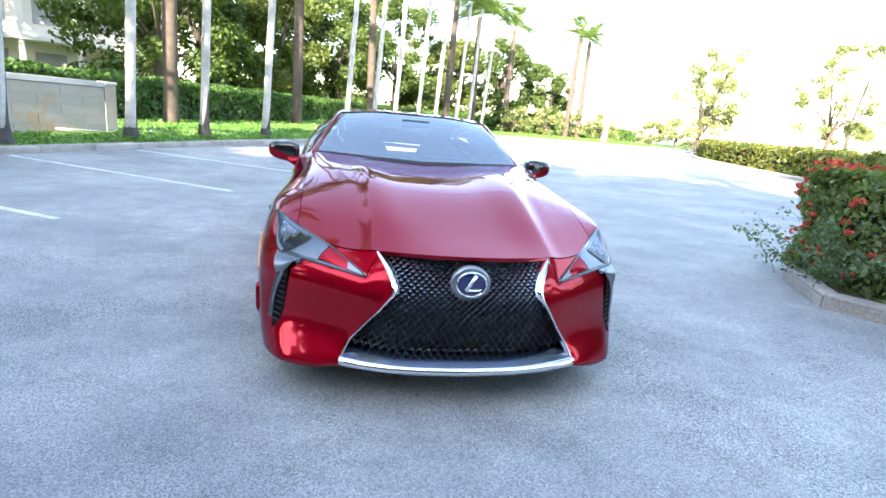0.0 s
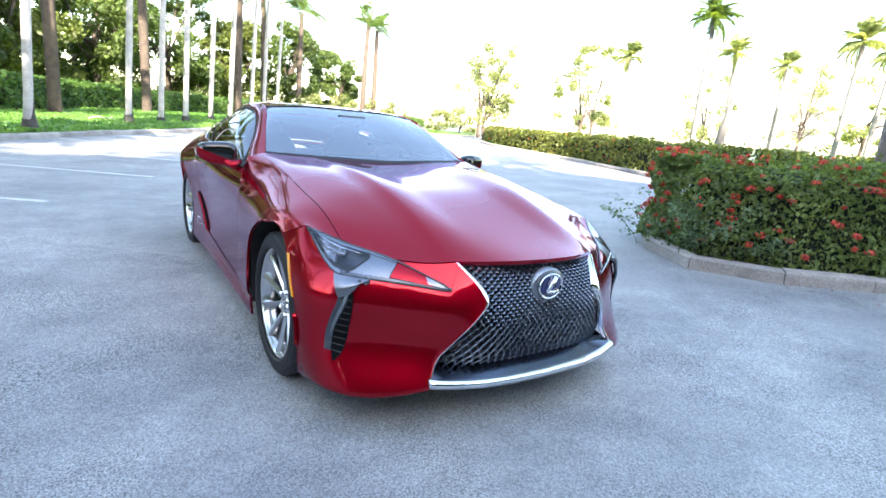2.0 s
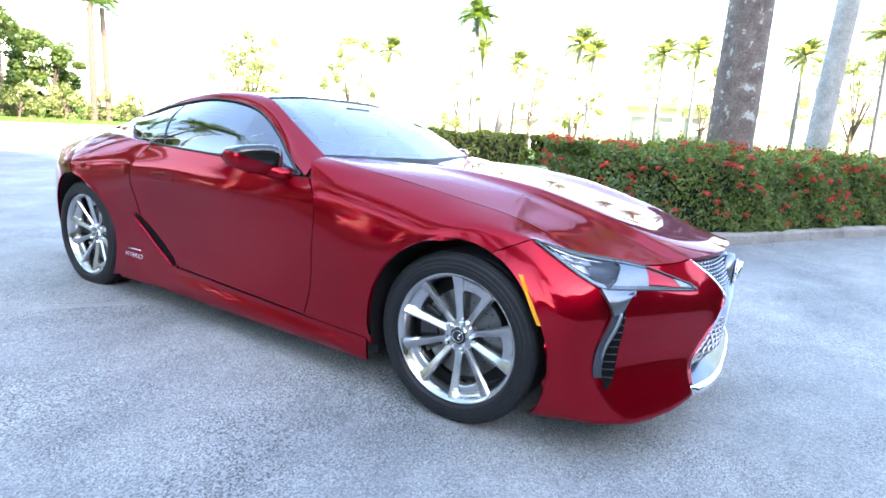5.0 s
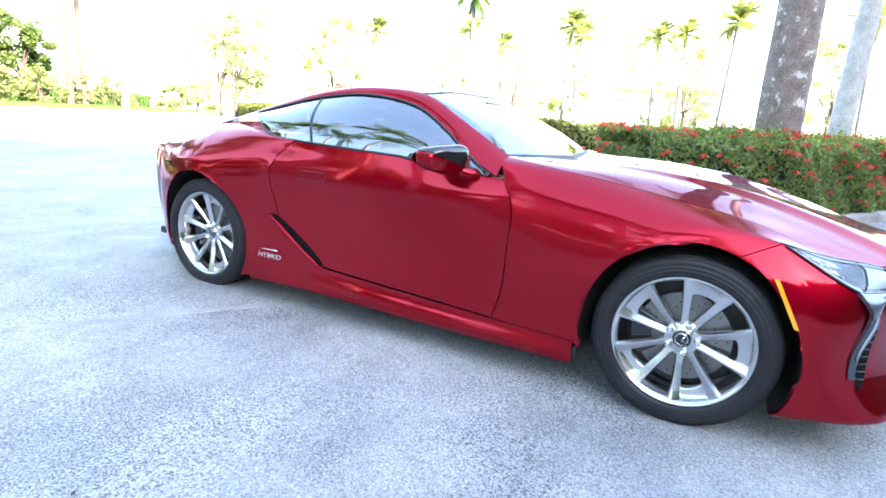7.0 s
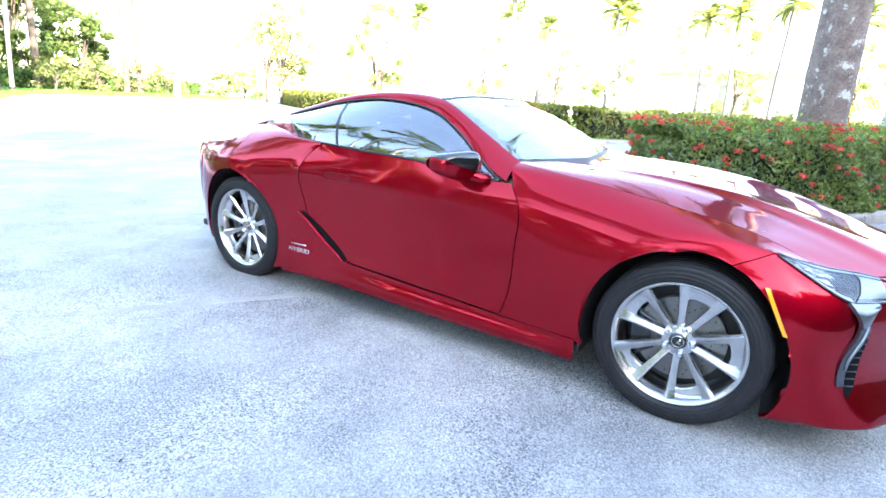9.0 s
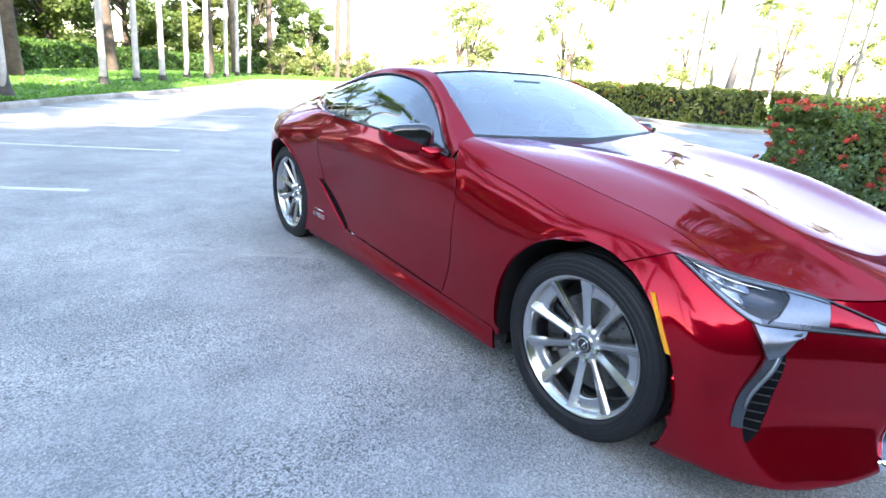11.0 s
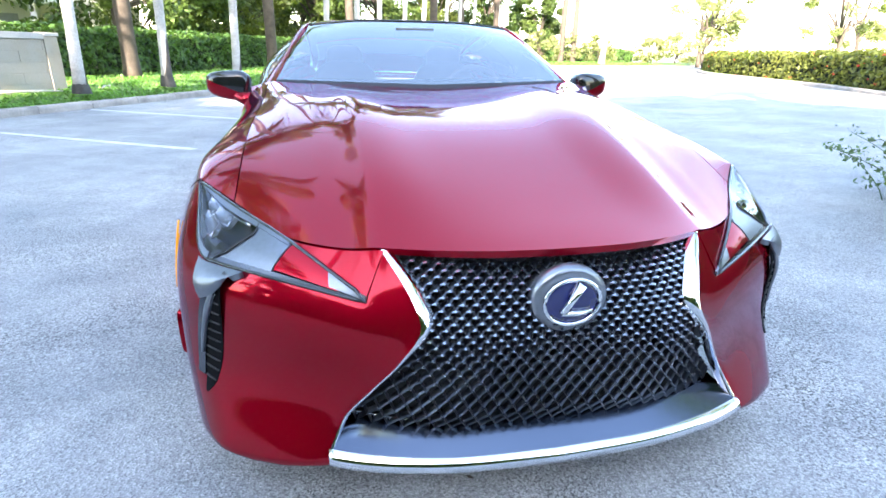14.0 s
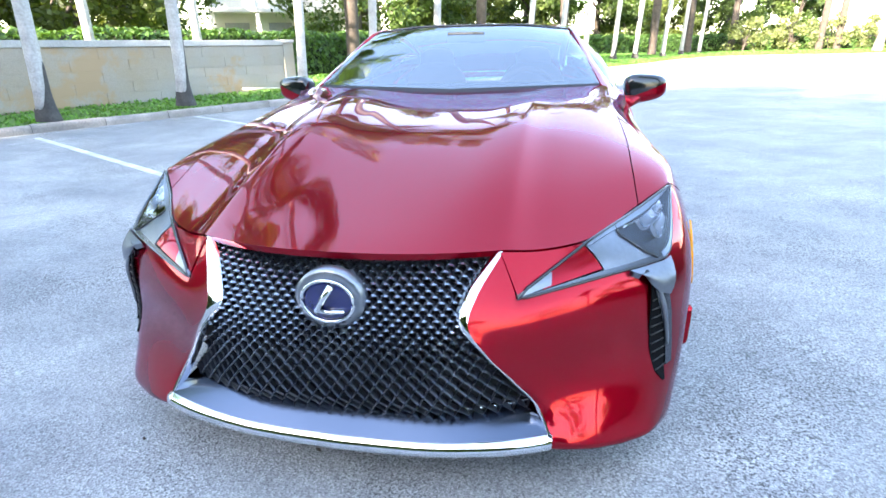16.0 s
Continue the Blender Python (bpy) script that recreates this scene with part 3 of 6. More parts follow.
def patch_data(P, outward, lip=0.012, thick=0.0):
    """A bent panel from a grid of points, with its edges turned inwards (or with full thickness)."""
    P = np.asarray(P, float)
    n, m = P.shape[:2]
    N = normals_of(P)
    flip = np.mean(np.sum(N * outward, axis=2)) < 0
    if flip:
        N = -N
    v = P.reshape(-1, 3)
    f = [(i * m + j, (i + 1) * m + j, (i + 1) * m + j + 1, i * m + j + 1) for i in range(n - 1) for j in range(m - 1)]
    if flip:
        f = [q[::-1] for q in f]
    ring = [i * m for i in range(n)] + [(n - 1) * m + j for j in range(1, m)] + [i * m + m - 1 for i in range(n - 2, -1, -1)] + [j for j in range(m - 2, 0, -1)]
    k = len(ring)
    if not lip:
        return v, f
    rn = N.reshape(-1, 3)[ring]
    base = len(v)
    allv = np.concatenate([v, v[ring], v[ring] - rn * lip])
    for a in range(k):
        b = (a + 1) % k
        q = (base + a, base + k + a, base + k + b, base + b)
        f.append(q if flip else q[::-1])
    return allv, f


def mirrored(v, f):
    w = np.array(v, float)
    w[:, 0] *= -1
    return w, [q[::-1] for q in f]


def outward_of(P):
    P = np.asarray(P)
    c = P.reshape(-1, 3).mean(0)
    o = np.array([c[0], (c[1] - 1.4) * 0.25, c[2] - 0.5])
    return o / np.linalg.norm(o)


def panel(name, P, mat, parent, outward=None, lip=0.012, both=True, label="", whole=False):
    """One panel on each side of the car (or, with whole, both halves as one mesh)."""
    v, f = patch_data(P, outward_of(P) if outward is None else np.asarray(outward, float), lip)
    made = []
    if whole:
        made.append(mesh_object(name, *joined([(v, f), mirrored(v, f)]), mat, parent, True, label))
    else:
        made.append(mesh_object(name, *mirrored(v, f), mat, parent, True, label))
        if both:
            made.append(mesh_object(name, v, f, mat, parent, True, label))
    return made


def offset(P, d, outward=None):
    P = np.asarray(P, float)
    N = normals_of(P)
    o = outward_of(P) if outward is None else np.asarray(outward, float)
    if np.mean(np.sum(N * o, axis=2)) < 0:
        N = -N
    return P + N * d


def lerp(a, b, t):
    return a + (b - a) * t


def relaxed(P, rounds, edge_u, edge_v):
    """The grid with its small waves evened out, its borders held."""
    n, m = P.shape[:2]
    hold = np.clip(np.minimum(np.arange(n), n - 1 - np.arange(n)) / edge_u, 0, 1)[:, None, None] * np.clip(np.minimum(np.arange(m), m - 1 - np.arange(m)) / edge_v, 0, 1)[None, :, None]
    for _ in range(rounds):
        even = P.copy()
        even[1:-1, 1:-1] = 0.5 * P[1:-1, 1:-1] + 0.125 * (P[:-2, 1:-1] + P[2:, 1:-1] + P[1:-1, :-2] + P[1:-1, 2:])
        P = P + (even - P) * hold
    return P


NODE = material("lattice_chrome", (0.46, 0.49, 0.54), 0.22, metal=1.0, vary=0.1)
car = tagged(empty("car"), "deep red metallic two-door sports coupe parked on asphalt", "car")

# bonnet and wing tops: a surface through six columns from the middle to the wing's crest
BONNET = np.array([
    [(0, -0.872, 0.778), (0, -0.50, 0.850), (0, -0.07, 0.930), (0, 0.36, 0.985), (0, 0.74, 1.018)],
    [(0.20, -0.852, 0.775), (0.20, -0.49, 0.853), (0.20, -0.06, 0.935), (0.20, 0.37, 0.991), (0.21, 0.76, 1.024)],
    [(0.402, -0.768, 0.760), (0.40, -0.44, 0.862), (0.41, -0.03, 0.950), (0.43, 0.38, 1.008), (0.45, 0.79, 1.036)],
    [(0.612, -0.618, 0.748), (0.61, -0.35, 0.838), (0.61, 0.03, 0.930), (0.62, 0.42, 1.000), (0.64, 0.84, 1.041)],
    [(0.757, -0.422, 0.778), (0.755, -0.21, 0.848), (0.76, 0.08, 0.905), (0.75, 0.46, 0.980), (0.76, 0.86, 1.043)],
    [(0.875, -0.278, 0.812), (0.893, -0.08, 0.852), (0.893, 0.20, 0.888), (0.882, 0.52, 0.940), (0.850, 0.86, 1.020)],
])


def bonnet(u, v):
    cols = np.array([spline(np.linspace(0, 1, 5), c, v) for c in BONNET])
    full = np.concatenate([cols[1:2] * [-1, 1, 1], cols])
    p = spline(np.arange(-1, 6), full, u)
    d = abs(u) - 2.02
    p[2] += 0.013 * math.exp(-((d / (0.75 if d < 0 else 0.20)) ** 2)) * math.sin(math.pi * min(1, 0.10 + 0.95 * v)) ** 0.7 - 0.003 * math.exp(-(((d - 0.42) / 0.22) ** 2)) * math.sin(math.pi * min(1, 0.10 + 0.9 * v))
    return p


def crest(v):
    return bonnet(5.0, v)


HOOD_EDGE = 4.08
v_grid = np.linspace(0, 1, 44)
hood = np.array([[bonnet(u, v) for v in v_grid] for u in np.linspace(0, HOOD_EDGE, 80)])
hood_full = np.concatenate([(hood[1:] * [-1, 1, 1])[::-1], hood])
hv, hf = patch_data(hood_full, np.array((0, -0.3, 1.0)), 0.018)
mesh_object("bonnet", hv, hf, PAINT, car, True)

# arch and panel outlines in the side plane
ARCH_R, HUB_Z, REAR_Y, TYRE_R = 0.408, 0.362, 2.87, 0.354


def arch_point(cy, deg):
    return np.array([cy + ARCH_R * math.cos(radians(deg)), HUB_Z + ARCH_R * math.sin(radians(deg))])


def poly(pts, n):
    pts = np.asarray(pts, float)
    k = np.concatenate([[0], np.cumsum(np.linalg.norm(np.diff(pts, axis=0), axis=1))])
    t = np.linspace(0, k[-1], n)
    return np.stack([np.interp(t, k, pts[:, i]) for i in range(pts.shape[1])], 1)


def side_patch(low, high, m, top3d=None, fade=0.16, bend=None):
    """Panel points between two outlines in (y, z), laid on the body side; top3d pulls the upper edge onto a curve."""
    P = np.empty((len(low), m, 3))
    for i in range(len(low)):
        for j in range(m):
            y, z = lerp(low[i], high[i], j / (m - 1))
            if bend:
                y = bend(i / (len(low) - 1), y, z)
            P[i, j] = side(y, z)
        if top3d is not None:
            d = top3d[i] - P[i, -1]
            for j in range(m):
                gap = high[i][1] - P[i, j, 2]
                P[i, j] += d * max(0.0, 1 - gap / fade) ** 2
    return P


# front wing: side and top in one mesh
n_w = 46
low = np.concatenate([np.array([arch_point(0, a) for a in np.linspace(111, -18, 34)]), poly([(0.425, 0.262), (0.80, 0.268)], 12)])
vv = np.linspace(0.0, 1.0, n_w)
crest3d = np.array([crest(v) for v in vv])
high = crest3d[:, 1:3].copy()
door_front = lambda z: spline([0.25, 0.40, 0.60, 0.84, 0.95, 1.02], [0.828, 0.785, 0.772, 0.778, 0.835, 0.86], z)
W = side_patch(low, high, 26, crest3d, bend=lambda u, y, z: y + u**5 * (float(door_front(z)) - 0.0025 - lerp(0.80, 0.86, (z - 0.268) / 0.752)))
wing_top = np.array([[bonnet(u, v) for v in vv] for u in np.linspace(HOOD_EDGE + 0.028, 5.0, 8)])
skin = np.concatenate([W, wing_top[::-1].transpose(1, 0, 2)[:, 1:]], axis=1)
ease = (np.clip(np.arange(n_w) / 9.0, 0, 1) * np.clip((n_w - 1 - np.arange(n_w)) / 8.0, 0, 1))[:, None, None] * np.concatenate([np.zeros(14), np.linspace(0, 1, 6), np.ones(10), np.linspace(1, 0, 3)])[None, :, None]
for _ in range(30):
    even = skin.copy()
    even[:, 1:-1] = 0.5 * skin[:, 1:-1] + 0.25 * (skin[:, :-2] + skin[:, 2:])
    skin = skin + (even - skin) * ease
skin = relaxed(skin, 40, 6, 5)
wing = patch_data(skin, np.array((0.8, 0, 0.5)), 0.014)
for d in (mirrored(*wing), wing):
    mesh_object("front_wing", *d, PAINT, car, True)

# door
BELT = [(0.872, 0.905, 0.952), (0.876, 1.4, 0.972), (0.868, 1.96, 0.994), (0.832, 2.3, 1.012), (0.775, 2.48, 1.036), (0.62, 2.9, 1.056)]
belt_z = lambda y: np.interp(y, [p[1] for p in BELT], [p[2] for p in BELT])
door_rear = lambda z: spline([0.30, 0.33, 0.45, 0.67, 0.87, 0.98, 1.02], [1.80, 1.88, 2.115, 2.222, 2.228, 2.13, 2.06], z)
D = np.empty((40, 28, 3))
for i in range(40):
    u = i / 39
    for j in range(28):
        t = j / 27
        z_low = lerp(0.272, 0.315, u)
        y = lerp(0.83, 1.95, u)
        z = lerp(z_low, float(belt_z(lerp(0.87, 2.08, u))) - 0.003, t)
        y = lerp(float(door_front(z)) + 0.003, float(door_rear(z)) - 0.003, u)
        D[i, j] = side(y, z)
        D[i, j, 0] += 0.010 * math.exp(-(((z - 0.80) / 0.05) ** 2)) * math.sin(math.pi * u)
doors = panel("door", D, PAINT, car, (1, 0, 0.1), 0.02)

# sill skirt with its flared lower edge
S = np.empty((50, 10, 3))
for i in range(50):
    y = lerp(0.424, 2.44, i / 49)
    top = np.interp(y, [0.41, 0.83, 1.86, 2.0, 2.44], [0.258, 0.264, 0.306, 0.30, 0.24])
    low_z = np.interp(y, [0.41, 0.9, 2.0, 2.44], [0.150, 0.150, 0.165, 0.15])
    for j in range(10):
        t = j / 9
        z = lerp(low_z, top, t)
        x = side(y, max(z, 0.13))[0]
        S[i, j] = (x + 0.016 * math.sin(math.pi * min(1, t * 1.3)) * min(1, i / 4) * max(0.0, min(1, (40 - i) / 16)), y, z)
panel("sill_skirt", S, PAINT, car, (1, 0, 0), 0.012)

# rear quarter: from the door's rear edge to the arch, and on over the arch to the tail
crest_z = lambda y: float(spline([2.0, 2.10, 2.30, 2.55, 2.87, 3.15, 3.40], [0.986, 0.992, 0.999, 0.990, 0.955, 0.915, 0.89], y))


def arch_front(z):
    return REAR_Y - math.sqrt(max(0.0, ARCH_R**2 - (z - HUB_Z) ** 2))


Q1 = np.empty((34, 34, 3))
for i in range(34):
    u = i / 33
    for j in range(34):
        top = crest_z(lerp(2.07, 2.87, u))
        z = lerp(lerp(0.320, 0.150, u), top - 0.12, j / 24) if j < 25 else top - 0.12 * (33 - j) / 9
        Q1[i, j] = side(lerp(float(door_rear(min(z, 1.018))) + 0.003, arch_front(z), u), z)
q_low = np.array([arch_point(REAR_Y, a) for a in np.linspace(90, -18, 30)])
q_high = np.array([(y, crest_z(y)) for y in np.linspace(2.87, 3.41, 30)])
q_mid = q_high - np.array((0.0, 0.12))
Q2 = np.concatenate([side_patch(q_low, q_mid, 11), side_patch(q_mid, q_high, 10)[:, 1:]], axis=1)
hin = curve_points([(0.864, 2.07, 1.000), (0.828, 2.33, 1.017), (0.768, 2.52, 1.042), (0.64, 2.9, 1.058), (0.595, 3.15, 1.02), (0.565, 3.41, 0.960)], 60)


def with_haunch(Q):
    """The side skin carried on over the haunch to the window line and the boot lid."""
    out = np.empty((Q.shape[0], 9, 3))
    for i, p in enumerate(Q[:, -1]):
        q = np.array([float(np.interp(p[1], hin[:, 1], hin[:, k])) for k in range(3)])
        swell = 0.030 * float(np.interp(p[1], (2.1, 2.5, 3.1, 3.41), (0.1, 1, 1, 0.4)))
        for j in range(9):
            t = (j + 1) / 9
            out[i, j] = lerp(p, q, t) + np.array((0.3, 0, 1)) * swell * math.sin(math.pi * t)
    return np.concatenate([Q, out], axis=1)


Qf = with_haunch(Q1)
Qr = with_haunch(Q2)
# front and rear run on as one sheet above the arch, where both are evened out together
crown = np.concatenate([Qf[:, -18:], Qr[1:, -18:]])
crown = relaxed(crown, 60, 4, 4)
Qf[:, -18:], Qr[:, -18:] = crown[:34], crown[33:]
Qf[:-1] = relaxed(Qf, 25, 4, 4)[:-1]
quarter = joined([patch_data(Qf, np.array((1, 0, 0.3)), 0.014), patch_data(Qr, np.array((1, 0, 0.3)), 0.014)])
for d in (mirrored(*quarter), quarter):
    mesh_object("rear_quarter", *d, PAINT, car, True)

# boot lid
tail_out = np.array([side(y, z) for y, z in poly([(3.40, 0.89), (3.60, 0.875), (3.72, 0.87)], 12)])
lid_mid = curve_points([(0, 3.33, 0.985), (0, 3.55, 0.955), (0, 3.80, 0.935)], 12)
lid_in = curve_points([(0.563, 3.40, 0.962), (0.50, 3.56, 0.94), (0.40, 3.755, 0.925)], 12)
K = np.empty((12, 21, 3))
for i in range(12):
    K[i] = spline([0, 1, 2], [lid_mid[i], lid_in[i], tail_out[i]], np.linspace(0, 2, 21))
panel("boot_lid", K, PAINT, car, (0, 0, 1), 0.02, whole=True)

# rear bumper and tail
R = np.empty((30, 20, 3))
for i in range(30):
    for j in range(20):
        z = lerp(0.20, 0.862, j / 19)
        s0 = s_of_y(max(3.30 if z < 0.62 else 3.42, REAR_Y + math.sqrt(max(0.0, ARCH_R**2 - (z - HUB_Z) ** 2)) if abs(z - HUB_Z) < ARCH_R else 3.42), z)
        R[i, j] = shell(lerp(s0, 16.0, i / 29), z)
panel("rear_bumper", R, PAINT, car, (0.3, 1, 0), 0.02, whole=True)
T = np.array([[shell(lerp(s_of_y(3.46, z), 15.2, i / 15), z) for z in np.linspace(0.72, 0.845, 6)] for i in range(16)])
panel("tail_lamp", offset(T, 0.006, (0.6, 1, 0)), RED_LENS, car, (0.6, 1, 0), 0.012, label="clear red tail lamp")

# front bumper: from the grille's outline round the corner to the arch
GRILLE_Z = [0.245, 0.285, 0.36, 0.45, 0.55, 0.63, 0.68, 0.76]
GRILLE_X = [0.548, 0.545, 0.512, 0.447, 0.377, 0.334, 0.350, 0.403]
grille_x = lambda z: float(spline(GRILLE_Z, GRILLE_X, z))
top_s = [s_of_x(0.403, 0.758), s_of_x(0.45, 0.655), s_of_x(0.60, 0.668), s_of_x(0.73, 0.678), s_of_x(0.835, 0.68), s_of_y(-0.40, 0.76), s_of_y(-0.275, 0.808), s_of_y(-0.152, 0.757)]
top_z = [0.758, 0.648, 0.655, 0.664, 0.682, 0.752, 0.808, 0.757]
top_k = [0, 0.08, 0.27, 0.45, 0.60, 0.74, 0.86, 1.0]
bot_s = [s_of_x(0.547, 0.262), s_of_x(0.60, 0.265), s_of_x(0.68, 0.26), s_of_x(0.75, 0.25), s_of_x(0.845, 0.23), s_of_y(-0.50, 0.195), s_of_y(-0.44, 0.17), s_of_y(-0.37, 0.157)]
bot_z = [0.258, 0.246, 0.226, 0.212, 0.204, 0.186, 0.170, 0.157]
lamp_up = lambda k: spline([0, 0.38, 0.72, 1.0], np.array([(0.875, -0.283, 0.806), (0.757, -0.430, 0.771), (0.612, -0.626, 0.742), (0.447, -0.808, 0.664)]), k)
lamp_low = lambda k: spline([0, 0.32, 0.45, 0.62, 1.0], np.array([(0.875, -0.283, 0.806), (0.836, -0.532, 0.684), (0.79, -0.575, 0.678), (0.68, -0.656, 0.674), (0.447, -0.808, 0.655)]), k)
nb, mb = 76, 40


def bumper_top(u):
    """The upper edge of the bumper: bonnet corner, lamp tip, under the lamp, and back to the arch."""
    if u < 0.08:
        return lerp(np.array((0.404, -0.771, 0.755)), np.array((0.447, -0.811, 0.654)), u / 0.08)
    if u < 0.86:
        return np.array(lamp_low(1 - (u - 0.08) / 0.78)) + np.array((0.0, -0.001, -0.004))
    k = 25 * (1 - (u - 0.86) / 0.14)
    i = min(24, int(k))
    return lerp(W[0, i], W[0, i + 1], k - i) + np.array((0.0, -0.003, -0.003))


Bp = np.empty((nb, mb, 3))
for i in range(nb):
    u = i / (nb - 1)
    z0, z1 = np.interp(u, top_k, bot_z), np.interp(u, top_k, top_z)
    s0, s1 = np.interp(u, top_k, bot_s), np.interp(u, top_k, top_s)
    goal = bumper_top(u)
    z1 = goal[2]
    for j in range(mb):
        t = j / (mb - 1)
        z = lerp(z0, z1, t)
        s = lerp(s0, s1, t)
        zA, zB = lerp(bot_z[0], top_z[0], t), lerp(bot_z[-1], top_z[-1], t)
        s += (1 - u) ** 4 * (s_of_x(grille_x(zA), zA) - lerp(bot_s[0], top_s[0], t))
        arch_y = -math.sqrt(max(0.0, ARCH_R**2 - (zB - HUB_Z) ** 2))
        s += u**6 * (s_of_y(arch_y, zB) - lerp(bot_s[-1], top_s[-1], t))
        p = shell(s, z)
        # the lower edge tucks under
        if t < 0.05:
            p[0] *= 1 - 0.012 * (1 - t / 0.05) ** 2
            p[1] += 0.012 * (1 - t / 0.05) ** 2
        Bp[i, j] = p
    pull = goal - Bp[i, -1]
    for j in range(mb):
        Bp[i, j] += pull * max(0.0, 1 - (z1 - Bp[i, j, 2]) / 0.14) ** 2
# even out the skin away from its edges
calm = np.clip(np.minimum(np.arange(nb) * 2.0, nb - 1 - np.arange(nb)) / 5.0, 0, 1)[:, None, None] * np.clip(np.minimum(np.arange(mb) - 1, mb - 1 - np.arange(mb)) / 5.0, 0, 1)[None, :, None]
for _ in range(70):
    even = Bp.copy()
    even[1:-1, 1:-1] = 0.5 * Bp[1:-1, 1:-1] + 0.125 * (Bp[:-2, 1:-1] + Bp[2:, 1:-1] + Bp[1:-1, :-2] + Bp[1:-1, 2:])
    Bp = Bp + (even - Bp) * calm
# the small red horn between bonnet edge and lamp
horn = np.array([[lerp(np.array(lamp_up(lerp(1.0, 0.70, i / 11))), bonnet(lerp(2.0, 3.05, i / 11), 0.0) - np.array((0, 0.004, 0.005)), j / 5) for j in range(6)] for i in range(12)])
bump_r = joined([patch_data(Bp, np.array((0.6, -0.8, 0)), 0.014), patch_data(horn, np.array((0.2, -0.8, 0.5)), 0.008)])
for d in (mirrored(*joined([bump_r])), bump_r):
    mesh_object("front_bumper", *d, PAINT, car, True)

# headlamps: a clear lens over a dark tub with three small projectors, and a grey arrow trim
Lp = np.array([[lerp(np.array(lamp_low(k)), np.array(lamp_up(k)), j / 9) for j in range(10)] for k in np.linspace(0, 1, 40)])
bulge = np.array([[math.sin(math.pi * j / 9) * math.sin(math.pi * min(1, k * 1.05)) for j in range(10)] for k in np.linspace(0, 1, 40)])[..., None]
lens_n = np.array((0.45, -0.75, 0.45))


def lamp_grid(start, stop, t0, t1, lift, swell, n=16, m=9):
    """Points over the lamp's face between two slanting ends."""
    P = np.empty((n, m, 3))
    for i in range(n):
        for j in range(m):
            t = lerp(t0, t1, j / (m - 1))
            k = lerp(start(t), stop(t), i / (n - 1))
            P[i, j] = lerp(np.array(lamp_low(k)), np.array(lamp_up(k)), t) + lens_n * (lift + swell * math.sin(math.pi * t) * math.sin(math.pi * min(1, k * 1.05)))
    return P


lens_end = lambda t: 0.43 + 0.17 * t - 0.05 * max(0.0, t - 0.75) / 0.25 - 0.04 * max(0.0, 0.2 - t) / 0.2
band_end = lambda t: 0.64 + 0.09 * t
for sgn in (-1, 1):
    def lamp_part(name, P, mat, parent, label="", lip=0.006):
        v, f = patch_data(P, lens_n, lip)
        v, f = (v, f) if sgn > 0 else mirrored(v, f)
        return mesh_object(name, v, f, mat, parent, True, label)
    tub = lamp_part("headlamp", Lp - lens_n * 0.035 * bulge - lens_n * 0.004, LAMP_DARK, car, "angular headlamp with clear lens")
    lamp_part("lens", lamp_grid(lambda t: 0.0, lens_end, 0.0, 1.0, 0.003, 0.014, 24, 10), LENS, tub, lip=0.002)
    lamp_part("inner_band", lamp_grid(lambda t: lens_end(t) + 0.004, band_end, 0.10, 0.93, 0.003, 0.012), BRACKET, tub, "satin grey band beside the lens", 0.012)
    lamp_part("red_infill", lamp_grid(lambda t: band_end(t) + 0.004, lambda t: 0.90, 0.16, 0.95, 0.002, 0.010), PAINT, tub, lip=0.010)
    tube("lens_edge", lamp_grid(lens_end, lens_end, 0.04, 0.96, 0.004, 0.014, 2, 12)[0] * [sgn, 1, 1], 0.0028, BLACK, tub, sides=5)
    lamp_part("tip_trim", (Lp + lens_n * 0.012 * bulge + lens_n * 0.003)[13:, 0:2], BLADE, tub, "dark satin rail along the lamp's lower edge", 0.010)
    lamp_part("outer_trim", (Lp + lens_n * 0.012 * bulge + lens_n * 0.006)[0:15, 0:2], BRACKET, tub, "satin grey strip down the lamp's outer edge")
    lamp_part("upper_trim", (Lp + lens_n * 0.014 * bulge + lens_n * 0.006)[0:29, 8:10], BRACKET, tub)
    lamp_part("tip_trim", (Lp + lens_n * 0.010 * bulge + lens_n * 0.004)[34:, 2:], SATIN, tub)
    lamp_part("lower_band", (Lp - lens_n * 0.012 * bulge + lens_n * 0.001)[10:22, 0:4], LAMP_BAND, tub, "smoky lower lamp band")
    for k0, k1, t0, t1 in ((0.14, 0.235, 0.56, 0.84), (0.245, 0.37, 0.62, 0.88), (0.175, 0.30, 0.30, 0.57)):
        unit = lamp_grid(lambda t: k0 + 0.02 * t, lambda t: k1 + 0.02 * t, t0, t1, -0.002, 0.004, 6, 5)
        unit[1:-1, 1:-1] -= lens_n * 0.012
        cell = lamp_part("light_unit", unit, LAMP_UNIT, tub, "pale angular light unit", 0.012)
        edge = np.concatenate([unit[:, 0], unit[-1, 1:3]]) + lens_n * 0.002
        tube("unit_edge", edge * [sgn, 1, 1], 0.0026, REFLECTOR, cell, sides=5)
    bezel = np.array([lerp(np.array(lamp_low(k)), np.array(lamp_up(k)), 0.0) - np.array((0, 0, 0.003)) for k in np.linspace(0, 1, 30)] + [np.array(lamp_up(k)) for k in np.linspace(1, 0, 30)][1:-1]) + lens_n * 0.004
    tube("bezel", bezel * [sgn, 1, 1], 0.0045, BLACK_GLOSS, tub, sides=6, closed=True)
    glint = np.array([lerp(np.array(lamp_low(k)), np.array(lamp_up(k)), 0.82) for k in np.linspace(0.05, 0.50, 14)]) - lens_n * 0.004
    tube("light_bar", glint * [sgn, 1, 1], 0.0045, REFLECTOR, tub, sides=6)

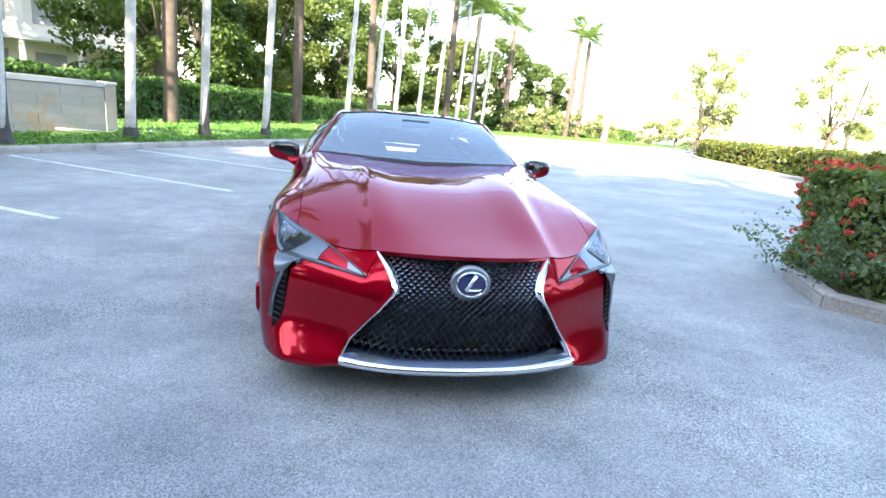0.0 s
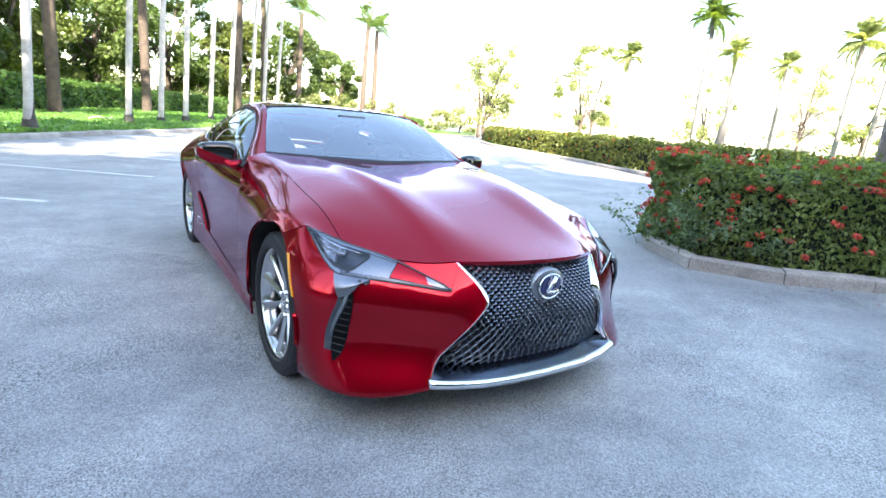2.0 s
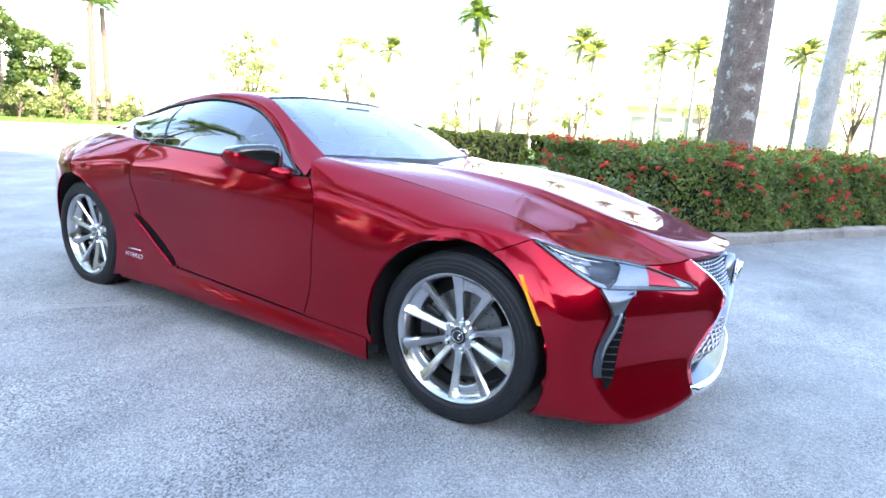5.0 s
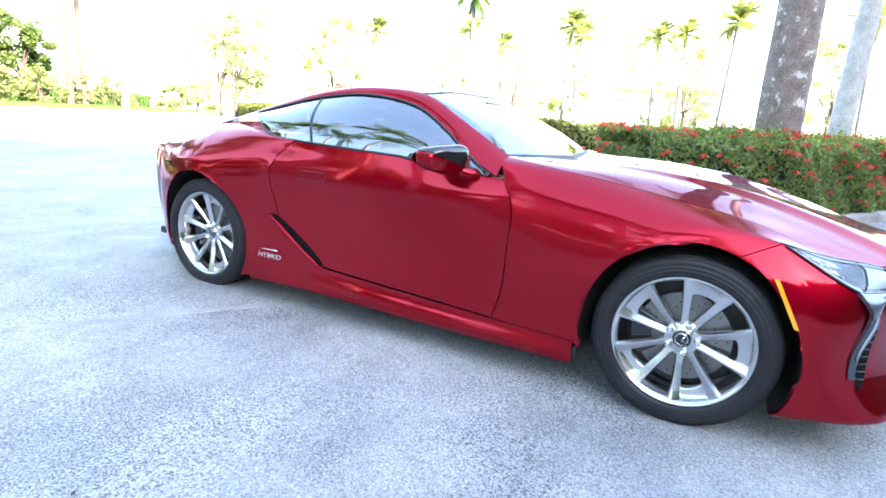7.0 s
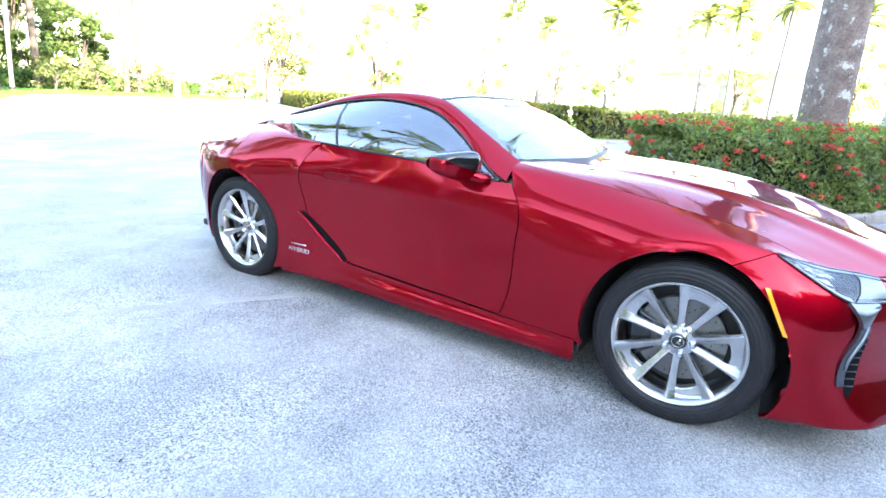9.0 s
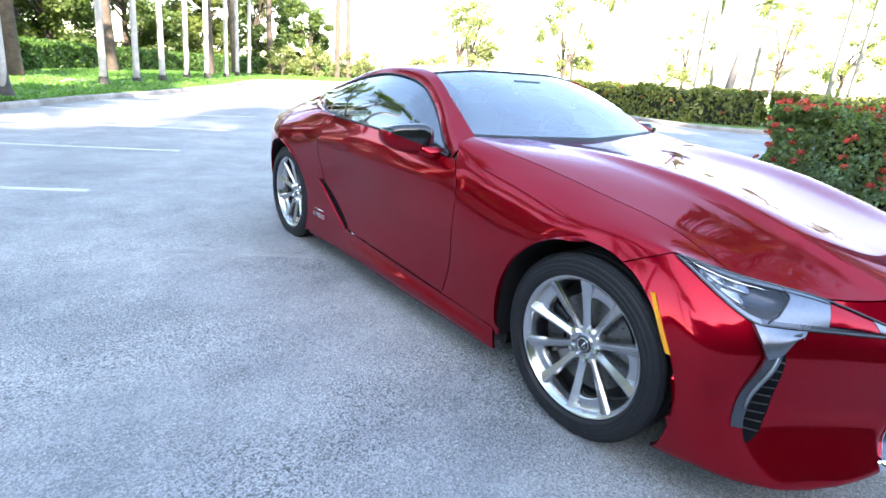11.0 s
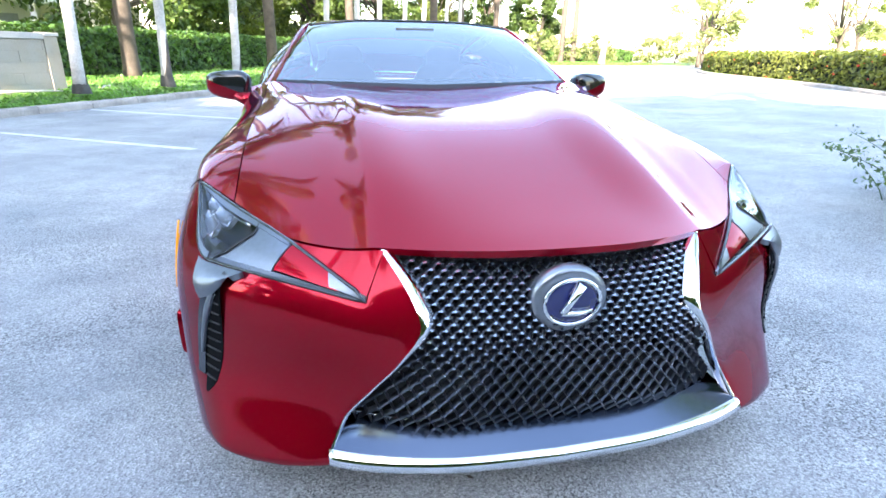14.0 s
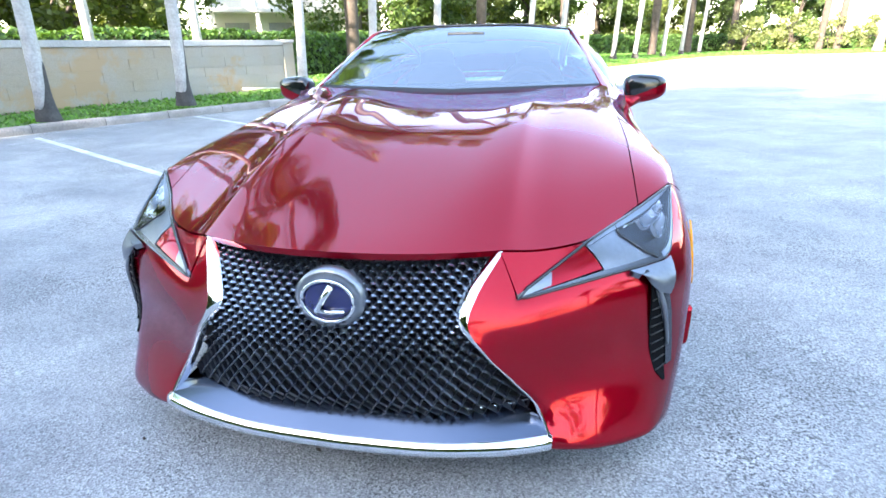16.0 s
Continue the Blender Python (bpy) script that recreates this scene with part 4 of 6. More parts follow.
    # corner vent below the lamp: dark pocket with slats, a satin blade with a ridge, and a bracket
    corner = np.array((0.75, -0.65, 0))
    vent_out = lambda z: float(spline([0.328, 0.39, 0.48, 0.56, 0.63], [3.95, 3.86, 3.70, 3.54, 3.38], z))
    vent_in = lambda z: float(spline([0.328, 0.36, 0.41, 0.488, 0.572, 0.63], [3.90, 3.60, 3.42, 3.33, 3.36, 3.37], z))
    blade_out = lambda z: float(spline([0.365, 0.512, 0.632], [4.115, 3.902, 3.72], z))
    V = np.array([[shell(lerp(vent_in(z), vent_out(z), i / 5), z) for z in np.linspace(0.328, 0.628, 18)] for i in range(6)])
    pocket = lamp_part("corner_vent", offset(V, 0.003, corner), VENT, car, "dark corner vent with thin slats", 0.004)
    for z in np.linspace(0.365, 0.585, 9):
        row = np.array([shell(lerp(vent_in(z), vent_out(z), t), z + 0.004 * t) for t in (0.08, 0.35, 0.65, 0.95)]) + corner * 0.0035
        tube("slat", row * [sgn, 1, 1], 0.0026, BLACK, pocket, sides=5)
    blade = np.array([[shell(lerp(vent_out(z), blade_out(z), i / 3), z) for z in np.linspace(0.366, 0.640, 16)] for i in range(4)])
    lamp_part("blade", offset(blade, 0.008, corner), BLADE, pocket, "dark satin vertical blade", 0.012)
    ridge = np.array([shell(lerp(vent_out(z), blade_out(z), 0.25), z) for z in np.linspace(0.43, 0.628, 14)]) + corner * 0.009
    tube("ridge", ridge * [sgn, 1, 1], np.interp(np.linspace(0, 1, 14), (0, 0.15, 0.8, 1), (0.003, 0.006, 0.008, 0.004)), SATIN, pocket, sides=6)
    foot = np.array([shell(lerp(3.12, 3.74, t), float(np.interp(t, (0, 0.25, 0.55, 1), (0.660, 0.634, 0.610, 0.596)))) for t in np.linspace(0, 1, 9)])
    bracket = np.array([[lerp(foot[i], np.array(lamp_low(lerp(0.56, 0.315, i / 8))), j / 5) + corner * 0.016 * math.sin(math.pi * j / 5) for j in range(6)] for i in range(9)])
    lamp_part("bracket", bracket + corner * 0.014, BRACKET, pocket, "satin grey bracket under the lamp", 0.016)
    # amber side marker
    mk = np.array([[side(lerp(-0.275, -0.365, t) + 0.008 * (i - 1), lerp(0.690, 0.525, t)) for t in np.linspace(0, 1, 10)] for i in range(3)])
    lamp_part("side_marker", offset(mk, 0.004, (1, -0.2, 0)), AMBER, car, "slim amber side marker", 0.006)

# spindle grille: dark back, lattice, chrome frame, ledge and chrome lip
def grille_point(x, z, depth):
    p = shell(s_of_x(min(abs(x), 0.60), z), z)
    return np.array([x, p[1] + depth, z])


zz = np.linspace(0.262, 0.770, 26)
back = np.array([[grille_point(grille_x(min(z, 0.76)) * k, z, 0.11) for k in np.linspace(-1, 1, 25)] for z in zz])
gv, gf = patch_data(back, np.array((0, -1, 0)), 0.0)
grille = mesh_object("grille", gv, gf, BLACK, car, True, "black spindle grille with woven lattice")
bars, bright = [], []
ROWS_Z = [0.332]
while ROWS_Z[-1] < 0.750:
    ROWS_Z.append(ROWS_Z[-1] + lerp(0.030, 0.0130, min(1, (ROWS_Z[-1] - 0.332) / 0.25)))
CELL = 0.0325


def node(r, c):
    z = ROWS_Z[r]
    x = (c + (0.5 if r % 2 else 0.0)) * CELL * float(np.interp(z, (0.33, 0.75), (1.14, 0.86)))
    if abs(x) > grille_x(min(z, 0.758)) - 0.012:
        return None
    return grille_point(x, z - 0.010 * (1 - (x / 0.5) ** 2) * (0.5 if z < 0.5 else 0), float(np.interp(z, (0.33, 0.39), (0.066, 0.030))))


for r in range(len(ROWS_Z)):
    for c in range(-19, 20):
        pa = node(r, c)
        if pa is None:
            continue
        z = pa[2]
        w, h = float(np.interp(z, (0.36, 0.46, 0.55, 0.63), (0.0030, 0.0050, 0.0082, 0.0112))), float(np.interp(z, (0.36, 0.46, 0.63), (0.0026, 0.0040, 0.0046)))
        vs = [pa + np.array(o) for o in ((-w, -0.004, 0), (0, -0.004, -h), (w, -0.004, 0), (0, -0.004, h), (0, -0.011, 0.001))]
        if z > 0.36:
            bright.append((vs, [(0, 1, 4), (1, 2, 4), (2, 3, 4), (3, 0, 4)]))
        if r == len(ROWS_Z) - 1:
            continue
        for cb in ((c, c + 1) if r % 2 else (c - 1, c)):
            pb = node(r + 1, cb)
            if pb is None:
                continue
            mid = (pa + pb) / 2 + np.array((0, float(np.interp(z, (0.40, 0.55), (0.001, 0.009))), 0))
            h = lerp(0.0022, 0.0026, min(1, (z - 0.338) / 0.3))
            for p, q in ((pa, mid), (mid, pb)):
                n1 = np.cross(q - p, (0, 1, 0))
                n1 = n1 / (np.linalg.norm(n1) + 1e-9) * h
                y1, y2 = np.array((0, -0.006, 0)), np.array((0, 0.016, 0))
                vs = [p - n1 + y2, p - n1, p + y1, p + n1, p + n1 + y2, q - n1 + y2, q - n1, q + y1, q + n1, q + n1 + y2]
                bars.append((vs, [(k, k + 1, k + 6, k + 5) for k in range(4)]))
tagged(mesh_object("lattice", *joined(bars), GRILLE, grille, False, "dark chrome diamond lattice"), kind="stuff")
tagged(mesh_object("lattice_node", *joined(bright), NODE, grille, False, "bright lattice crossing points"), kind="stuff")
for sgn in (-1, 1):
    zf = np.linspace(0.285, 0.762, 44)
    width = lambda z: float(spline([0.28, 0.42, 0.56, 0.625, 0.67, 0.76], [0.014, 0.013, 0.016, 0.027, 0.030, 0.024], z))
    frame_p = np.array([[grille_point((grille_x(min(z, 0.76)) + lerp(0.004, -width(z), k)), z, lerp(-0.008, 0.022, k**1.5) - 0.004 * math.sin(math.pi * k)) for k in np.linspace(0, 1, 6)] for z in zf])
    frame_p[..., 0] *= sgn
    v, f = patch_data(frame_p, np.array((0, -1, 0)), 0.03)
    mesh_object("grille_frame", v, f, CHROME, grille, True, "bright chrome spindle frame")
ks = np.linspace(-1, 1, 61)
arc_up = lambda k: 0.022 * k * k
lip_p = np.array([[(0.550 * k, grille_point(0.550 * k, 0.28, 0)[1] + dy, z + arc_up(k)) for dy, z in ((0.05, 0.236), (0.005, 0.238), (-0.016, 0.248), (-0.019, 0.264), (-0.010, 0.278), (0.004, 0.282))] for k in ks])
v, f = patch_data(lip_p, np.array((0, -1, 0.1)), 0.01)
f += [tuple(range(6)), tuple(range(360, 366))]
mesh_object("chrome_lip", v, f, CHROME, grille, True, "bright chrome lower lip")
ledge_p = np.array([[lerp(np.array(grille_point(0.545 * k, 0.29, 0.0)) * [1, 1, 0] + np.array((0, 0, 0.283 + arc_up(k))), np.array(grille_point(0.50 * k, 0.34, 0.078)) * [1, 1, 0] + np.array((0, 0, 0.332 + 0.014 * k * k)), t) for t in np.linspace(0, 1, 8)] for k in ks])
v, f = patch_data(ledge_p, np.array((0, -1, 0.6)), 0.01)
mesh_object("ledge", v, f, LEDGE, grille, True, "glossy sloping ledge under the lattice")
tube("ledge_trim", ledge_p[:, -1] + np.array((0, -0.004, 0.003)), 0.0035, CHROME, grille, sides=6)
top_strip = np.array([[bonnet(k * 2.0, 0.0) * [1, 1, 1] + np.array((0, 0.012 + 0.02 * t, -0.012 - 0.028 * t)) for t in (0, 0.5, 1)] for k in np.linspace(0, 1, 20)])
v, f = patch_data(top_strip, np.array((0, -1, 0)), 0.005)
mesh_object("grille_top", *joined([(v, f), mirrored(v, f)]), BLACK, grille, True)

# oval emblem: satin surround, chrome ring, blue field and a slanting chrome stroke with a foot
ang = np.linspace(0, 2 * np.pi, 48, endpoint=False)
EY, EZ = -0.908, 0.667


def disc(name, rx, rz, y, mat, parent, dome=0.006):
    rings = [(1.0, 0.0), (0.85, dome * 0.5), (0.5, dome * 0.9)]
    v = [(rx * k * math.cos(a), y - h, EZ + rz * k * math.sin(a)) for k, h in rings for a in ang] + [(0, y - dome, EZ)]
    f = [(r * 48 + i, (r + 1) * 48 + i, (r + 1) * 48 + (i + 1) % 48, r * 48 + (i + 1) % 48) for r in range(2) for i in range(48)]
    f += [(96 + i, 144, 96 + (i + 1) % 48) for i in range(48)]
    v += [(rx * math.cos(a), y + 0.03, EZ + rz * math.sin(a)) for a in ang]
    f += [(145 + i, i, (i + 1) % 48, 145 + (i + 1) % 48) for i in range(48)]
    return mesh_object(name, v, f, mat, parent, True)


emblem = disc("emblem", 0.088, 0.078, EY + 0.004, SATIN, grille)
disc("field", 0.064, 0.052, EY - 0.008, BLUE, emblem, 0.004)
tube("ring", [(0.066 * math.cos(a), EY - 0.010, EZ + 0.054 * math.sin(a)) for a in ang], 0.0045, CHROME, emblem, sides=8, closed=True)
tube("stroke", [(0.016, EY - 0.016, EZ + 0.044), (-0.006, EY - 0.017, EZ + 0.010), (-0.026, EY - 0.016, EZ - 0.022)], [0.0169, 0.0149, 0.0135], CHROME, emblem, sides=6, flat=0.6)
tube("stroke", [(-0.026, EY - 0.016, EZ - 0.022), (0.010, EY - 0.017, EZ - 0.024), (0.044, EY - 0.015, EZ - 0.020)], [0.0108, 0.0108, 0.0081], CHROME, emblem, sides=6, flat=0.6)

# cabin: windscreen, roof, pillars, side glass
RAIL = [(0.745, 0.865, 1.046), (0.665, 1.16, 1.186), (0.59, 1.45, 1.296), (0.578, 1.75, 1.322), (0.567, 2.1, 1.292), (0.552, 2.45, 1.212), (0.545, 2.8, 1.112), (0.575, 3.12, 1.022)]
WINTOP = [(0.868, 0.93, 0.968), (0.80, 1.06, 1.038), (0.722, 1.22, 1.128), (0.656, 1.45, 1.228), (0.632, 1.80, 1.277), (0.622, 2.15, 1.247), (0.612, 2.53, 1.170), (0.605, 2.88, 1.085)]
rail = curve_points(RAIL, 61)
wintop = curve_points(WINTOP, 61)
belt = curve_points(BELT, 61)
ws_low = [(0, 0.765, 1.034), (0.40, 0.815, 1.044), (0.735, 0.888, 1.052)]
ws_top = [(0, 1.415, 1.322), (0.32, 1.425, 1.318), (0.575, 1.46, 1.293)]
a, b = curve_points(ws_low, 24), curve_points(ws_top, 24)
G = np.array([[lerp(a[i], b[i], t) + np.array((0, -0.25, 0.9)) * 0.035 * math.sin(math.pi * t) for t in np.linspace(0, 1, 16)] for i in range(24)])
G[-1] = np.array([spline(np.linspace(0, 1, 3), np.array([ws_low[2], (0.662, 1.165, 1.188), ws_top[2]]), t) for t in np.linspace(0, 1, 16)])
Gf = np.concatenate([(G[1:] * [-1, 1, 1])[::-1], G])
v, f = patch_data(Gf, np.array((0, -0.6, 0.8)), 0.004)
windscreen = mesh_object("windscreen", v, f, WINDSCREEN, car, True, "sloping windscreen reflecting bright sky")
windscreen.visible_shadow = False
tube("surround", np.concatenate([Gf[:, -1], ])[:], 0.008, BLACK_GLOSS, windscreen, sides=6)
# roof
ry = [0, 0.18, 0.4, 0.62, 0.82, 1.0]
roof_mid = curve_points([(0, 1.422, 1.325), (0, 1.72, 1.345), (0, 2.1, 1.322), (0, 2.42, 1.255)], 30)
roof_edge = curve_points([(0.578, 1.465, 1.297), (0.578, 1.75, 1.322), (0.567, 2.1, 1.292), (0.553, 2.44, 1.214)], 30)
F = np.array([[np.array((roof_edge[i][0] * k, lerp(roof_mid[i][1], roof_edge[i][1], k * k), lerp(roof_mid[i][2], roof_edge[i][2], k**2.6))) for k in np.linspace(0, 1, 14)] for i in range(30)])
Ff = np.concatenate([(F[:, 1:] * [-1, 1, 1])[:, ::-1], F], axis=1)
v, f = patch_data(Ff, np.array((0, 0, 1)), 0.01)
mesh_object("roof", v, f, PAINT, car, True)
rg_mid = curve_points([(0, 2.43, 1.252), (0, 2.85, 1.135), (0, 3.32, 0.992)], 16)
rg_edge = curve_points([(0.550, 2.45, 1.211), (0.543, 2.8, 1.111), (0.572, 3.12, 1.02), (0.575, 3.34, 0.975)], 16)
F = np.array([[np.array((rg_edge[i][0] * k, lerp(rg_mid[i][1], rg_edge[i][1], k * k), lerp(rg_mid[i][2], rg_edge[i][2], k**2.4))) for k in np.linspace(0, 1, 12)] for i in range(16)])
Ff = np.concatenate([(F[:, 1:] * [-1, 1, 1])[:, ::-1], F], axis=1)
v, f = patch_data(Ff, np.array((0, 0.4, 1)), 0.004)
rear_glass = mesh_object("rear_window", v, f, REAR_GLASS, car, True)
rear_glass.visible_shadow = False
# pillar and roof rail strip; its foot runs down to the wing
strip_in = curve_points(RAIL, 70)
strip_out = curve_points([(0.868, 0.874, 0.956)] + WINTOP[1:] + [(0.60, 3.12, 1.02)], 70)
P = np.array([[lerp(strip_out[i], strip_in[i], t) + np.array((0.5, 0, 0.8)) * 0.014 * math.sin(math.pi * t) for t in np.linspace(0, 1, 7)] for i in range(70)])
panel("roof_pillar", P, PAINT, car, (0.7, 0, 0.7), 0.012)
# side glass in two panes, with a dark pillar between, thin black trim and a black rear corner
on_belt = lambda y: np.array([float(np.interp(y, belt[:, 1], belt[:, i])) for i in range(3)])
on_top = lambda y: np.array([float(np.interp(y, wintop[:, 1], wintop[:, i])) for i in range(3)])


def glass_low(u):
    """The lower window line: along the belt, turning up at its rear end."""
    y = float(np.interp(u, (0, 0.66, 1), (0.915, 1.995, 2.50)))
    return on_belt(y) + np.array((-0.012 - 0.03 * max(0, (u - 0.9) / 0.1) ** 2, 0, 0.004 + 0.045 * max(0, (u - 0.86) / 0.14) ** 2))


def glass_top(u):
    return on_top(float(np.interp(u, (0, 0.3, 0.66, 1), (0.945, 1.47, 2.12, 2.66)))) + np.array((-0.006, 0, -0.004))


def glass_grid(us, grow=0.0):
    return np.array([[lerp(glass_low(u), glass_top(u), t) + np.array((1, 0, 0.3)) * (0.042 * math.sin(math.pi * t) * min(1, u * 5) + grow) for t in np.linspace(0, 1, 12)] for u in us])


corner_grid = np.array([[lerp(glass_low(1.0), glass_top(1.0), t) * (1 - k) + k * np.array((0.612, 2.885, 1.066 + 0.01 * t)) + np.array((0.006, 0, 0.004)) for t in np.linspace(0, 1, 5)] for k in np.linspace(0, 1, 8)])
for sgn in (-1, 1):
    def cabin_piece(name, P, mat, label="", lip=0.003):
        P = P * [sgn, 1, 1]
        return mesh_object(name, *patch_data(P, np.array((sgn, 0, 0.4)), lip), mat, car, True, label)

    cabin_piece("door_window", glass_grid(np.linspace(0, 0.655, 40)), SIDE_GLASS).visible_shadow = False
    cabin_piece("quarter_window", glass_grid(np.linspace(0.665, 1, 22)), SIDE_GLASS).visible_shadow = False
    cabin_piece("window_pillar", glass_grid(np.linspace(0.654, 0.666, 3), 0.002), BLACK)
    cabin_piece("window_corner", corner_grid, BLACK_GLOSS, "gloss black window corner")
    rise = np.array([glass_low(u) for u in np.linspace(0.80, 1, 12)] + list(corner_grid[1:, 0]))
    foot_y = np.linspace(rise[0][1] - 0.01, 2.89, len(rise))
    cabin_piece("window_corner_panel", np.array([[lerp(on_belt(y) - np.array((-0.004, 0, 0.006)), p, t) for t in np.linspace(0, 1, 5)] for y, p in zip(foot_y, rise)]), PAINT, lip=0.006)
    us = np.linspace(0, 1, 60)
    lows, tops = np.array([glass_low(u) for u in us]), np.array([glass_top(u) for u in us])
    tube("window_trim", (lows + (0.006, 0, -0.002)) * [sgn, 1, 1], 0.0075, BLACK, car, sides=6)
    tube("window_trim", (tops + (0.004, 0, 0.003)) * [sgn, 1, 1], 0.007, BLACK, car, sides=6)
    tube("window_trim", np.array([lows[0], tops[0]]) * [sgn, 1, 1], 0.010, BLACK, car, sides=6)
    tube("window_trim", np.array([lerp(lows[-1], tops[-1], t) for t in (0, 0.5, 1)]) * [sgn, 1, 1], 0.006, BLACK, car, sides=6)

# black cowl with two wipers
cw = np.array([[lerp(np.array(bonnet(k * 3.75, 1.0)) + np.array((0, -0.01, -0.02)), np.array(spline([0, 1, 2], np.array(ws_low), k * 2)) + np.array((0, 0.0, 0.001)), t) for t in np.linspace(0, 1, 5)] for k in np.linspace(0, 1, 24)])
v, f = patch_data(cw, np.array((0, 0, 1)), 0.02)
cowl = mesh_object("cowl", *joined([(v, f), mirrored(v, f)]), BLACK, car, True)
for x0, x1 in ((-0.62, 0.02), (-0.02, 0.58)):
    pts = [(x, 0.80 + 0.12 * abs(x) + 0.02, 1.052 + 0.004 * math.sin(x * 3)) for x in np.linspace(x0, x1, 9)]
    tube("wiper", pts, 0.008, BLACK, cowl, sides=5)


def squircle(c, r, power, mat, name, parent, n=20, m=14, shear=(0, 0), taper=0.0, out=0.0, cut=None):
    """A rounded housing: a superellipsoid, sheared and tapered, cut off along a plane (point, normal of what goes)."""
    pts = np.empty((n + 1, m + 1, 3))
    sp = lambda a: math.copysign(abs(a) ** (2 / power), a)
    for i in range(n + 1):
        for j in range(m + 1):
            th, ph = 2 * math.pi * i / n, math.pi * (j / m - 0.5)
            p = np.array((sp(math.cos(ph)) * sp(math.cos(th)), sp(math.cos(ph)) * sp(math.sin(th)), sp(math.sin(ph)))) * r
            p[2] *= (1 - taper * p[1] / r[1]) * (1 - out * p[0] / r[0])
            p[1] *= 1 - 0.5 * out * p[0] / r[0]
            p[1] += shear[0] * p[0]
            p[2] += shear[1] * p[0]
            pts[i, j] = p + c
    bm = bmesh.new()
    vs = [bm.verts.new(p) for p in pts.reshape(-1, 3)]
    for i in range(n):
        for j in range(m):
            k = i * (m + 1) + j
            bm.faces.new((vs[k], vs[k + m + 1], vs[k + m + 2], vs[k + 1]))
    bmesh.ops.remove_doubles(bm, verts=bm.verts, dist=0.0004)
    if cut:
        bmesh.ops.bisect_plane(bm, geom=bm.verts[:] + bm.edges[:] + bm.faces[:], plane_co=cut[0], plane_no=cut[1], clear_outer=True)
    bmesh.ops.recalc_face_normals(bm, faces=bm.faces)
    return part(name, bm, mat, parent, smooth=True)


for sgn in (-1, 1):
    c = np.array((sgn * 0.985, 1.100, 1.012))
    seam, rise = (sgn * 0.985, 1.10, 1.012), Vector((-0.30 * sgn, -0.10, 1.0)).normalized()
    shape = dict(n=32, m=24, shear=(0.30 * sgn, 0.05 * sgn), taper=0.16, out=0.22 * sgn)
    m = squircle(c, np.array((0.112, 0.078, 0.066)), 3.4, PAINT, "door_mirror", car, cut=(Vector(seam) + rise * 0.006, rise), **shape)
    m["label"] = "red door mirror with black cap"
    squircle(c, np.array((0.114, 0.080, 0.068)), 3.4, BLACK_GLOSS, "cap", m, cut=(Vector(seam), -rise), **shape)
    tube("arm", [(sgn * 0.862, 0.985, 0.944), (sgn * 0.892, 1.010, 0.950), (sgn * 0.925, 1.050, 0.966), (sgn * 0.955, 1.085, 0.985)], [0.050, 0.046, 0.048, 0.056], PAINT, m, sides=12, flat=0.8)
    bm = bmesh.new()
    bmesh.ops.create_circle(bm, cap_ends=True, segments=24, radius=1.0)
    for vtx in bm.verts:
        vtx.co = Vector((sgn * (0.985 + 0.090 * vtx.co.x), 1.179 + 0.027 * vtx.co.x, 1.010 + 0.040 * vtx.co.y))
    part("mirror_glass", bm, CHROME, m)

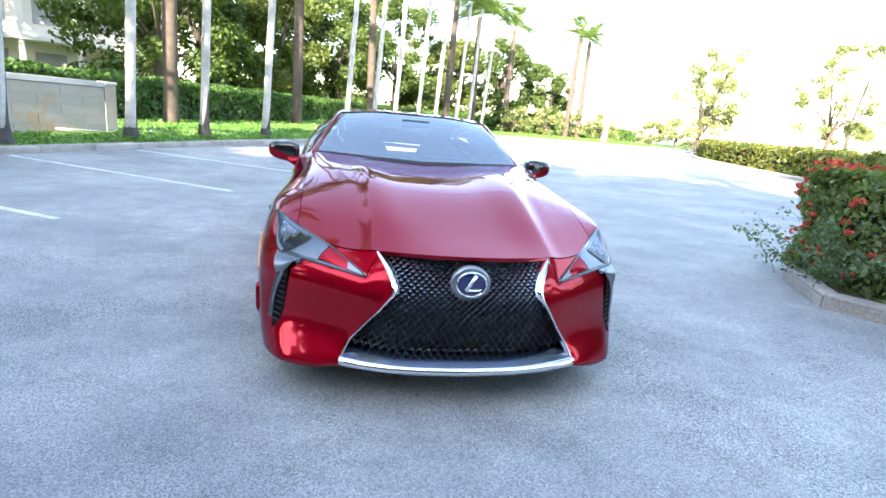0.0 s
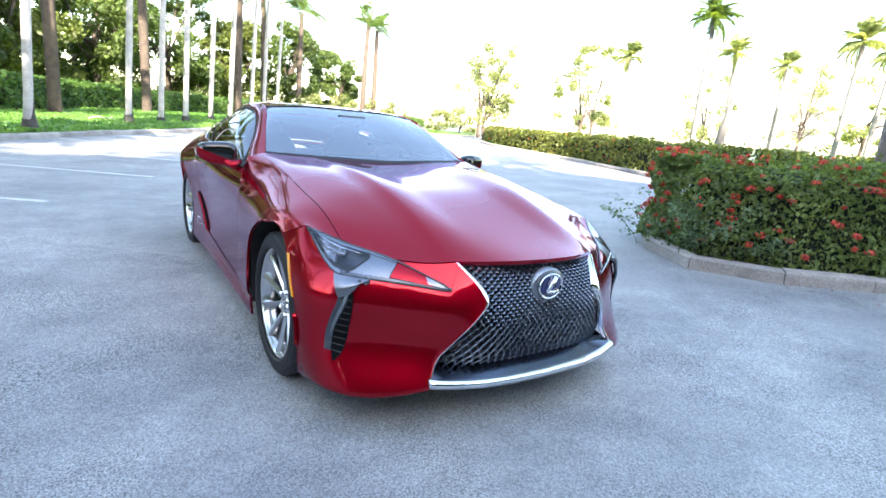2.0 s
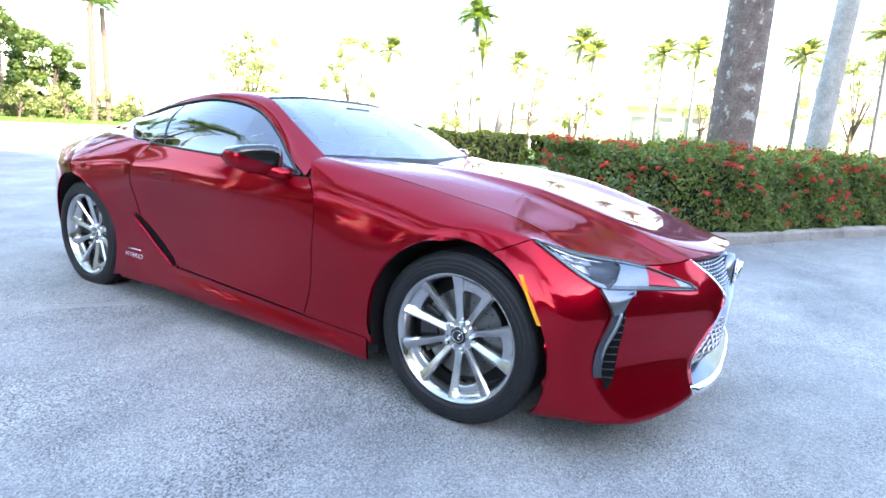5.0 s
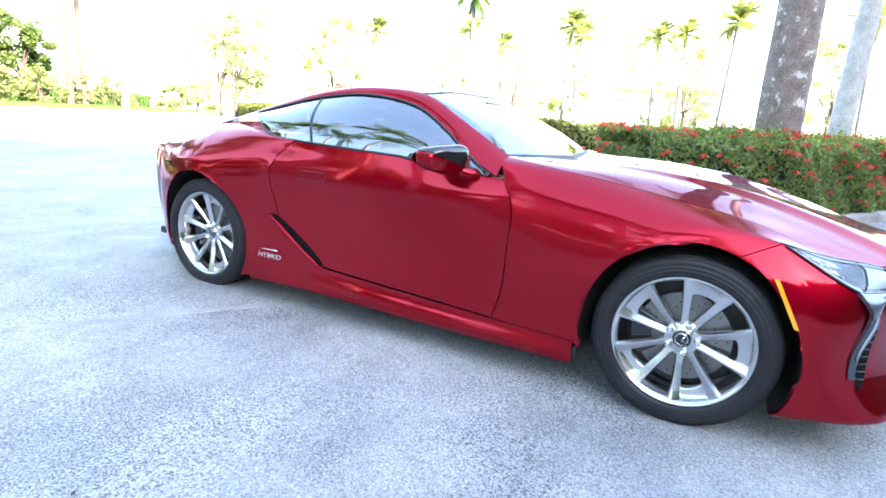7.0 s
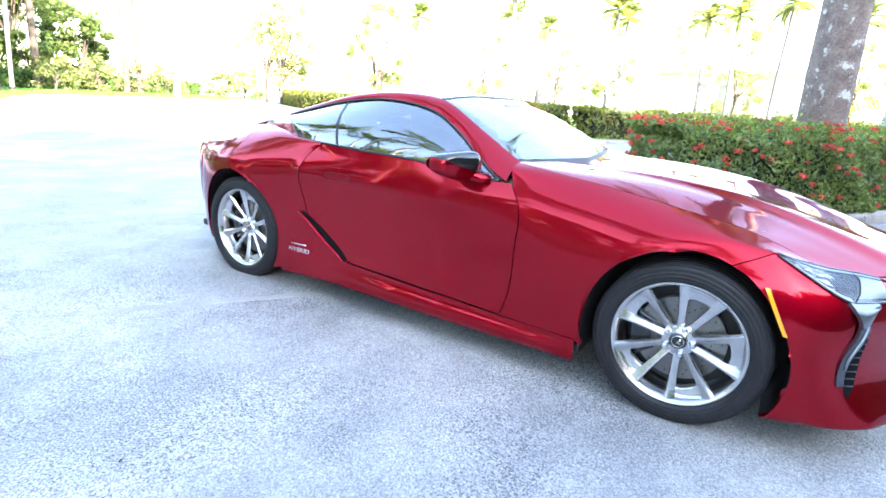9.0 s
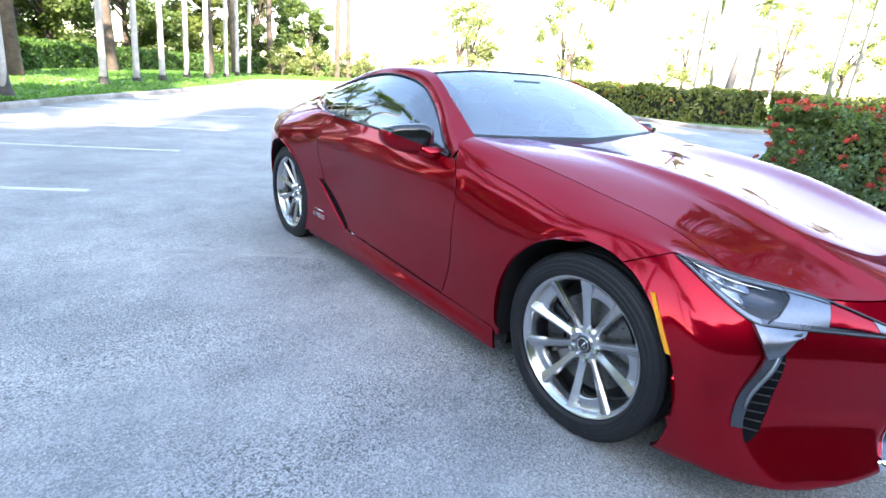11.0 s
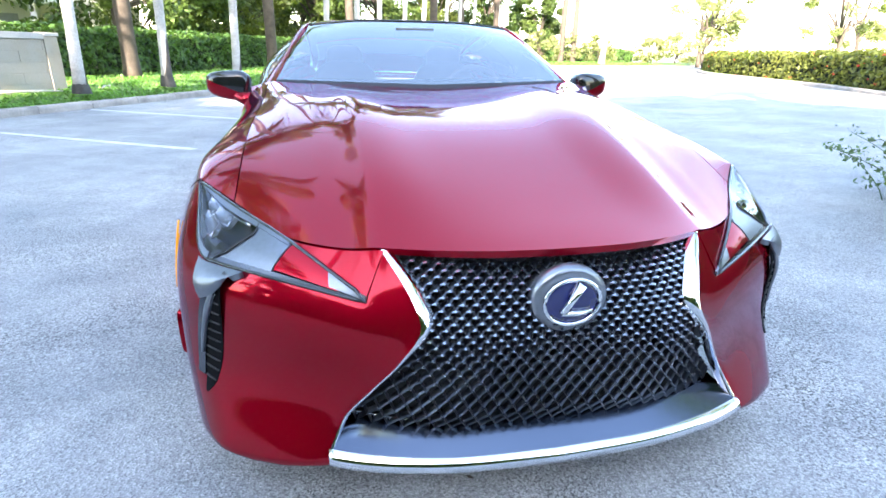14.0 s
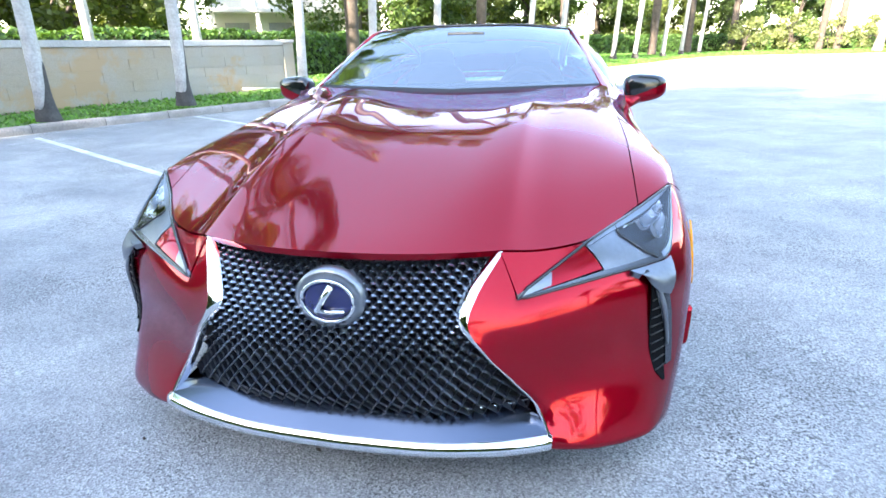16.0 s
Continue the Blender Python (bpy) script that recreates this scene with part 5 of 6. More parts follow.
# flush door handles, side vents and the badge
for sgn, door in zip((-1, 1), doors):
    def on_door(name, f_yz, nu, nv, d, mat, parent, lip=0.006, label=""):
        X = np.array([[side(*f_yz(i / (nu - 1), j / (nv - 1))) for j in range(nv)] for i in range(nu)])
        X = offset(X, d, (1, 0, 0))
        X[..., 0] *= sgn
        v, f = patch_data(X, np.array((sgn, 0, 0)), lip)
        return mesh_object(name, v, f, mat, parent, True, label)
    handle = on_door("door_handle", lambda a, b: (lerp(1.835, 2.015, a), lerp(0.802, 0.838, b) + 0.008 * a), 12, 5, 0.006, PAINT, door)
    rim_pts = [side(1.925 + 0.094 * math.copysign(abs(math.cos(q)) ** 0.35, math.cos(q)), 0.826 + 0.022 * math.copysign(abs(math.sin(q)) ** 0.6, math.sin(q))) + np.array((0.0115, 0, 0)) for q in np.linspace(0, 2 * np.pi, 28, endpoint=False)]
    tube("handle_gap", np.array(rim_pts) * [sgn, 1, 1], 0.0014, BLACK, handle, sides=5, closed=True)
    scoop_y = lambda a: lerp(1.878, 2.245, a)
    scoop_z = lambda a: float(spline([0, 0.5, 1], [0.318, 0.430, 0.570], a))
    vent = on_door("side_scoop", lambda a, b: (scoop_y(a) + lerp(0.0, -0.042, b) * math.sin(math.pi * a) ** 0.7, scoop_z(a) + lerp(-0.006, 0.012, b)), 20, 5, 0.004, VENT, car, 0.004, "dark slanting scoop behind the door")
    edge = np.array([side(scoop_y(a) + 0.022, scoop_z(a) - 0.004) + np.array((0.008, 0, 0)) for a in np.linspace(-0.02, 1.03, 24)])
    tube("scoop_edge", edge * [sgn, 1, 1], np.interp(np.linspace(0, 1, 24), [0, 0.15, 0.8, 1], [0.004, 0.014, 0.014, 0.004]), PAINT, vent, sides=8)
    badge_bar = [side(y, 0.352) + np.array((0.003, 0, 0)) for y in np.linspace(2.215, 2.34, 4)]
    badge = tube("badge", np.array(badge_bar) * [sgn, 1, 1], 0.004, CHROME, car, sides=4, label="small chrome badge on the rear quarter")
    if sgn < 0:
        txt = bpy.data.curves.new("badge_word", "FONT")
        txt.body, txt.size, txt.extrude, txt.shear = "HYBRID", 0.042, 0.0015, 0.25
        word = new("badge_word", txt)
        p = side(2.36, 0.305)
        word.matrix_world = Matrix.Translation((-(p[0] + 0.008), p[1], p[2])) @ Matrix.Rotation(radians(-90), 4, "Z") @ Matrix.Rotation(radians(90), 4, "X")
        word.scale = (1.25, 1, 1)
        txt.materials.append(CHROME)
        word.parent = badge

# wheels
def rim_spokes():
    """Ten straight ridged spokes, evenly spaced."""
    out = []
    for k in range(10):
        ang = math.radians(36 * k + 20)
        side_sgn = 1 if k % 2 else -1
        c, s = math.cos(ang), math.sin(ang)
        n = 15
        ring = []
        for i in range(n):
            t = i / (n - 1)
            r = lerp(0.058, 0.260, t)
            w = float(np.interp(t, [0, 0.25, 0.62, 0.85, 1], [0.034, 0.030, 0.036, 0.044, 0.052]))
            d = float(np.interp(t, [0, 0.25, 0.8, 1], [0.060, 0.068, 0.090, 0.101]))
            th = 0.028
            ridge = -side_sgn * w * 0.22
            for off, dx in ((-w / 2, -th), (-w / 2, -0.010), (ridge - w / 10, 0.0), (ridge + w / 10, 0.0), (w / 2, -0.010), (w / 2, -th)):
                ring.append((d + dx, r * c - off * s, r * s + off * c))
        f = [(i * 6 + q, i * 6 + (q + 1) % 6, (i + 1) * 6 + (q + 1) % 6, (i + 1) * 6 + q) for i in range(n - 1) for q in range(6)]
        f += [(0, 1, 2, 3, 4, 5)[::-1], tuple((n - 1) * 6 + q for q in range(6))]
        out.append((ring, f))
    return out


def rim_scoops():
    """Five hollowed webs that close every other gap between spokes along the rim."""
    out = []
    for k in (1, 3, 5, 7, 9):
        v, n = [], 15
        for i in range(n):
            u = -1 + 2 * i / (n - 1)
            ang = math.radians(36 * k + 20 + 18 + 18 * u)
            r_in = 0.209 - 0.006 * (1 + u) - (0.052 if u > 0 else 0.030) * abs(u) ** 5
            for r, d in ((r_in, 0.045), (r_in, 0.071), (lerp(r_in, 0.261, 0.10), 0.076), (lerp(r_in, 0.261, 0.45), 0.071), (lerp(r_in, 0.261, 0.8), 0.082), (0.261, 0.098)):
                v.append((d, r * math.cos(ang), r * math.sin(ang)))
        out.append((v, [(i * 6 + q, i * 6 + q + 1, i * 6 + q + 7, i * 6 + q + 6) for i in range(n - 1) for q in range(5)]))
    return out


def make_wheel(cx, cy, sgn, width):
    m = Matrix.Translation((cx, cy, TYRE_R)) @ (Matrix.Identity(4) if sgn > 0 else Matrix.Rotation(math.pi, 4, "Z"))
    h = width / 2
    rim = lathe_data([(h - 0.030, 0.270), (h - 0.013, 0.2735), (h - 0.016, 0.266), (h - 0.022, 0.258), (h - 0.046, 0.246), (h - 0.10, 0.238), (-h + 0.03, 0.238), (-h + 0.02, 0.266)], 60)
    wheel = mesh_object("wheel", *rim, ALLOY, car, True, "polished alloy wheel with ten spokes")
    wheel.matrix_world = m

    def sub(name, data, mat, smooth=True, label=""):
        ob = mesh_object(name, *data, mat, wheel, smooth, label)
        return ob

    for spoke in rim_spokes():
        sub("spoke", spoke, ALLOY, False)
    for web in rim_scoops():
        sub("rim_web", web, ALLOY)
    R0 = TYRE_R + 0.001
    tyre = [(-h + 0.012, 0.262), (-h, 0.280), (-h - 0.004, 0.305), (-h + 0.006, 0.333), (-h + 0.026, R0 - 0.006)]
    for k in range(5):
        x = lerp(-h + 0.036, h - 0.036, k / 4)
        tyre += [(x - 0.016, R0), (x + 0.012, R0), (x + 0.013, R0 - 0.008), (x + 0.017, R0 - 0.008)]
    tyre += [(h - 0.026, R0 - 0.006), (h - 0.014, 0.3455), (h - 0.0105, 0.3425), (h - 0.0135, 0.3405), (h - 0.0085, 0.3375), (h - 0.006, 0.333), (h - 0.002, 0.324), (h - 0.0035, 0.3225), (h + 0.0015, 0.3165), (h + 0.0035, 0.307), (h + 0.002, 0.3055), (h + 0.0045, 0.302), (h + 0.005, 0.292), (h + 0.002, 0.2895), (h + 0.0045, 0.2865), (h + 0.001, 0.280), (h - 0.010, 0.271)]
    sub("tyre", lathe_data(tyre, 72), RUBBER, True, "black low-profile tyre")
    sub("brake_disc", lathe_data([(0.012, 0.0), (0.012, 0.10), (0.018, 0.10), (0.018, 0.185), (-0.012, 0.185), (-0.012, 0.0)], 48), STEEL, False)
    holes = []
    for k in range(40):
        a, r = 2 * math.pi * k / 40 + 0.2 * (k % 3), (0.125, 0.145, 0.165)[k % 3]
        holes.append(lathe_data([(0.0, 0.004), (0.0195, 0.004), (0.0195, 0.0)], 6))
        holes[-1] = (np.asarray(holes[-1][0]) + (0, r * math.cos(a), r * math.sin(a)), holes[-1][1])
    tagged(sub("disc_drilling", joined(holes), BLACK, False), kind="stuff")
    cal = []
    for a in np.linspace(150, 215, 9):
        for r in (0.118, 0.200):
            for x in (-0.03, 0.035):
                cal.append((x, r * math.cos(radians(a)), r * math.sin(radians(a))))
    cf = []
    for i in range(8):
        o = 4 * i
        cf += [(o + 1, o + 5, o + 7, o + 3), (o, o + 2, o + 6, o + 4), (o, o + 4, o + 5, o + 1), (o + 2, o + 3, o + 7, o + 6)]
    cf += [(0, 1, 3, 2), (32, 34, 35, 33)]
    sub("brake_caliper", (cal, cf), BLACK_GLOSS, False, "dark brake caliper behind the spokes")
    sub("well_disc", lathe_data([(-0.05, 0.0), (-0.05, 0.235)], 40), BLACK, False)
    sub("hub", lathe_data([(0.02, 0.075), (0.052, 0.072), (0.060, 0.062), (0.052, 0.040), (0.058, 0.036), (0.062, 0.034)], 40), ALLOY)
    sub("centre_cap", lathe_data([(0.050, 0.035), (0.063, 0.033), (0.066, 0.026), (0.067, 0.0)], 32), BLACK_GLOSS)
    sub("cap_ring", lathe_data([(0.064, 0.0265), (0.0685, 0.025), (0.064, 0.022)], 32), CHROME)
    v, f = tube_data([(0.069, 0.011, 0.013), (0.070, -0.002, -0.006), (0.069, 0.014, -0.008)], 0.0028, sides=5)
    sub("cap_mark", (v, f), CHROME)
    for k in range(5):
        a = 2 * math.pi * k / 5
        nut = lathe_data([(0.046, 0.0155), (0.068, 0.0145), (0.073, 0.009), (0.073, 0.0)], 6)
        sub("lug_nut", (np.asarray(nut[0]) + (0, 0.060 * math.cos(a), 0.060 * math.sin(a)), nut[1]), CHROME, False)
    return wheel


make_wheel(-0.816, 0.0, -1, 0.245)
make_wheel(0.816, 0.0, 1, 0.245)
make_wheel(-0.768, REAR_Y, -1, 0.26)
make_wheel(0.768, REAR_Y, 1, 0.26)

# wheel housings, arch lips, floor pan
for sgn in (-1, 1):
    for cy in (0.0, REAR_Y):
        rim_edge = np.concatenate([Bp[-1, ::2], W[1:34, 0]]) if cy == 0.0 else np.concatenate([Q1[-1, ::2], Q2[1:, 0]])
        X = np.array([[(sgn * lerp(p[0] - 0.010, 0.50, t), p[1], p[2]) for t in (0, 0.12, 0.5, 1)] + [(sgn * 0.49, cy, HUB_Z - 0.1)] for p in rim_edge])
        v, f = patch_data(X, np.array((0, 0, -1)), 0.0)
        mesh_object("wheel_housing", v, f, BLACK, car, True)
for z0, y0, y1, w in ((0.30, -0.70, -0.46, 0.44), (0.15, 0.42, 2.44, 0.86), (0.19, 3.3, 3.72, 0.62)):
    part("floor_pan", box_data(0, (y0 + y1) / 2, z0 + 0.03, 2 * w, y1 - y0, 0.05, 0.01), BLACK, car)
part("floor_pan", box_data(0, 1.50, 0.22, 1.0, 4.1, 0.06, 0.01), BLACK, car)
part("firewall", box_data(0, 0.62, 0.62, 1.5, 0.04, 0.7, 0.01), BLACK, car)
part("front_beam", box_data(0, -0.55, 0.48, 1.2, 0.10, 0.48, 0.02), BLACK, car)

# the nose droops a little ahead of the front wheels, and the cowl lies low between them and the cabin
for ob in car.children_recursive:
    if ob.type == "MESH" and ob.name.split(".")[0] != "wheel" and ob.parent.name.split(".")[0] != "wheel":
        co = np.empty(3 * len(ob.data.vertices), np.float32)
        ob.data.vertices.foreach_get("co", co)
        q = co.reshape(-1, 3)
        ease = np.clip(-q[:, 1] / 0.75, 0, 1)
        low = np.interp(q[:, 1], (-0.1, 0.25, 0.6, 0.95, 1.15, 1.4), (0, 0.3, 0.85, 1, 0.75, 0)) * np.interp(q[:, 2], (0.82, 0.95), (0, 1))
        q[:, 2] -= 0.031 * ease**2 * (3 - 2 * ease) + 0.030 * low
        ob.data.vertices.foreach_set("co", q.ravel())
        ob.data.update()

# what shows inside: dash, wheel, seats, inner mirror
dash = part("dashboard", box_data(0, 0.98, 0.90, 1.46, 0.42, 0.20, 0.05), DASH, car, smooth=True)
part("dash_band", box_data(0, 1.18, 0.86, 1.40, 0.06, 0.08, 0.02), LEATHER, dash, "tan leather dash band")
a = np.linspace(0, 2 * np.pi, 36, endpoint=False)
sw = tube("steering_wheel", [(0.36 + 0.185 * math.cos(q), 1.30 + 0.06 * math.sin(q), 0.90 + 0.175 * math.sin(q)) for q in a], 0.017, LEATHER, car, sides=8, closed=True)
tube("spoke", [(0.19, 1.30, 0.89), (0.36, 1.28, 0.885), (0.53, 1.30, 0.89)], 0.02, DASH, sw, sides=6)
for sx in (-0.36, 0.36):
    seat = squircle(np.array((sx, 1.95, 0.52)), np.array((0.25, 0.27, 0.13)), 3, LEATHER, "seat", car)
    squircle(np.array((sx, 2.18, 0.80)), np.array((0.24, 0.11, 0.30)), 3, LEATHER, "seat_back", seat)
    squircle(np.array((sx, 2.24, 1.10)), np.array((0.13, 0.06, 0.10)), 3, LEATHER, "headrest", seat)
part("parcel_shelf", box_data(0, 2.85, 0.88, 1.3, 0.7, 0.06, 0.02), DASH, car)
part("inner_mirror", box_data(0, 1.30, 1.255, 0.22, 0.03, 0.06, 0.012), BLACK_GLOSS, car)
part("cabin_trim", box_data(-0.80, 1.6, 0.75, 0.04, 1.6, 0.36, 0.01), LEATHER, car)
part("cabin_trim", box_data(0.80, 1.6, 0.75, 0.04, 1.6, 0.36, 0.01), LEATHER, car)


# ---- planting ----
def hedge_box(name, line, width, height, z0, count, mat, size, label, seed, group="", flowers=0, top_wave=0.06, core=True, kind=""):
    """A clipped hedge along a line of (x, y): a shade-coloured core and many leaves on its faces."""
    line = np.asarray(line, float)
    rng = np.random.default_rng(seed)
    k = np.concatenate([[0], np.cumsum(np.linalg.norm(np.diff(line, axis=0), axis=1))])
    d = np.gradient(line, axis=0)
    d /= np.linalg.norm(d, axis=1, keepdims=True)
    base = tagged(empty(name), label, "hedge", group)
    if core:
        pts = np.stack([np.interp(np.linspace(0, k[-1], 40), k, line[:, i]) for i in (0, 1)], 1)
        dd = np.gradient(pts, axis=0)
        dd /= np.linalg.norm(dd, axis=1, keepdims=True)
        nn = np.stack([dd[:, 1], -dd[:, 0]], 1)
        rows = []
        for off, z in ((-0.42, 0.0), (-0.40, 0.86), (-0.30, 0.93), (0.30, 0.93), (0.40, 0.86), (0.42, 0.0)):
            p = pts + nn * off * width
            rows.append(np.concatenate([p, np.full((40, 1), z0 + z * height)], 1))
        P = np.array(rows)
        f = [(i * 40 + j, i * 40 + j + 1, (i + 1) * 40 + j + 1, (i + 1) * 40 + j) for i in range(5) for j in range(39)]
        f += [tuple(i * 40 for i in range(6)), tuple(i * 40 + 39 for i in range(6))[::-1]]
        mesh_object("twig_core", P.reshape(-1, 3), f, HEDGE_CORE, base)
    s = rng.uniform(0, k[-1], count)
    c = np.stack([np.interp(s, k, line[:, 0]), np.interp(s, k, line[:, 1])], 1)
    dirs = np.stack([np.interp(s, k, d[:, 0]), np.interp(s, k, d[:, 1])], 1)
    nrm = np.stack([dirs[:, 1], -dirs[:, 0]], 1)
    girth = 2 * height + width
    q = rng.uniform(0, girth, count)
    depth = rng.exponential(0.05, count)
    off, z, nz, no = np.empty(count), np.empty(count), np.zeros(count), np.zeros(count)
    wave = 1 + top_wave * (np.sin(s * 2.3 + seed) + 0.6 * np.sin(s * 5.1 + 1) + rng.normal(0, 0.5, count))
    a, b = q < height, q > height + width
    t = ~(a | b)
    off[a], z[a], no[a] = -width / 2 + depth[a], q[a], -1
    off[b], z[b], no[b] = width / 2 - depth[b], q[b] - height - width, 1
    off[t], z[t], nz[t] = q[t] - height - width / 2, height - depth[t], 1
    edge = np.abs(off) / (width / 2)
    z = z * (1 - 0.10 * np.clip(edge - 0.7, 0, 1) / 0.3 * (z > height * 0.8)) * wave
    off = off * (1 + 0.05 * np.sin(s * 3.7 + z * 4) + 0.03 * np.sin(s * 9 + z * 11))
    C = np.stack([c[:, 0] + nrm[:, 0] * off, c[:, 1] + nrm[:, 1] * off, z0 + np.maximum(z, 0.02)], 1)
    N = np.stack([nrm[:, 0] * no, nrm[:, 1] * no, nz + 0.25], 1)
    cap_n = int(count * math.pi * width / 2 * height / (girth * k[-1])) + 10
    ca, cz = rng.uniform(-math.pi / 2, math.pi / 2, cap_n), height * rng.uniform(0.02, 1.02, cap_n)
    cr = width / 2 * (1 - np.abs(rng.normal(0, 0.06, cap_n))) * (1 - 0.12 * (cz > 0.85 * height))
    back = -d[0]
    sidew = np.array((d[0][1], -d[0][0]))
    way = np.cos(ca)[:, None] * back + np.sin(ca)[:, None] * sidew
    capC = np.concatenate([line[0] + way * (cr * (0.75 + 0.1 * np.sin(cz * 7 + ca * 3)))[:, None] * 1.15, (z0 + cz)[:, None]], 1)
    C = np.concatenate([C, capC])
    N = np.concatenate([N, np.concatenate([way, np.full((cap_n, 1), 0.3)], 1)])
    top_n = int(cap_n * 0.8)
    ta, tr = rng.uniform(-math.pi / 2, math.pi / 2, top_n), 0.44 * width * np.sqrt(rng.uniform(0, 1, top_n))
    lid = line[0] + (np.cos(ta) * tr)[:, None] * back + (np.sin(ta) * tr)[:, None] * sidew
    C = np.concatenate([C, np.concatenate([lid, (z0 + height * rng.uniform(0.90, 1.03, top_n))[:, None]], 1)])
    N = np.concatenate([N, np.tile((0, 0, 1.0), (top_n, 1))])
    depth = np.concatenate([depth, np.zeros(cap_n + top_n)])
    leaf_mesh("foliage", C, N, size, mat, base, seed=seed)
    if flowers:
        pick = rng.choice(len(C), flowers, replace=False)
        keep = (C[pick, 2] > z0 + 0.12 * height) & (depth[pick] < 0.09)
        F0, FN = C[pick][keep], N[pick][keep]
        FN = FN / np.linalg.norm(FN, axis=1, keepdims=True)
        cc, cn = [], []
        for p, n in zip(F0, FN):
            r = rng.uniform(0.022, 0.05)
            for _ in range(int(rng.integers(16, 36))):
                o = rng.normal(0, 1, 3)
                o /= np.linalg.norm(o)
                if o @ n < -0.2:
                    o = -o
                cc.append(p + n * 0.055 + o * r * np.array((1, 1, 0.6)))
                cn.append(o)
        leaf_mesh("flower_mass", np.array(cc), np.array(cn), 0.025, FLOWER, base, long=1.3, seed=seed + 1, jitter=0.4, label="clusters of small red flowers")
    return base


# Near-black green: the shade between the leaves is put into the core's colour.
HEDGE_CORE = material("hedge_core_shade", (0.02, 0.028, 0.012), 0.95, vary=0.4, scale=6, fine=40, bump=0.5)

# flowering hedge in the bed
mid_front = np.array([(4.36, 1.0), (4.46, 0.55), (4.85, 0.02), (5.6, -0.45), (7.2, -1.35), (9.5, -2.72), (14, -5.3)])
flower_hedge = hedge_box("flower_hedge", curve_points(mid_front, 30), 1.45, 0.98, 0.18, 110000, IXORA_LEAF, 0.032, "dense green hedge with red flower clusters in the bed", 11, flowers=1050)


def hedge_shoots():
    """Upright young shoots that stick out of the clipped top, and a wild pale plant at the bed's tip."""
    rng = np.random.default_rng(21)
    line = curve_points(mid_front, 60)
    C, N = [], []
    for _ in range(900):
        i = rng.integers(0, 59)
        p = line[i] + rng.normal(0, 0.3, 2)
        h, tilt = rng.uniform(0.08, 0.26), rng.normal(0, 0.18, 2)
        for t in np.linspace(0, 1, 7):
            C.append((p[0] + tilt[0] * t * h, p[1] + tilt[1] * t * h, 1.12 + t * h))
            N.append(rng.normal(0, 1, 3) * (1, 1, 0.5))
    leaf_mesh("young_shoot", np.array(C), np.array(N), 0.026, IXORA_LEAF, flower_hedge, seed=22, jitter=0.2)
    plant = tagged(empty("wild_plant", Matrix.Translation((3.75, 0.75, 0.2))), "wispy pale green weed at the tip of the bed", "plant")
    stems, C, N = [], [], []
    for k in range(26):
        a, lean, h = rng.uniform(1.2, 4.9), rng.uniform(0.2, 0.85), rng.uniform(0.4, 1.05)
        foot = np.array((rng.normal(0, 0.10), rng.normal(0, 0.22), -0.08))
        pts = [foot + np.array((math.cos(a) * lean * t**1.3, math.sin(a) * lean * t**1.3, h * (t - 0.28 * t**2))) for t in np.linspace(0, 1, 8)]
        stems.append(tube_data(pts, np.linspace(0.005, 0.002, 8), sides=4))
        for _ in range(60):
            t = rng.uniform(0.15, 1)
            C.append(foot + np.array((math.cos(a) * lean * t**1.3, math.sin(a) * lean * t**1.3, h * (t - 0.28 * t**2))) + rng.normal(0, 0.035, 3))
            N.append(rng.normal(0, 1, 3))
    mesh_object("stem", *joined(stems), SHOOT, plant, True)
    leaf_mesh("leaves", np.array(C), np.array(N), 0.024, SHOOT, plant, seed=23)
    n = 700
    j = rng.integers(22, 40, n)
    p = KERB_BED[j] + (KERB_BED[j + 1] - KERB_BED[j]) * rng.uniform(0, 1, (n, 1))
    d = KERB_BED[j + 1] - KERB_BED[j]
    nn = np.stack([d[:, 1], -d[:, 0]], 1) / np.linalg.norm(d, axis=1, keepdims=True)
    p = p + nn * (0.02 + rng.exponential(0.16, n))[:, None] + rng.normal(0, 0.05, (n, 2))
    C = np.concatenate([p, (ground_height(p[:, 0], p[:, 1]) + 0.008)[:, None]], 1)
    dry = np.random.default_rng(31).uniform((-7, -3.5), (9, 13), (160, 2))
    leaf_mesh("leaf_litter", np.concatenate([dry, (ground_height(dry[:, 0], dry[:, 1]) + 0.008)[:, None]], 1), np.tile((0, 0, 1.0), (160, 1)), 0.016, LITTER_DARK, None, seed=32, jitter=0.2, label="scattered dry brown leaf bits on the asphalt")["category"] = "litter"
    leaf_mesh("petal_litter", C, np.tile((0, 0, 1.0), (n, 1)), 0.016, LITTER, None, seed=24, jitter=0.15, label="dry red petals fallen along the kerb")["category"] = "litter"


hedge_shoots()
# long hedges
KR = curve_points([(16.6, 7.6), (15.3, 8.6), (15.6, 10.4), (17.0, 13.9), (18.0, 18.4), (19.6, 23.4), (24.5, 30.6), (32, 39.6)], 44)
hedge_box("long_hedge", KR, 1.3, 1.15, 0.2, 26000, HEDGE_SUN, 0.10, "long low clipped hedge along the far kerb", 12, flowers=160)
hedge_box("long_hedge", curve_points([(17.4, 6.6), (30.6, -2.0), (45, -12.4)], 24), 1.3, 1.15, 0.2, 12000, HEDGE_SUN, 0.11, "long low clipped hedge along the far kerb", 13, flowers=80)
hl = curve_points([(-20.0, -6), (-14.5, 3), (-10.4, 10.0), (-7.6, 15.6), (-5.4, 20.0), (-2.0, 27.5), (2.5, 34.5), (8, 39.5), (16, 42.5), (28, 48)], 60)
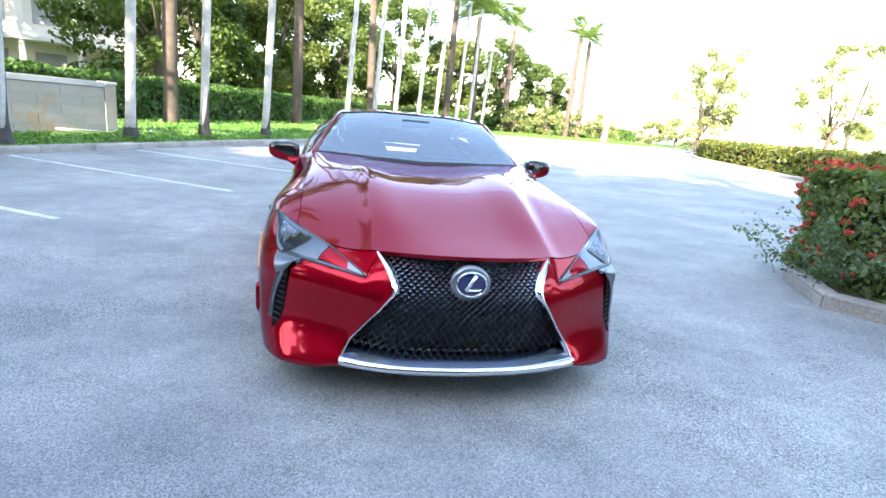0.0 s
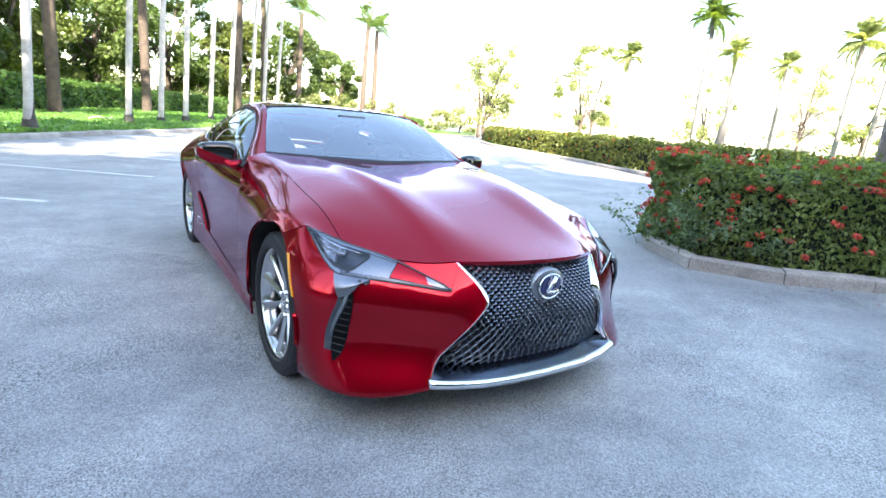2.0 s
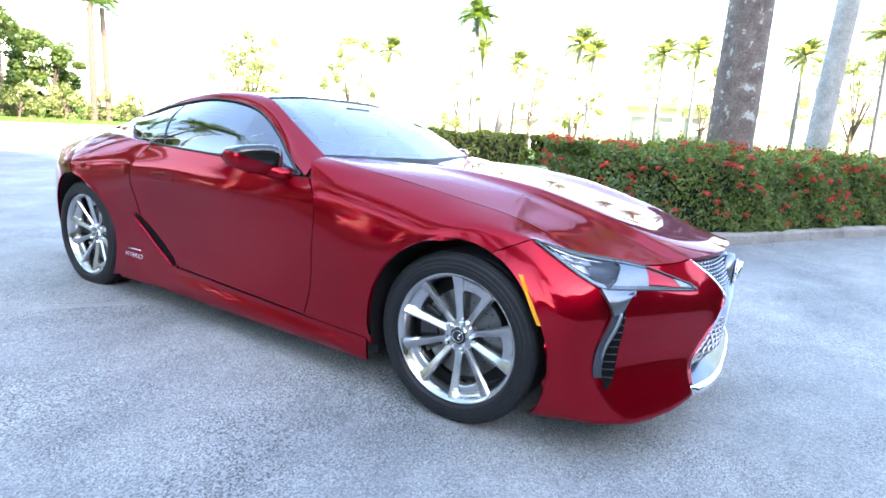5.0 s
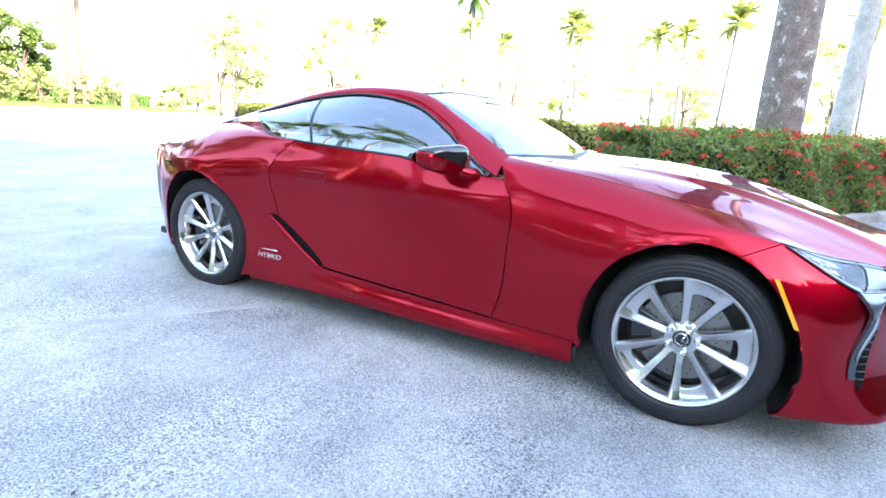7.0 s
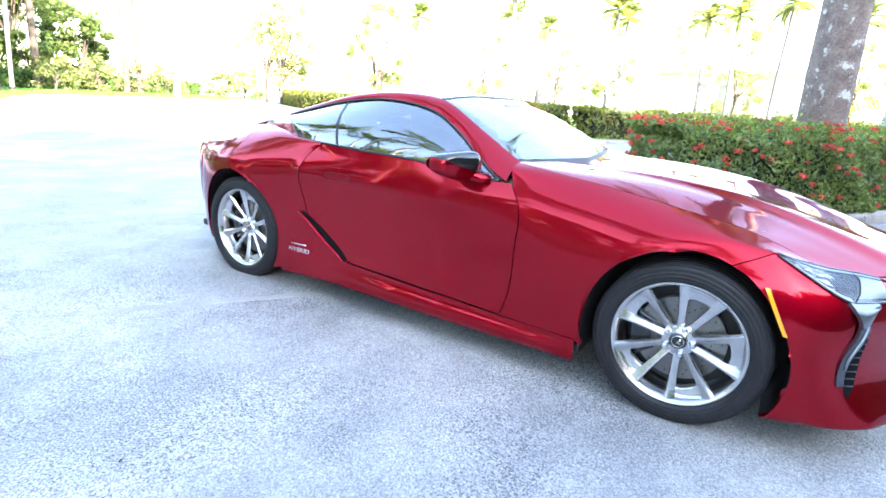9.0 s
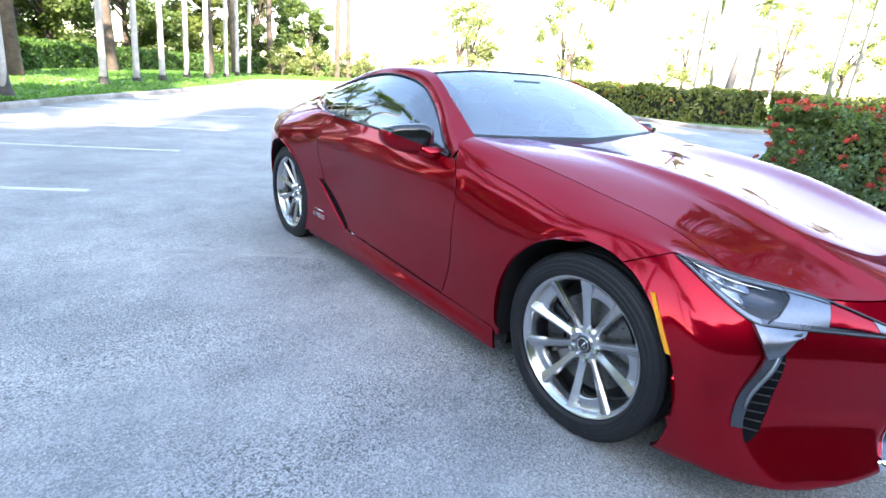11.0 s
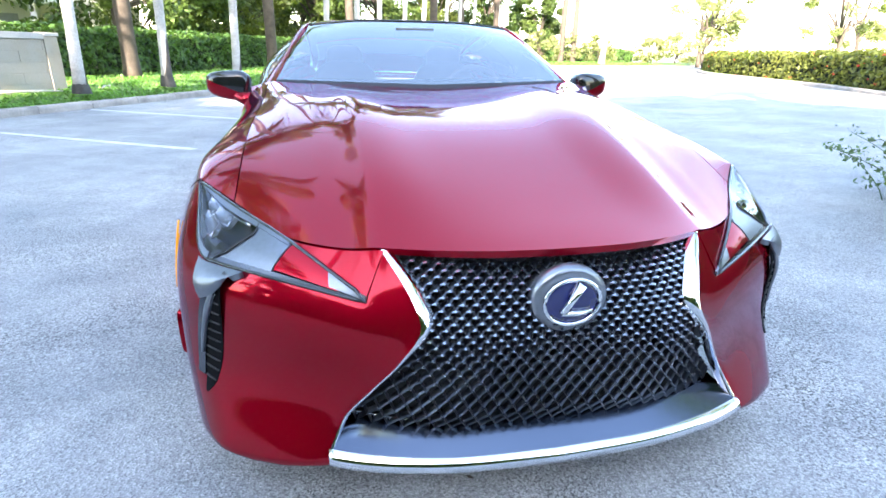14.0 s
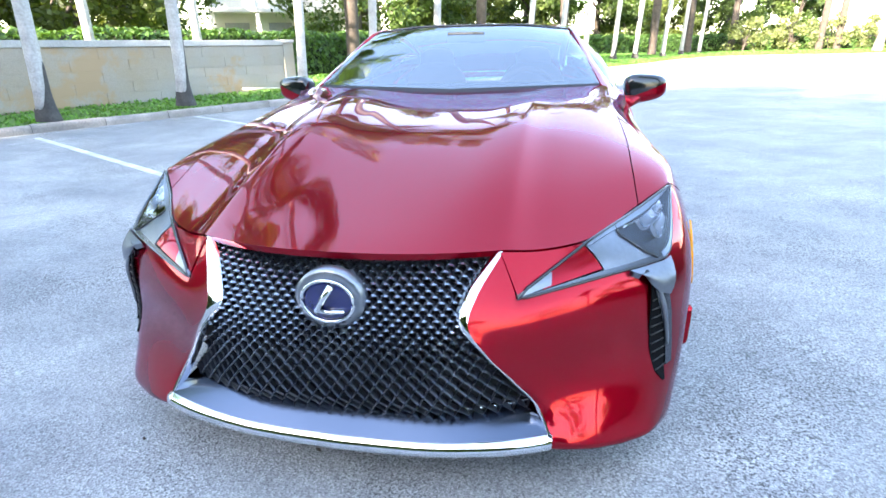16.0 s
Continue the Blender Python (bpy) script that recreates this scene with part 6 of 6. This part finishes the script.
# Unseen hedge, added to hide the bright horizon from the car's reflections.
hedge_box("tall_hedge", curve_points([(-20.2, -6.6), (-18, -12.0), (-11, -16.5), (0, -17.6), (10, -17.4), (22, -18.5)], 40), 1.8, 2.7, 0.05, 30000, HEDGE_LEAF, 0.16, "tall dense green hedge added out of view to darken reflections", 15, top_wave=0.06)
hedge_box("tall_hedge", hl, 1.6, 1.42, 0.3, 95000, HEDGE_LEAF, 0.09, "tall dense green hedge behind the lawn", 14, top_wave=0.03)


def grass_tufts():
    rng = np.random.default_rng(5)
    n = 60000
    d = np.gradient(KERB_LEFT, axis=0)
    d /= np.linalg.norm(d, axis=1, keepdims=True)
    i = rng.uniform(18, len(KERB_LEFT) - 16, n)
    o = 0.17 + rng.uniform(0, 1, n) ** 1.6 * 9
    j = i.astype(int)
    t = (i - j)[:, None]
    p = KERB_LEFT[j] * (1 - t) + KERB_LEFT[j + 1] * t
    nrm = -np.stack([d[j][:, 1], -d[j][:, 0]], 1)
    q = p + nrm * o[:, None]
    z = ground_height(p[:, 0], p[:, 1]) + 0.10 + np.interp(o, (0.155, 0.4, 1.0, 1.8, 3, 60), (0, 0.05, 0.13, 0.18, 0.2, 0.2))
    C = np.concatenate([q, (z + 0.02)[:, None]], 1)
    N = rng.normal(0, 1, (n, 3)) * [0.8, 0.8, 0.25] + [0, 0, 0.7]
    leaf_mesh("grass", C, N, 0.04, GRASS, None, long=2.4, label="short green lawn grass", seed=6, jitter=0.3)["category"] = "grass"


grass_tufts()


def frond_data(length, droop, leaflets, width, rng):
    """One feathered palm leaf along +x: a bent rib with leaflets on both sides."""
    n = leaflets
    t = np.linspace(0, 1, 10)
    rise = rng.uniform(0.3, 0.9)
    px = length * (t - 0.18 * t**3)
    pz = length * (rise * 0.5 * t - droop * t**2)
    rib = np.stack([px, np.zeros(10), pz], 1)
    pieces = [tube_data(rib, np.linspace(0.028, 0.006, 10), sides=4)]
    vs, fs = [], []
    for i in range(n):
        s = 0.12 + 0.88 * i / n
        p = np.array([np.interp(s, t, rib[:, k]) for k in range(3)])
        L = width * math.sin(math.pi * min(1, 0.12 + s * 0.86)) * rng.uniform(0.8, 1.1)
        for sg in (-1, 1):
            tip = p + np.array((L * 0.45, sg * L, -L * rng.uniform(0.25, 0.6)))
            w = np.array((0.028, 0, 0.008))
            b = len(vs)
            mid = (p + tip) / 2 + np.array((0, 0, L * 0.12))
            vs += [p - w * 0.6, p + w * 0.6, mid + w, tip, mid - w]
            fs += [(b, b + 1, b + 2, b + 4), (b + 4, b + 2, b + 3)]
    pieces.append((np.array(vs), fs))
    return joined(pieces)


def palm_mesh(seed, height, radius, foot=0.5, foot_mat=True, crown=1.9, fronds=17, lean=(0, 0), leaflets=22, bulge=0.1, tilts=(-0.3, 1.25)):
    """Trunk, dark foot, green crown shaft and feathered leaves, as mesh data ready to place."""
    rng = random.Random(seed)
    t = np.linspace(0, 1, 22)
    path = np.stack([lean[0] * t**1.4 * height, lean[1] * t**1.4 * height, t * height - 0.06], 1)
    rad = radius * (1 + bulge * np.sin(t * math.pi) ** 2 - 0.22 * t + 0.30 * np.exp(-t * height / 0.25)) * (1 + 0.012 * np.sin(t * 160))
    trunk = tube_data(path, rad, sides=14)
    foot_d = None
    if foot_mat:
        # a black stain that climbs one side of the trunk to a point, over a spreading foot
        v, rows, cols = [], 12, 24
        for i in range(rows):
            for q in range(cols):
                a = 2 * math.pi * q / cols
                reach = foot * (0.16 + 0.84 * max(0.0, math.cos(a - 0.35)) ** 3) * (1 + 0.10 * rng.uniform(-1, 1) * (i == rows - 1))
                z = reach * i / (rows - 1)
                r = float(np.interp(z / height, t, rad)) * (1.01 + 0.45 * math.exp(-z / 0.10) * max(0.2, math.cos(a - 0.35))) + 0.004
                v.append((r * math.cos(a) + lean[0] * (z / height) ** 1.4 * height, r * math.sin(a) + lean[1] * (z / height) ** 1.4 * height, z - 0.06 * (i == 0)))
        foot_d = (v, [(i * cols + q, i * cols + (q + 1) % cols, (i + 1) * cols + (q + 1) % cols, (i + 1) * cols + q) for i in range(rows - 1) for q in range(cols)])
    top = path[-1]
    leaves = []
    for k in range(fronds):
        v, f = frond_data(crown * rng.uniform(0.8, 1.15), rng.uniform(0.25, 1.05), leaflets, crown * 0.26, rng)
        ang, tilt = 2 * math.pi * (k * 0.381966) + rng.uniform(-0.3, 0.3), rng.uniform(*tilts)
        R = (Matrix.Rotation(ang, 3, "Z") @ Matrix.Rotation(-tilt, 3, "Y"))
        leaves.append(((np.asarray(v) @ np.array(R).T) + top + np.array((0, 0, 0.15)), f))
    return trunk, foot_d, joined(leaves), top


def palm(name, x, y, z, label, group, trunk_mat, seed, leaf=None, **k):
    trunk, foot, crown, top = palm_mesh(seed, **k)
    base = tagged(empty(name, Matrix.Translation((x, y, z))), label, "palm tree", group)
    tr = mesh_object("trunk", *trunk, trunk_mat, base, True)
    if foot:
        mesh_object("trunk_foot", *foot, PALM_DARK, base, True, "blackened foot of the trunk")
    mesh_object("crown", *crown, leaf or FROND, base, False, "feathery green palm fronds")
    return base


def bank_z(x, y):
    return float(ground_height(x, y)) + 0.30


# the row of royal palms along the lawn; the lot falls a little to one side, so that they lean a trifle over it
PALM_ROW = [(-9.0, 0.6), (-7.9, 2.7), (-6.75, 4.8), (-5.93, 6.85), (-5.1, 10.0), (-4.05, 12.0), (-2.76, 13.75), (-0.40, 19.1), (0.76, 20.8), (1.72, 21.6), (3.06, 23.9), (4.1, 24.9), (5.9, 28.4), (7.4, 31.5), (9.0, 34.4), (-10.2, -1.5), (-11.3, -3.6)]
first = {}
for i, (px, py) in enumerate(PALM_ROW):
    var = i % 4
    m = Matrix.Translation((px, py, bank_z(px, py))) @ Matrix.Rotation(0.042, 4, "Y") @ Matrix.Rotation(radians(19 * (i % 5 - 2)), 4, "Z")
    if var not in first:
        first[var] = palm("royal_palm", px, py, bank_z(px, py), "tall royal palm with smooth pale grey trunk on the lawn", "row of royal palms", PALM_GREY, 40 + var, height=7.1 + 0.3 * var, radius=0.102, foot=0.75 + 0.35 * (var % 2), crown=2.2, lean=((0.008, -0.01, 0.006, 0.004)[var], (0.01, 0.0, -0.008, 0.0)[var]))
        first[var].matrix_world = m
    else:
        copy_thing(first[var], m)
# palms behind the wall and brown trunks before the hedge
for x, y, s in ((-9.2, 8.6, 3), (-8.0, 10.6, 1), (-12.5, 3.0, 2)):
    copy_thing(first[s], Matrix.Translation((x, y, 0.3)) @ Matrix.Rotation(s * 1.3, 4, "Z"))
brown = palm("brown_palm", -5.75, 15.3, 0.36, "palm with dark brown fibrous trunk on the lawn", "brown palms", BARK, 61, height=8.0, radius=0.21, foot_mat=False, crown=2.2, lean=(0.01, 0.02))
for x, y in ((-2.53, 22.2), (0.95, 28.3), (5.7, 30.5), (8.8, 36.5), (17.5, 39.5), (19.0, 40.5), (12.0, 39.0)):
    copy_thing(brown, Matrix.Translation((x, y, 0.45)) @ Matrix.Rotation(x, 4, "Z"))

# big trunks in the flower bed
palm("bed_palm", 5.30, -0.48, 0.16, "thick palm with grey lichened bark in the flower bed", "", BARK_GREY, 71, height=6.6, radius=0.29, foot_mat=False, crown=2.6, lean=(0.0, 0.008), bulge=0.0, fronds=18)
palm("bed_palm", 9.0, -1.6, 0.16, "smooth pale grey royal palm in the flower bed", "", PALM_GREY, 72, height=7.5, radius=0.19, foot_mat=False, crown=2.6, lean=(0.0, -0.025), bulge=0.0)
# slender palms far on the right
palm("slender_palm", 19.75, 11.15, 0.3, "slender dark-crowned palm beyond the hedge", "slender palms", PALM_SLIM, 80, leaf=FROND, height=6.1, radius=0.11, foot_mat=False, crown=1.15, fronds=34, lean=(0.03, 0.02), leaflets=20, tilts=(-0.9, 1.35))
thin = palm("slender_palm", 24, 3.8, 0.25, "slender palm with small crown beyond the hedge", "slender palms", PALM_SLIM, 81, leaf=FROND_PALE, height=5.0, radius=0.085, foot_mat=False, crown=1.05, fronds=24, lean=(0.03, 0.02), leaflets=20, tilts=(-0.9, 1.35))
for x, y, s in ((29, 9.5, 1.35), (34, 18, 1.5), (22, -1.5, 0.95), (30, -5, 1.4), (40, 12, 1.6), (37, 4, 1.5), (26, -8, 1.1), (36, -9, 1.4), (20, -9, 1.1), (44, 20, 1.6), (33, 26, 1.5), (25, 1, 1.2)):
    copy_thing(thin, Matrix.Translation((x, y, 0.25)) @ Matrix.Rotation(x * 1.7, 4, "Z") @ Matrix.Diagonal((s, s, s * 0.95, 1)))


def tree(name, x, y, z, height, spread, leaf_mat, label, seed, leaves=5200, trunk_r=0.22, size=0.17, group="background trees", low=0.22, clumps=26, gather=0.32):
    """A broad tree: tapered trunk, limbs and an uneven crown of leaf clumps with gaps."""
    rng = np.random.default_rng(seed)
    base = tagged(empty(name, Matrix.Translation((x, y, z))), label, "tree", group)
    fork = height * rng.uniform(0.28, 0.4)
    trunk = [tube_data(curve_points([(0, 0, -0.1), (rng.normal(0, 0.1), rng.normal(0, 0.1), fork * 0.6), (rng.normal(0, 0.2), rng.normal(0, 0.2), fork * 1.3)], 9), np.linspace(trunk_r * 1.2, trunk_r * 0.6, 9), sides=9)]
    C, N = [], []
    for k in range(clumps):
        a = rng.uniform(0, 2 * np.pi)
        h = rng.uniform(low, 1.0)
        r = spread * math.sqrt(max(0.05, 1 - ((h - 0.5) / 0.62) ** 2)) * rng.uniform(0.35, 1.0)
        c = np.array((r * math.cos(a), r * math.sin(a), h * height))
        if k < 11:
            start = np.array((0, 0, fork * rng.uniform(0.7, 1.2)))
            trunk.append(tube_data(curve_points([start, (start + c) / 2 + np.array((0, 0, 0.3)), c], 7), np.linspace(trunk_r * 0.45, 0.02, 7), sides=6))
        m = leaves // clumps
        o = rng.normal(0, 1, (m, 3))
        o /= np.linalg.norm(o, axis=1, keepdims=True)
        rad = rng.uniform(0.5, 1.0) * spread * gather
        pts = c + o * (rad * rng.uniform(0.45, 1.08, (m, 1))) * [1, 1, 0.75]
        C.append(pts)
        N.append(o + [0, 0, 0.5])
    mesh_object("trunk", *joined(trunk), BARK, base, True)
    leaf_mesh("crown", np.concatenate(C), np.concatenate(N), size, leaf_mat, base, seed=seed, long=1.6)
    return base


rng = random.Random(9)
left_trees = [(-19, 9, 9), (-16, 16, 10), (-9.3, 26.5, 10), (-8.5, 31, 10), (-5, 35, 9), (-1, 39, 9), (3.5, 42, 9), (8.5, 45, 8), (14, 48, 8), (20, 51, 7), (-22, 15, 11), (-20.5, 24, 11), (-5, 43, 10), (-29, 20, 13), (-27, 30, 13), (-11, 43, 12), (-28, 8, 12), (-2, 49, 11)]
for i, (x, y, h) in enumerate(left_trees):
    tree("broadleaf_tree", x, y, 0.3, 1.0 * h * rng.uniform(0.92, 1.08), h * 0.40, LEAF_SUN if i % 3 == 1 else LEAF, "leafy green tree behind the tall hedge", 200 + i, 17000, 0.22, 0.16, low=0.10, clumps=60, gather=0.30)
# tall unseen near-side trees, added to shade the lot; paint and glass reflect them
for i, (x, y, h) in enumerate([(-34, -14, 15), (-29, -17, 16), (-24.5, -19.5, 15), (-20, -21, 16.5), (-15.5, -22.2, 15.5), (-11, -22.6, 16.5), (-6.5, -22.0, 15.5), (-2, -23, 16.5), (2.5, -22.4, 15.5), (7, -23.4, 16), (12, -22.6, 15), (17, -24, 16), (22.5, -25, 15), (-17, -28, 18), (-8, -28.5, 18), (1, -28.5, 17.5), (-26, -26, 17), (-21.5, -29, 18), (-12.5, -29.5, 18), (-3.5, -29, 18), (-31, -24, 17), (-36, -21, 17), (6, -30, 18), (-10, -25.5, 17), (-15, -25.5, 17), (-5, -26, 17)]):
    tree("broadleaf_tree", x, y, 0.1, (0.62 if x > 6.5 else 0.96 if y > -25 else 1.12) * h * rng.uniform(0.92, 1.06), h * (0.28 if x < 6.5 else 0.2), LEAF, "tall leafy green tree added out of view to shade the lot", 250 + i, 11000, 0.26, 0.33, low=0.12, clumps=44, gather=0.42)
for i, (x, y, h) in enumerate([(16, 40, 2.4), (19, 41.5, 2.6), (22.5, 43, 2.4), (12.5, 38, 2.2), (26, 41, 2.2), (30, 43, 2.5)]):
    tree("round_shrub", x, y, 0.3, h, h * 0.7, LEAF_PALE, "rounded shrub at the end of the lot, leaves paled for haze", 300 + i, 1800, 0.08, 0.12, "shrubs")
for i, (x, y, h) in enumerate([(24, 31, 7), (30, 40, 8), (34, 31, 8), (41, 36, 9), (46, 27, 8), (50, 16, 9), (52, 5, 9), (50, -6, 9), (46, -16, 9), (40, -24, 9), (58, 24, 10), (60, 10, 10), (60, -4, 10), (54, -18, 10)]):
    tree("pale_tree", x, y, 0.3, h * rng.uniform(0.9, 1.1), h * 0.34, LEAF_PALE, "distant tree with leaves paled for haze", 400 + i, 5200, 0.16, 0.11, "distant trees", clumps=34, gather=0.26)


def building(x, y, turn, w, d, h, floors, label):
    """A pale block of several storeys with open dark galleries between slabs and posts."""
    base = tagged(empty("building", Matrix.Translation((x, y, 0.2)) @ Matrix.Rotation(radians(turn), 4, "Z")), label, "building")
    part("wall", box_data(0, 0.6, h / 2, w, d - 1.2, h, 0.02), FACADE, base)
    step = h / floors
    for k in range(floors + 1):
        part("slab", box_data(0, -0.2 , max(0.12, k * step), w + 0.4, d, 0.28, 0.02), FACADE, base)
    n = int(w / 2.4)
    for k in range(floors):
        for i in range(n):
            xx = -w / 2 + (i + 0.5) * w / n
            part("window", box_data(xx, -(d / 2 - 1.2) - 0.02, (k + 0.52) * step, w / n * 0.55, 0.08, step * 0.55, 0.01), FACADE_DARK, base)
        for i in range(n + 1):
            part("post", box_data(-w / 2 + i * w / n, -d / 2 + 0.05, (k + 0.5) * step, 0.28, 0.28, step - 0.3, 0.02), FACADE, base)
    part("roof", box_data(0, 0, h + 0.25, w + 1.0, d + 1.0, 0.3, 0.05), FACADE, base)
    return base


def stump(x, y, z, height, radius, lean, label, seed):
    """A dead palm trunk, broken off to a slanting splintered point."""
    rng = np.random.default_rng(seed)
    sides, rows = 14, 14
    v = []
    for i in range(rows):
        t = i / (rows - 1)
        for k in range(sides):
            a = 2 * math.pi * k / sides
            r = radius * (1.25 - 0.35 * min(1, t * 3)) * (1 - 0.72 * max(0.0, t - 0.62) / 0.38) * (1 + rng.normal(0, 0.04))
            top = height * t + (0.22 * height * math.cos(a - 0.7) * max(0.0, t - 0.55) if t > 0.55 else 0)
            v.append((r * math.cos(a) + lean[0] * t * height, r * math.sin(a) + lean[1] * t * height, top - 0.08 * (i == 0)))
    f = [(i * sides + k, i * sides + (k + 1) % sides, (i + 1) * sides + (k + 1) % sides, (i + 1) * sides + k) for i in range(rows - 1) for k in range(sides)]
    f.append(tuple((rows - 1) * sides + k for k in range(sides)))
    ob = mesh_object("palm_stump", v, f, PALM_SLIM, None, False)
    ob.matrix_world = Matrix.Translation((x, y, z))
    return tagged(ob, label, "tree stump")


stump(20.0, 37.6, 0.55, 2.5, 0.24, (0.06, -0.05), "dark dead palm stump on the far lawn", 501)
stump(17.8, 9.0, 0.2, 3.0, 0.16, (0.05, -0.10), "leaning grey dead palm stump beyond the hedge", 502)


def fallen_sheath(x, y, length, turn, label, seed):
    """A dry pale palm sheath lying on the grass, curled along its length, with its stalk."""
    rng = np.random.default_rng(seed)
    base = tagged(empty("palm_sheath", Matrix.Translation((x, y, bank_z(x, y) + 0.015)) @ Matrix.Rotation(turn, 4, "Z")), label, "palm sheath")
    P = np.empty((14, 9, 3))
    for i in range(14):
        t = i / 13
        w = length * 0.17 * math.sin(math.pi * (0.12 + 0.8 * t)) ** 0.8
        for j in range(9):
            a = -1.25 + 2.5 * j / 8
            P[i, j] = (length * (t - 0.5), w * math.sin(a), 0.09 + 0.05 * math.sin(math.pi * t) + w * (0.45 - 0.8 * math.cos(a)) + rng.normal(0, 0.003))
    P[..., 2] -= P[..., 2].min()
    mesh_object("husk", *patch_data(P, np.array((0, 0, 1.0)), 0.006), HUSK, base, True)
    tube("stalk", [(length * 0.44, 0.0, 0.05), (length * 0.62, 0.03, 0.06), (length * 0.85, 0.10, 0.03)], [0.018, 0.014, 0.008], HUSK, base, sides=7)
    return base


HUSK = material("dry_pale_husk", (0.62, 0.58, 0.50), 0.8, vary=0.3, scale=9, fine=60, bump=0.3)
fallen_sheath(-1.27, 18.3, 0.55, 0.2, "dry pale palm sheath fallen on the lawn", 511)
fallen_sheath(-4.75, 10.3, 0.2, 1.1, "small dry pale palm husk on the lawn by the kerb", 512)
rib = [(-6.30, 9.42), (-6.0, 9.50), (-5.65, 9.66), (-5.30, 9.74)]
stick = tube("fallen_frond", [(x, y, bank_z(x, y) + 0.01) for x, y in rib], [0.030, 0.022, 0.016, 0.010], HUSK, None, "dry pale palm frond rib lying by the wall", sides=8)
tagged(stick, category="palm frond")
building(72, 30, -68, 4.5, 4, 9, 4, "pale slim tower with banded galleries beyond the palms")
building(55, 6, -85, 12, 6, 5, 1, "pale low building with open galleries beyond the palms")
building(-17.5, 37, 28, 11, 7, 6.9, 2, "white house half hidden by trees behind the hedge")
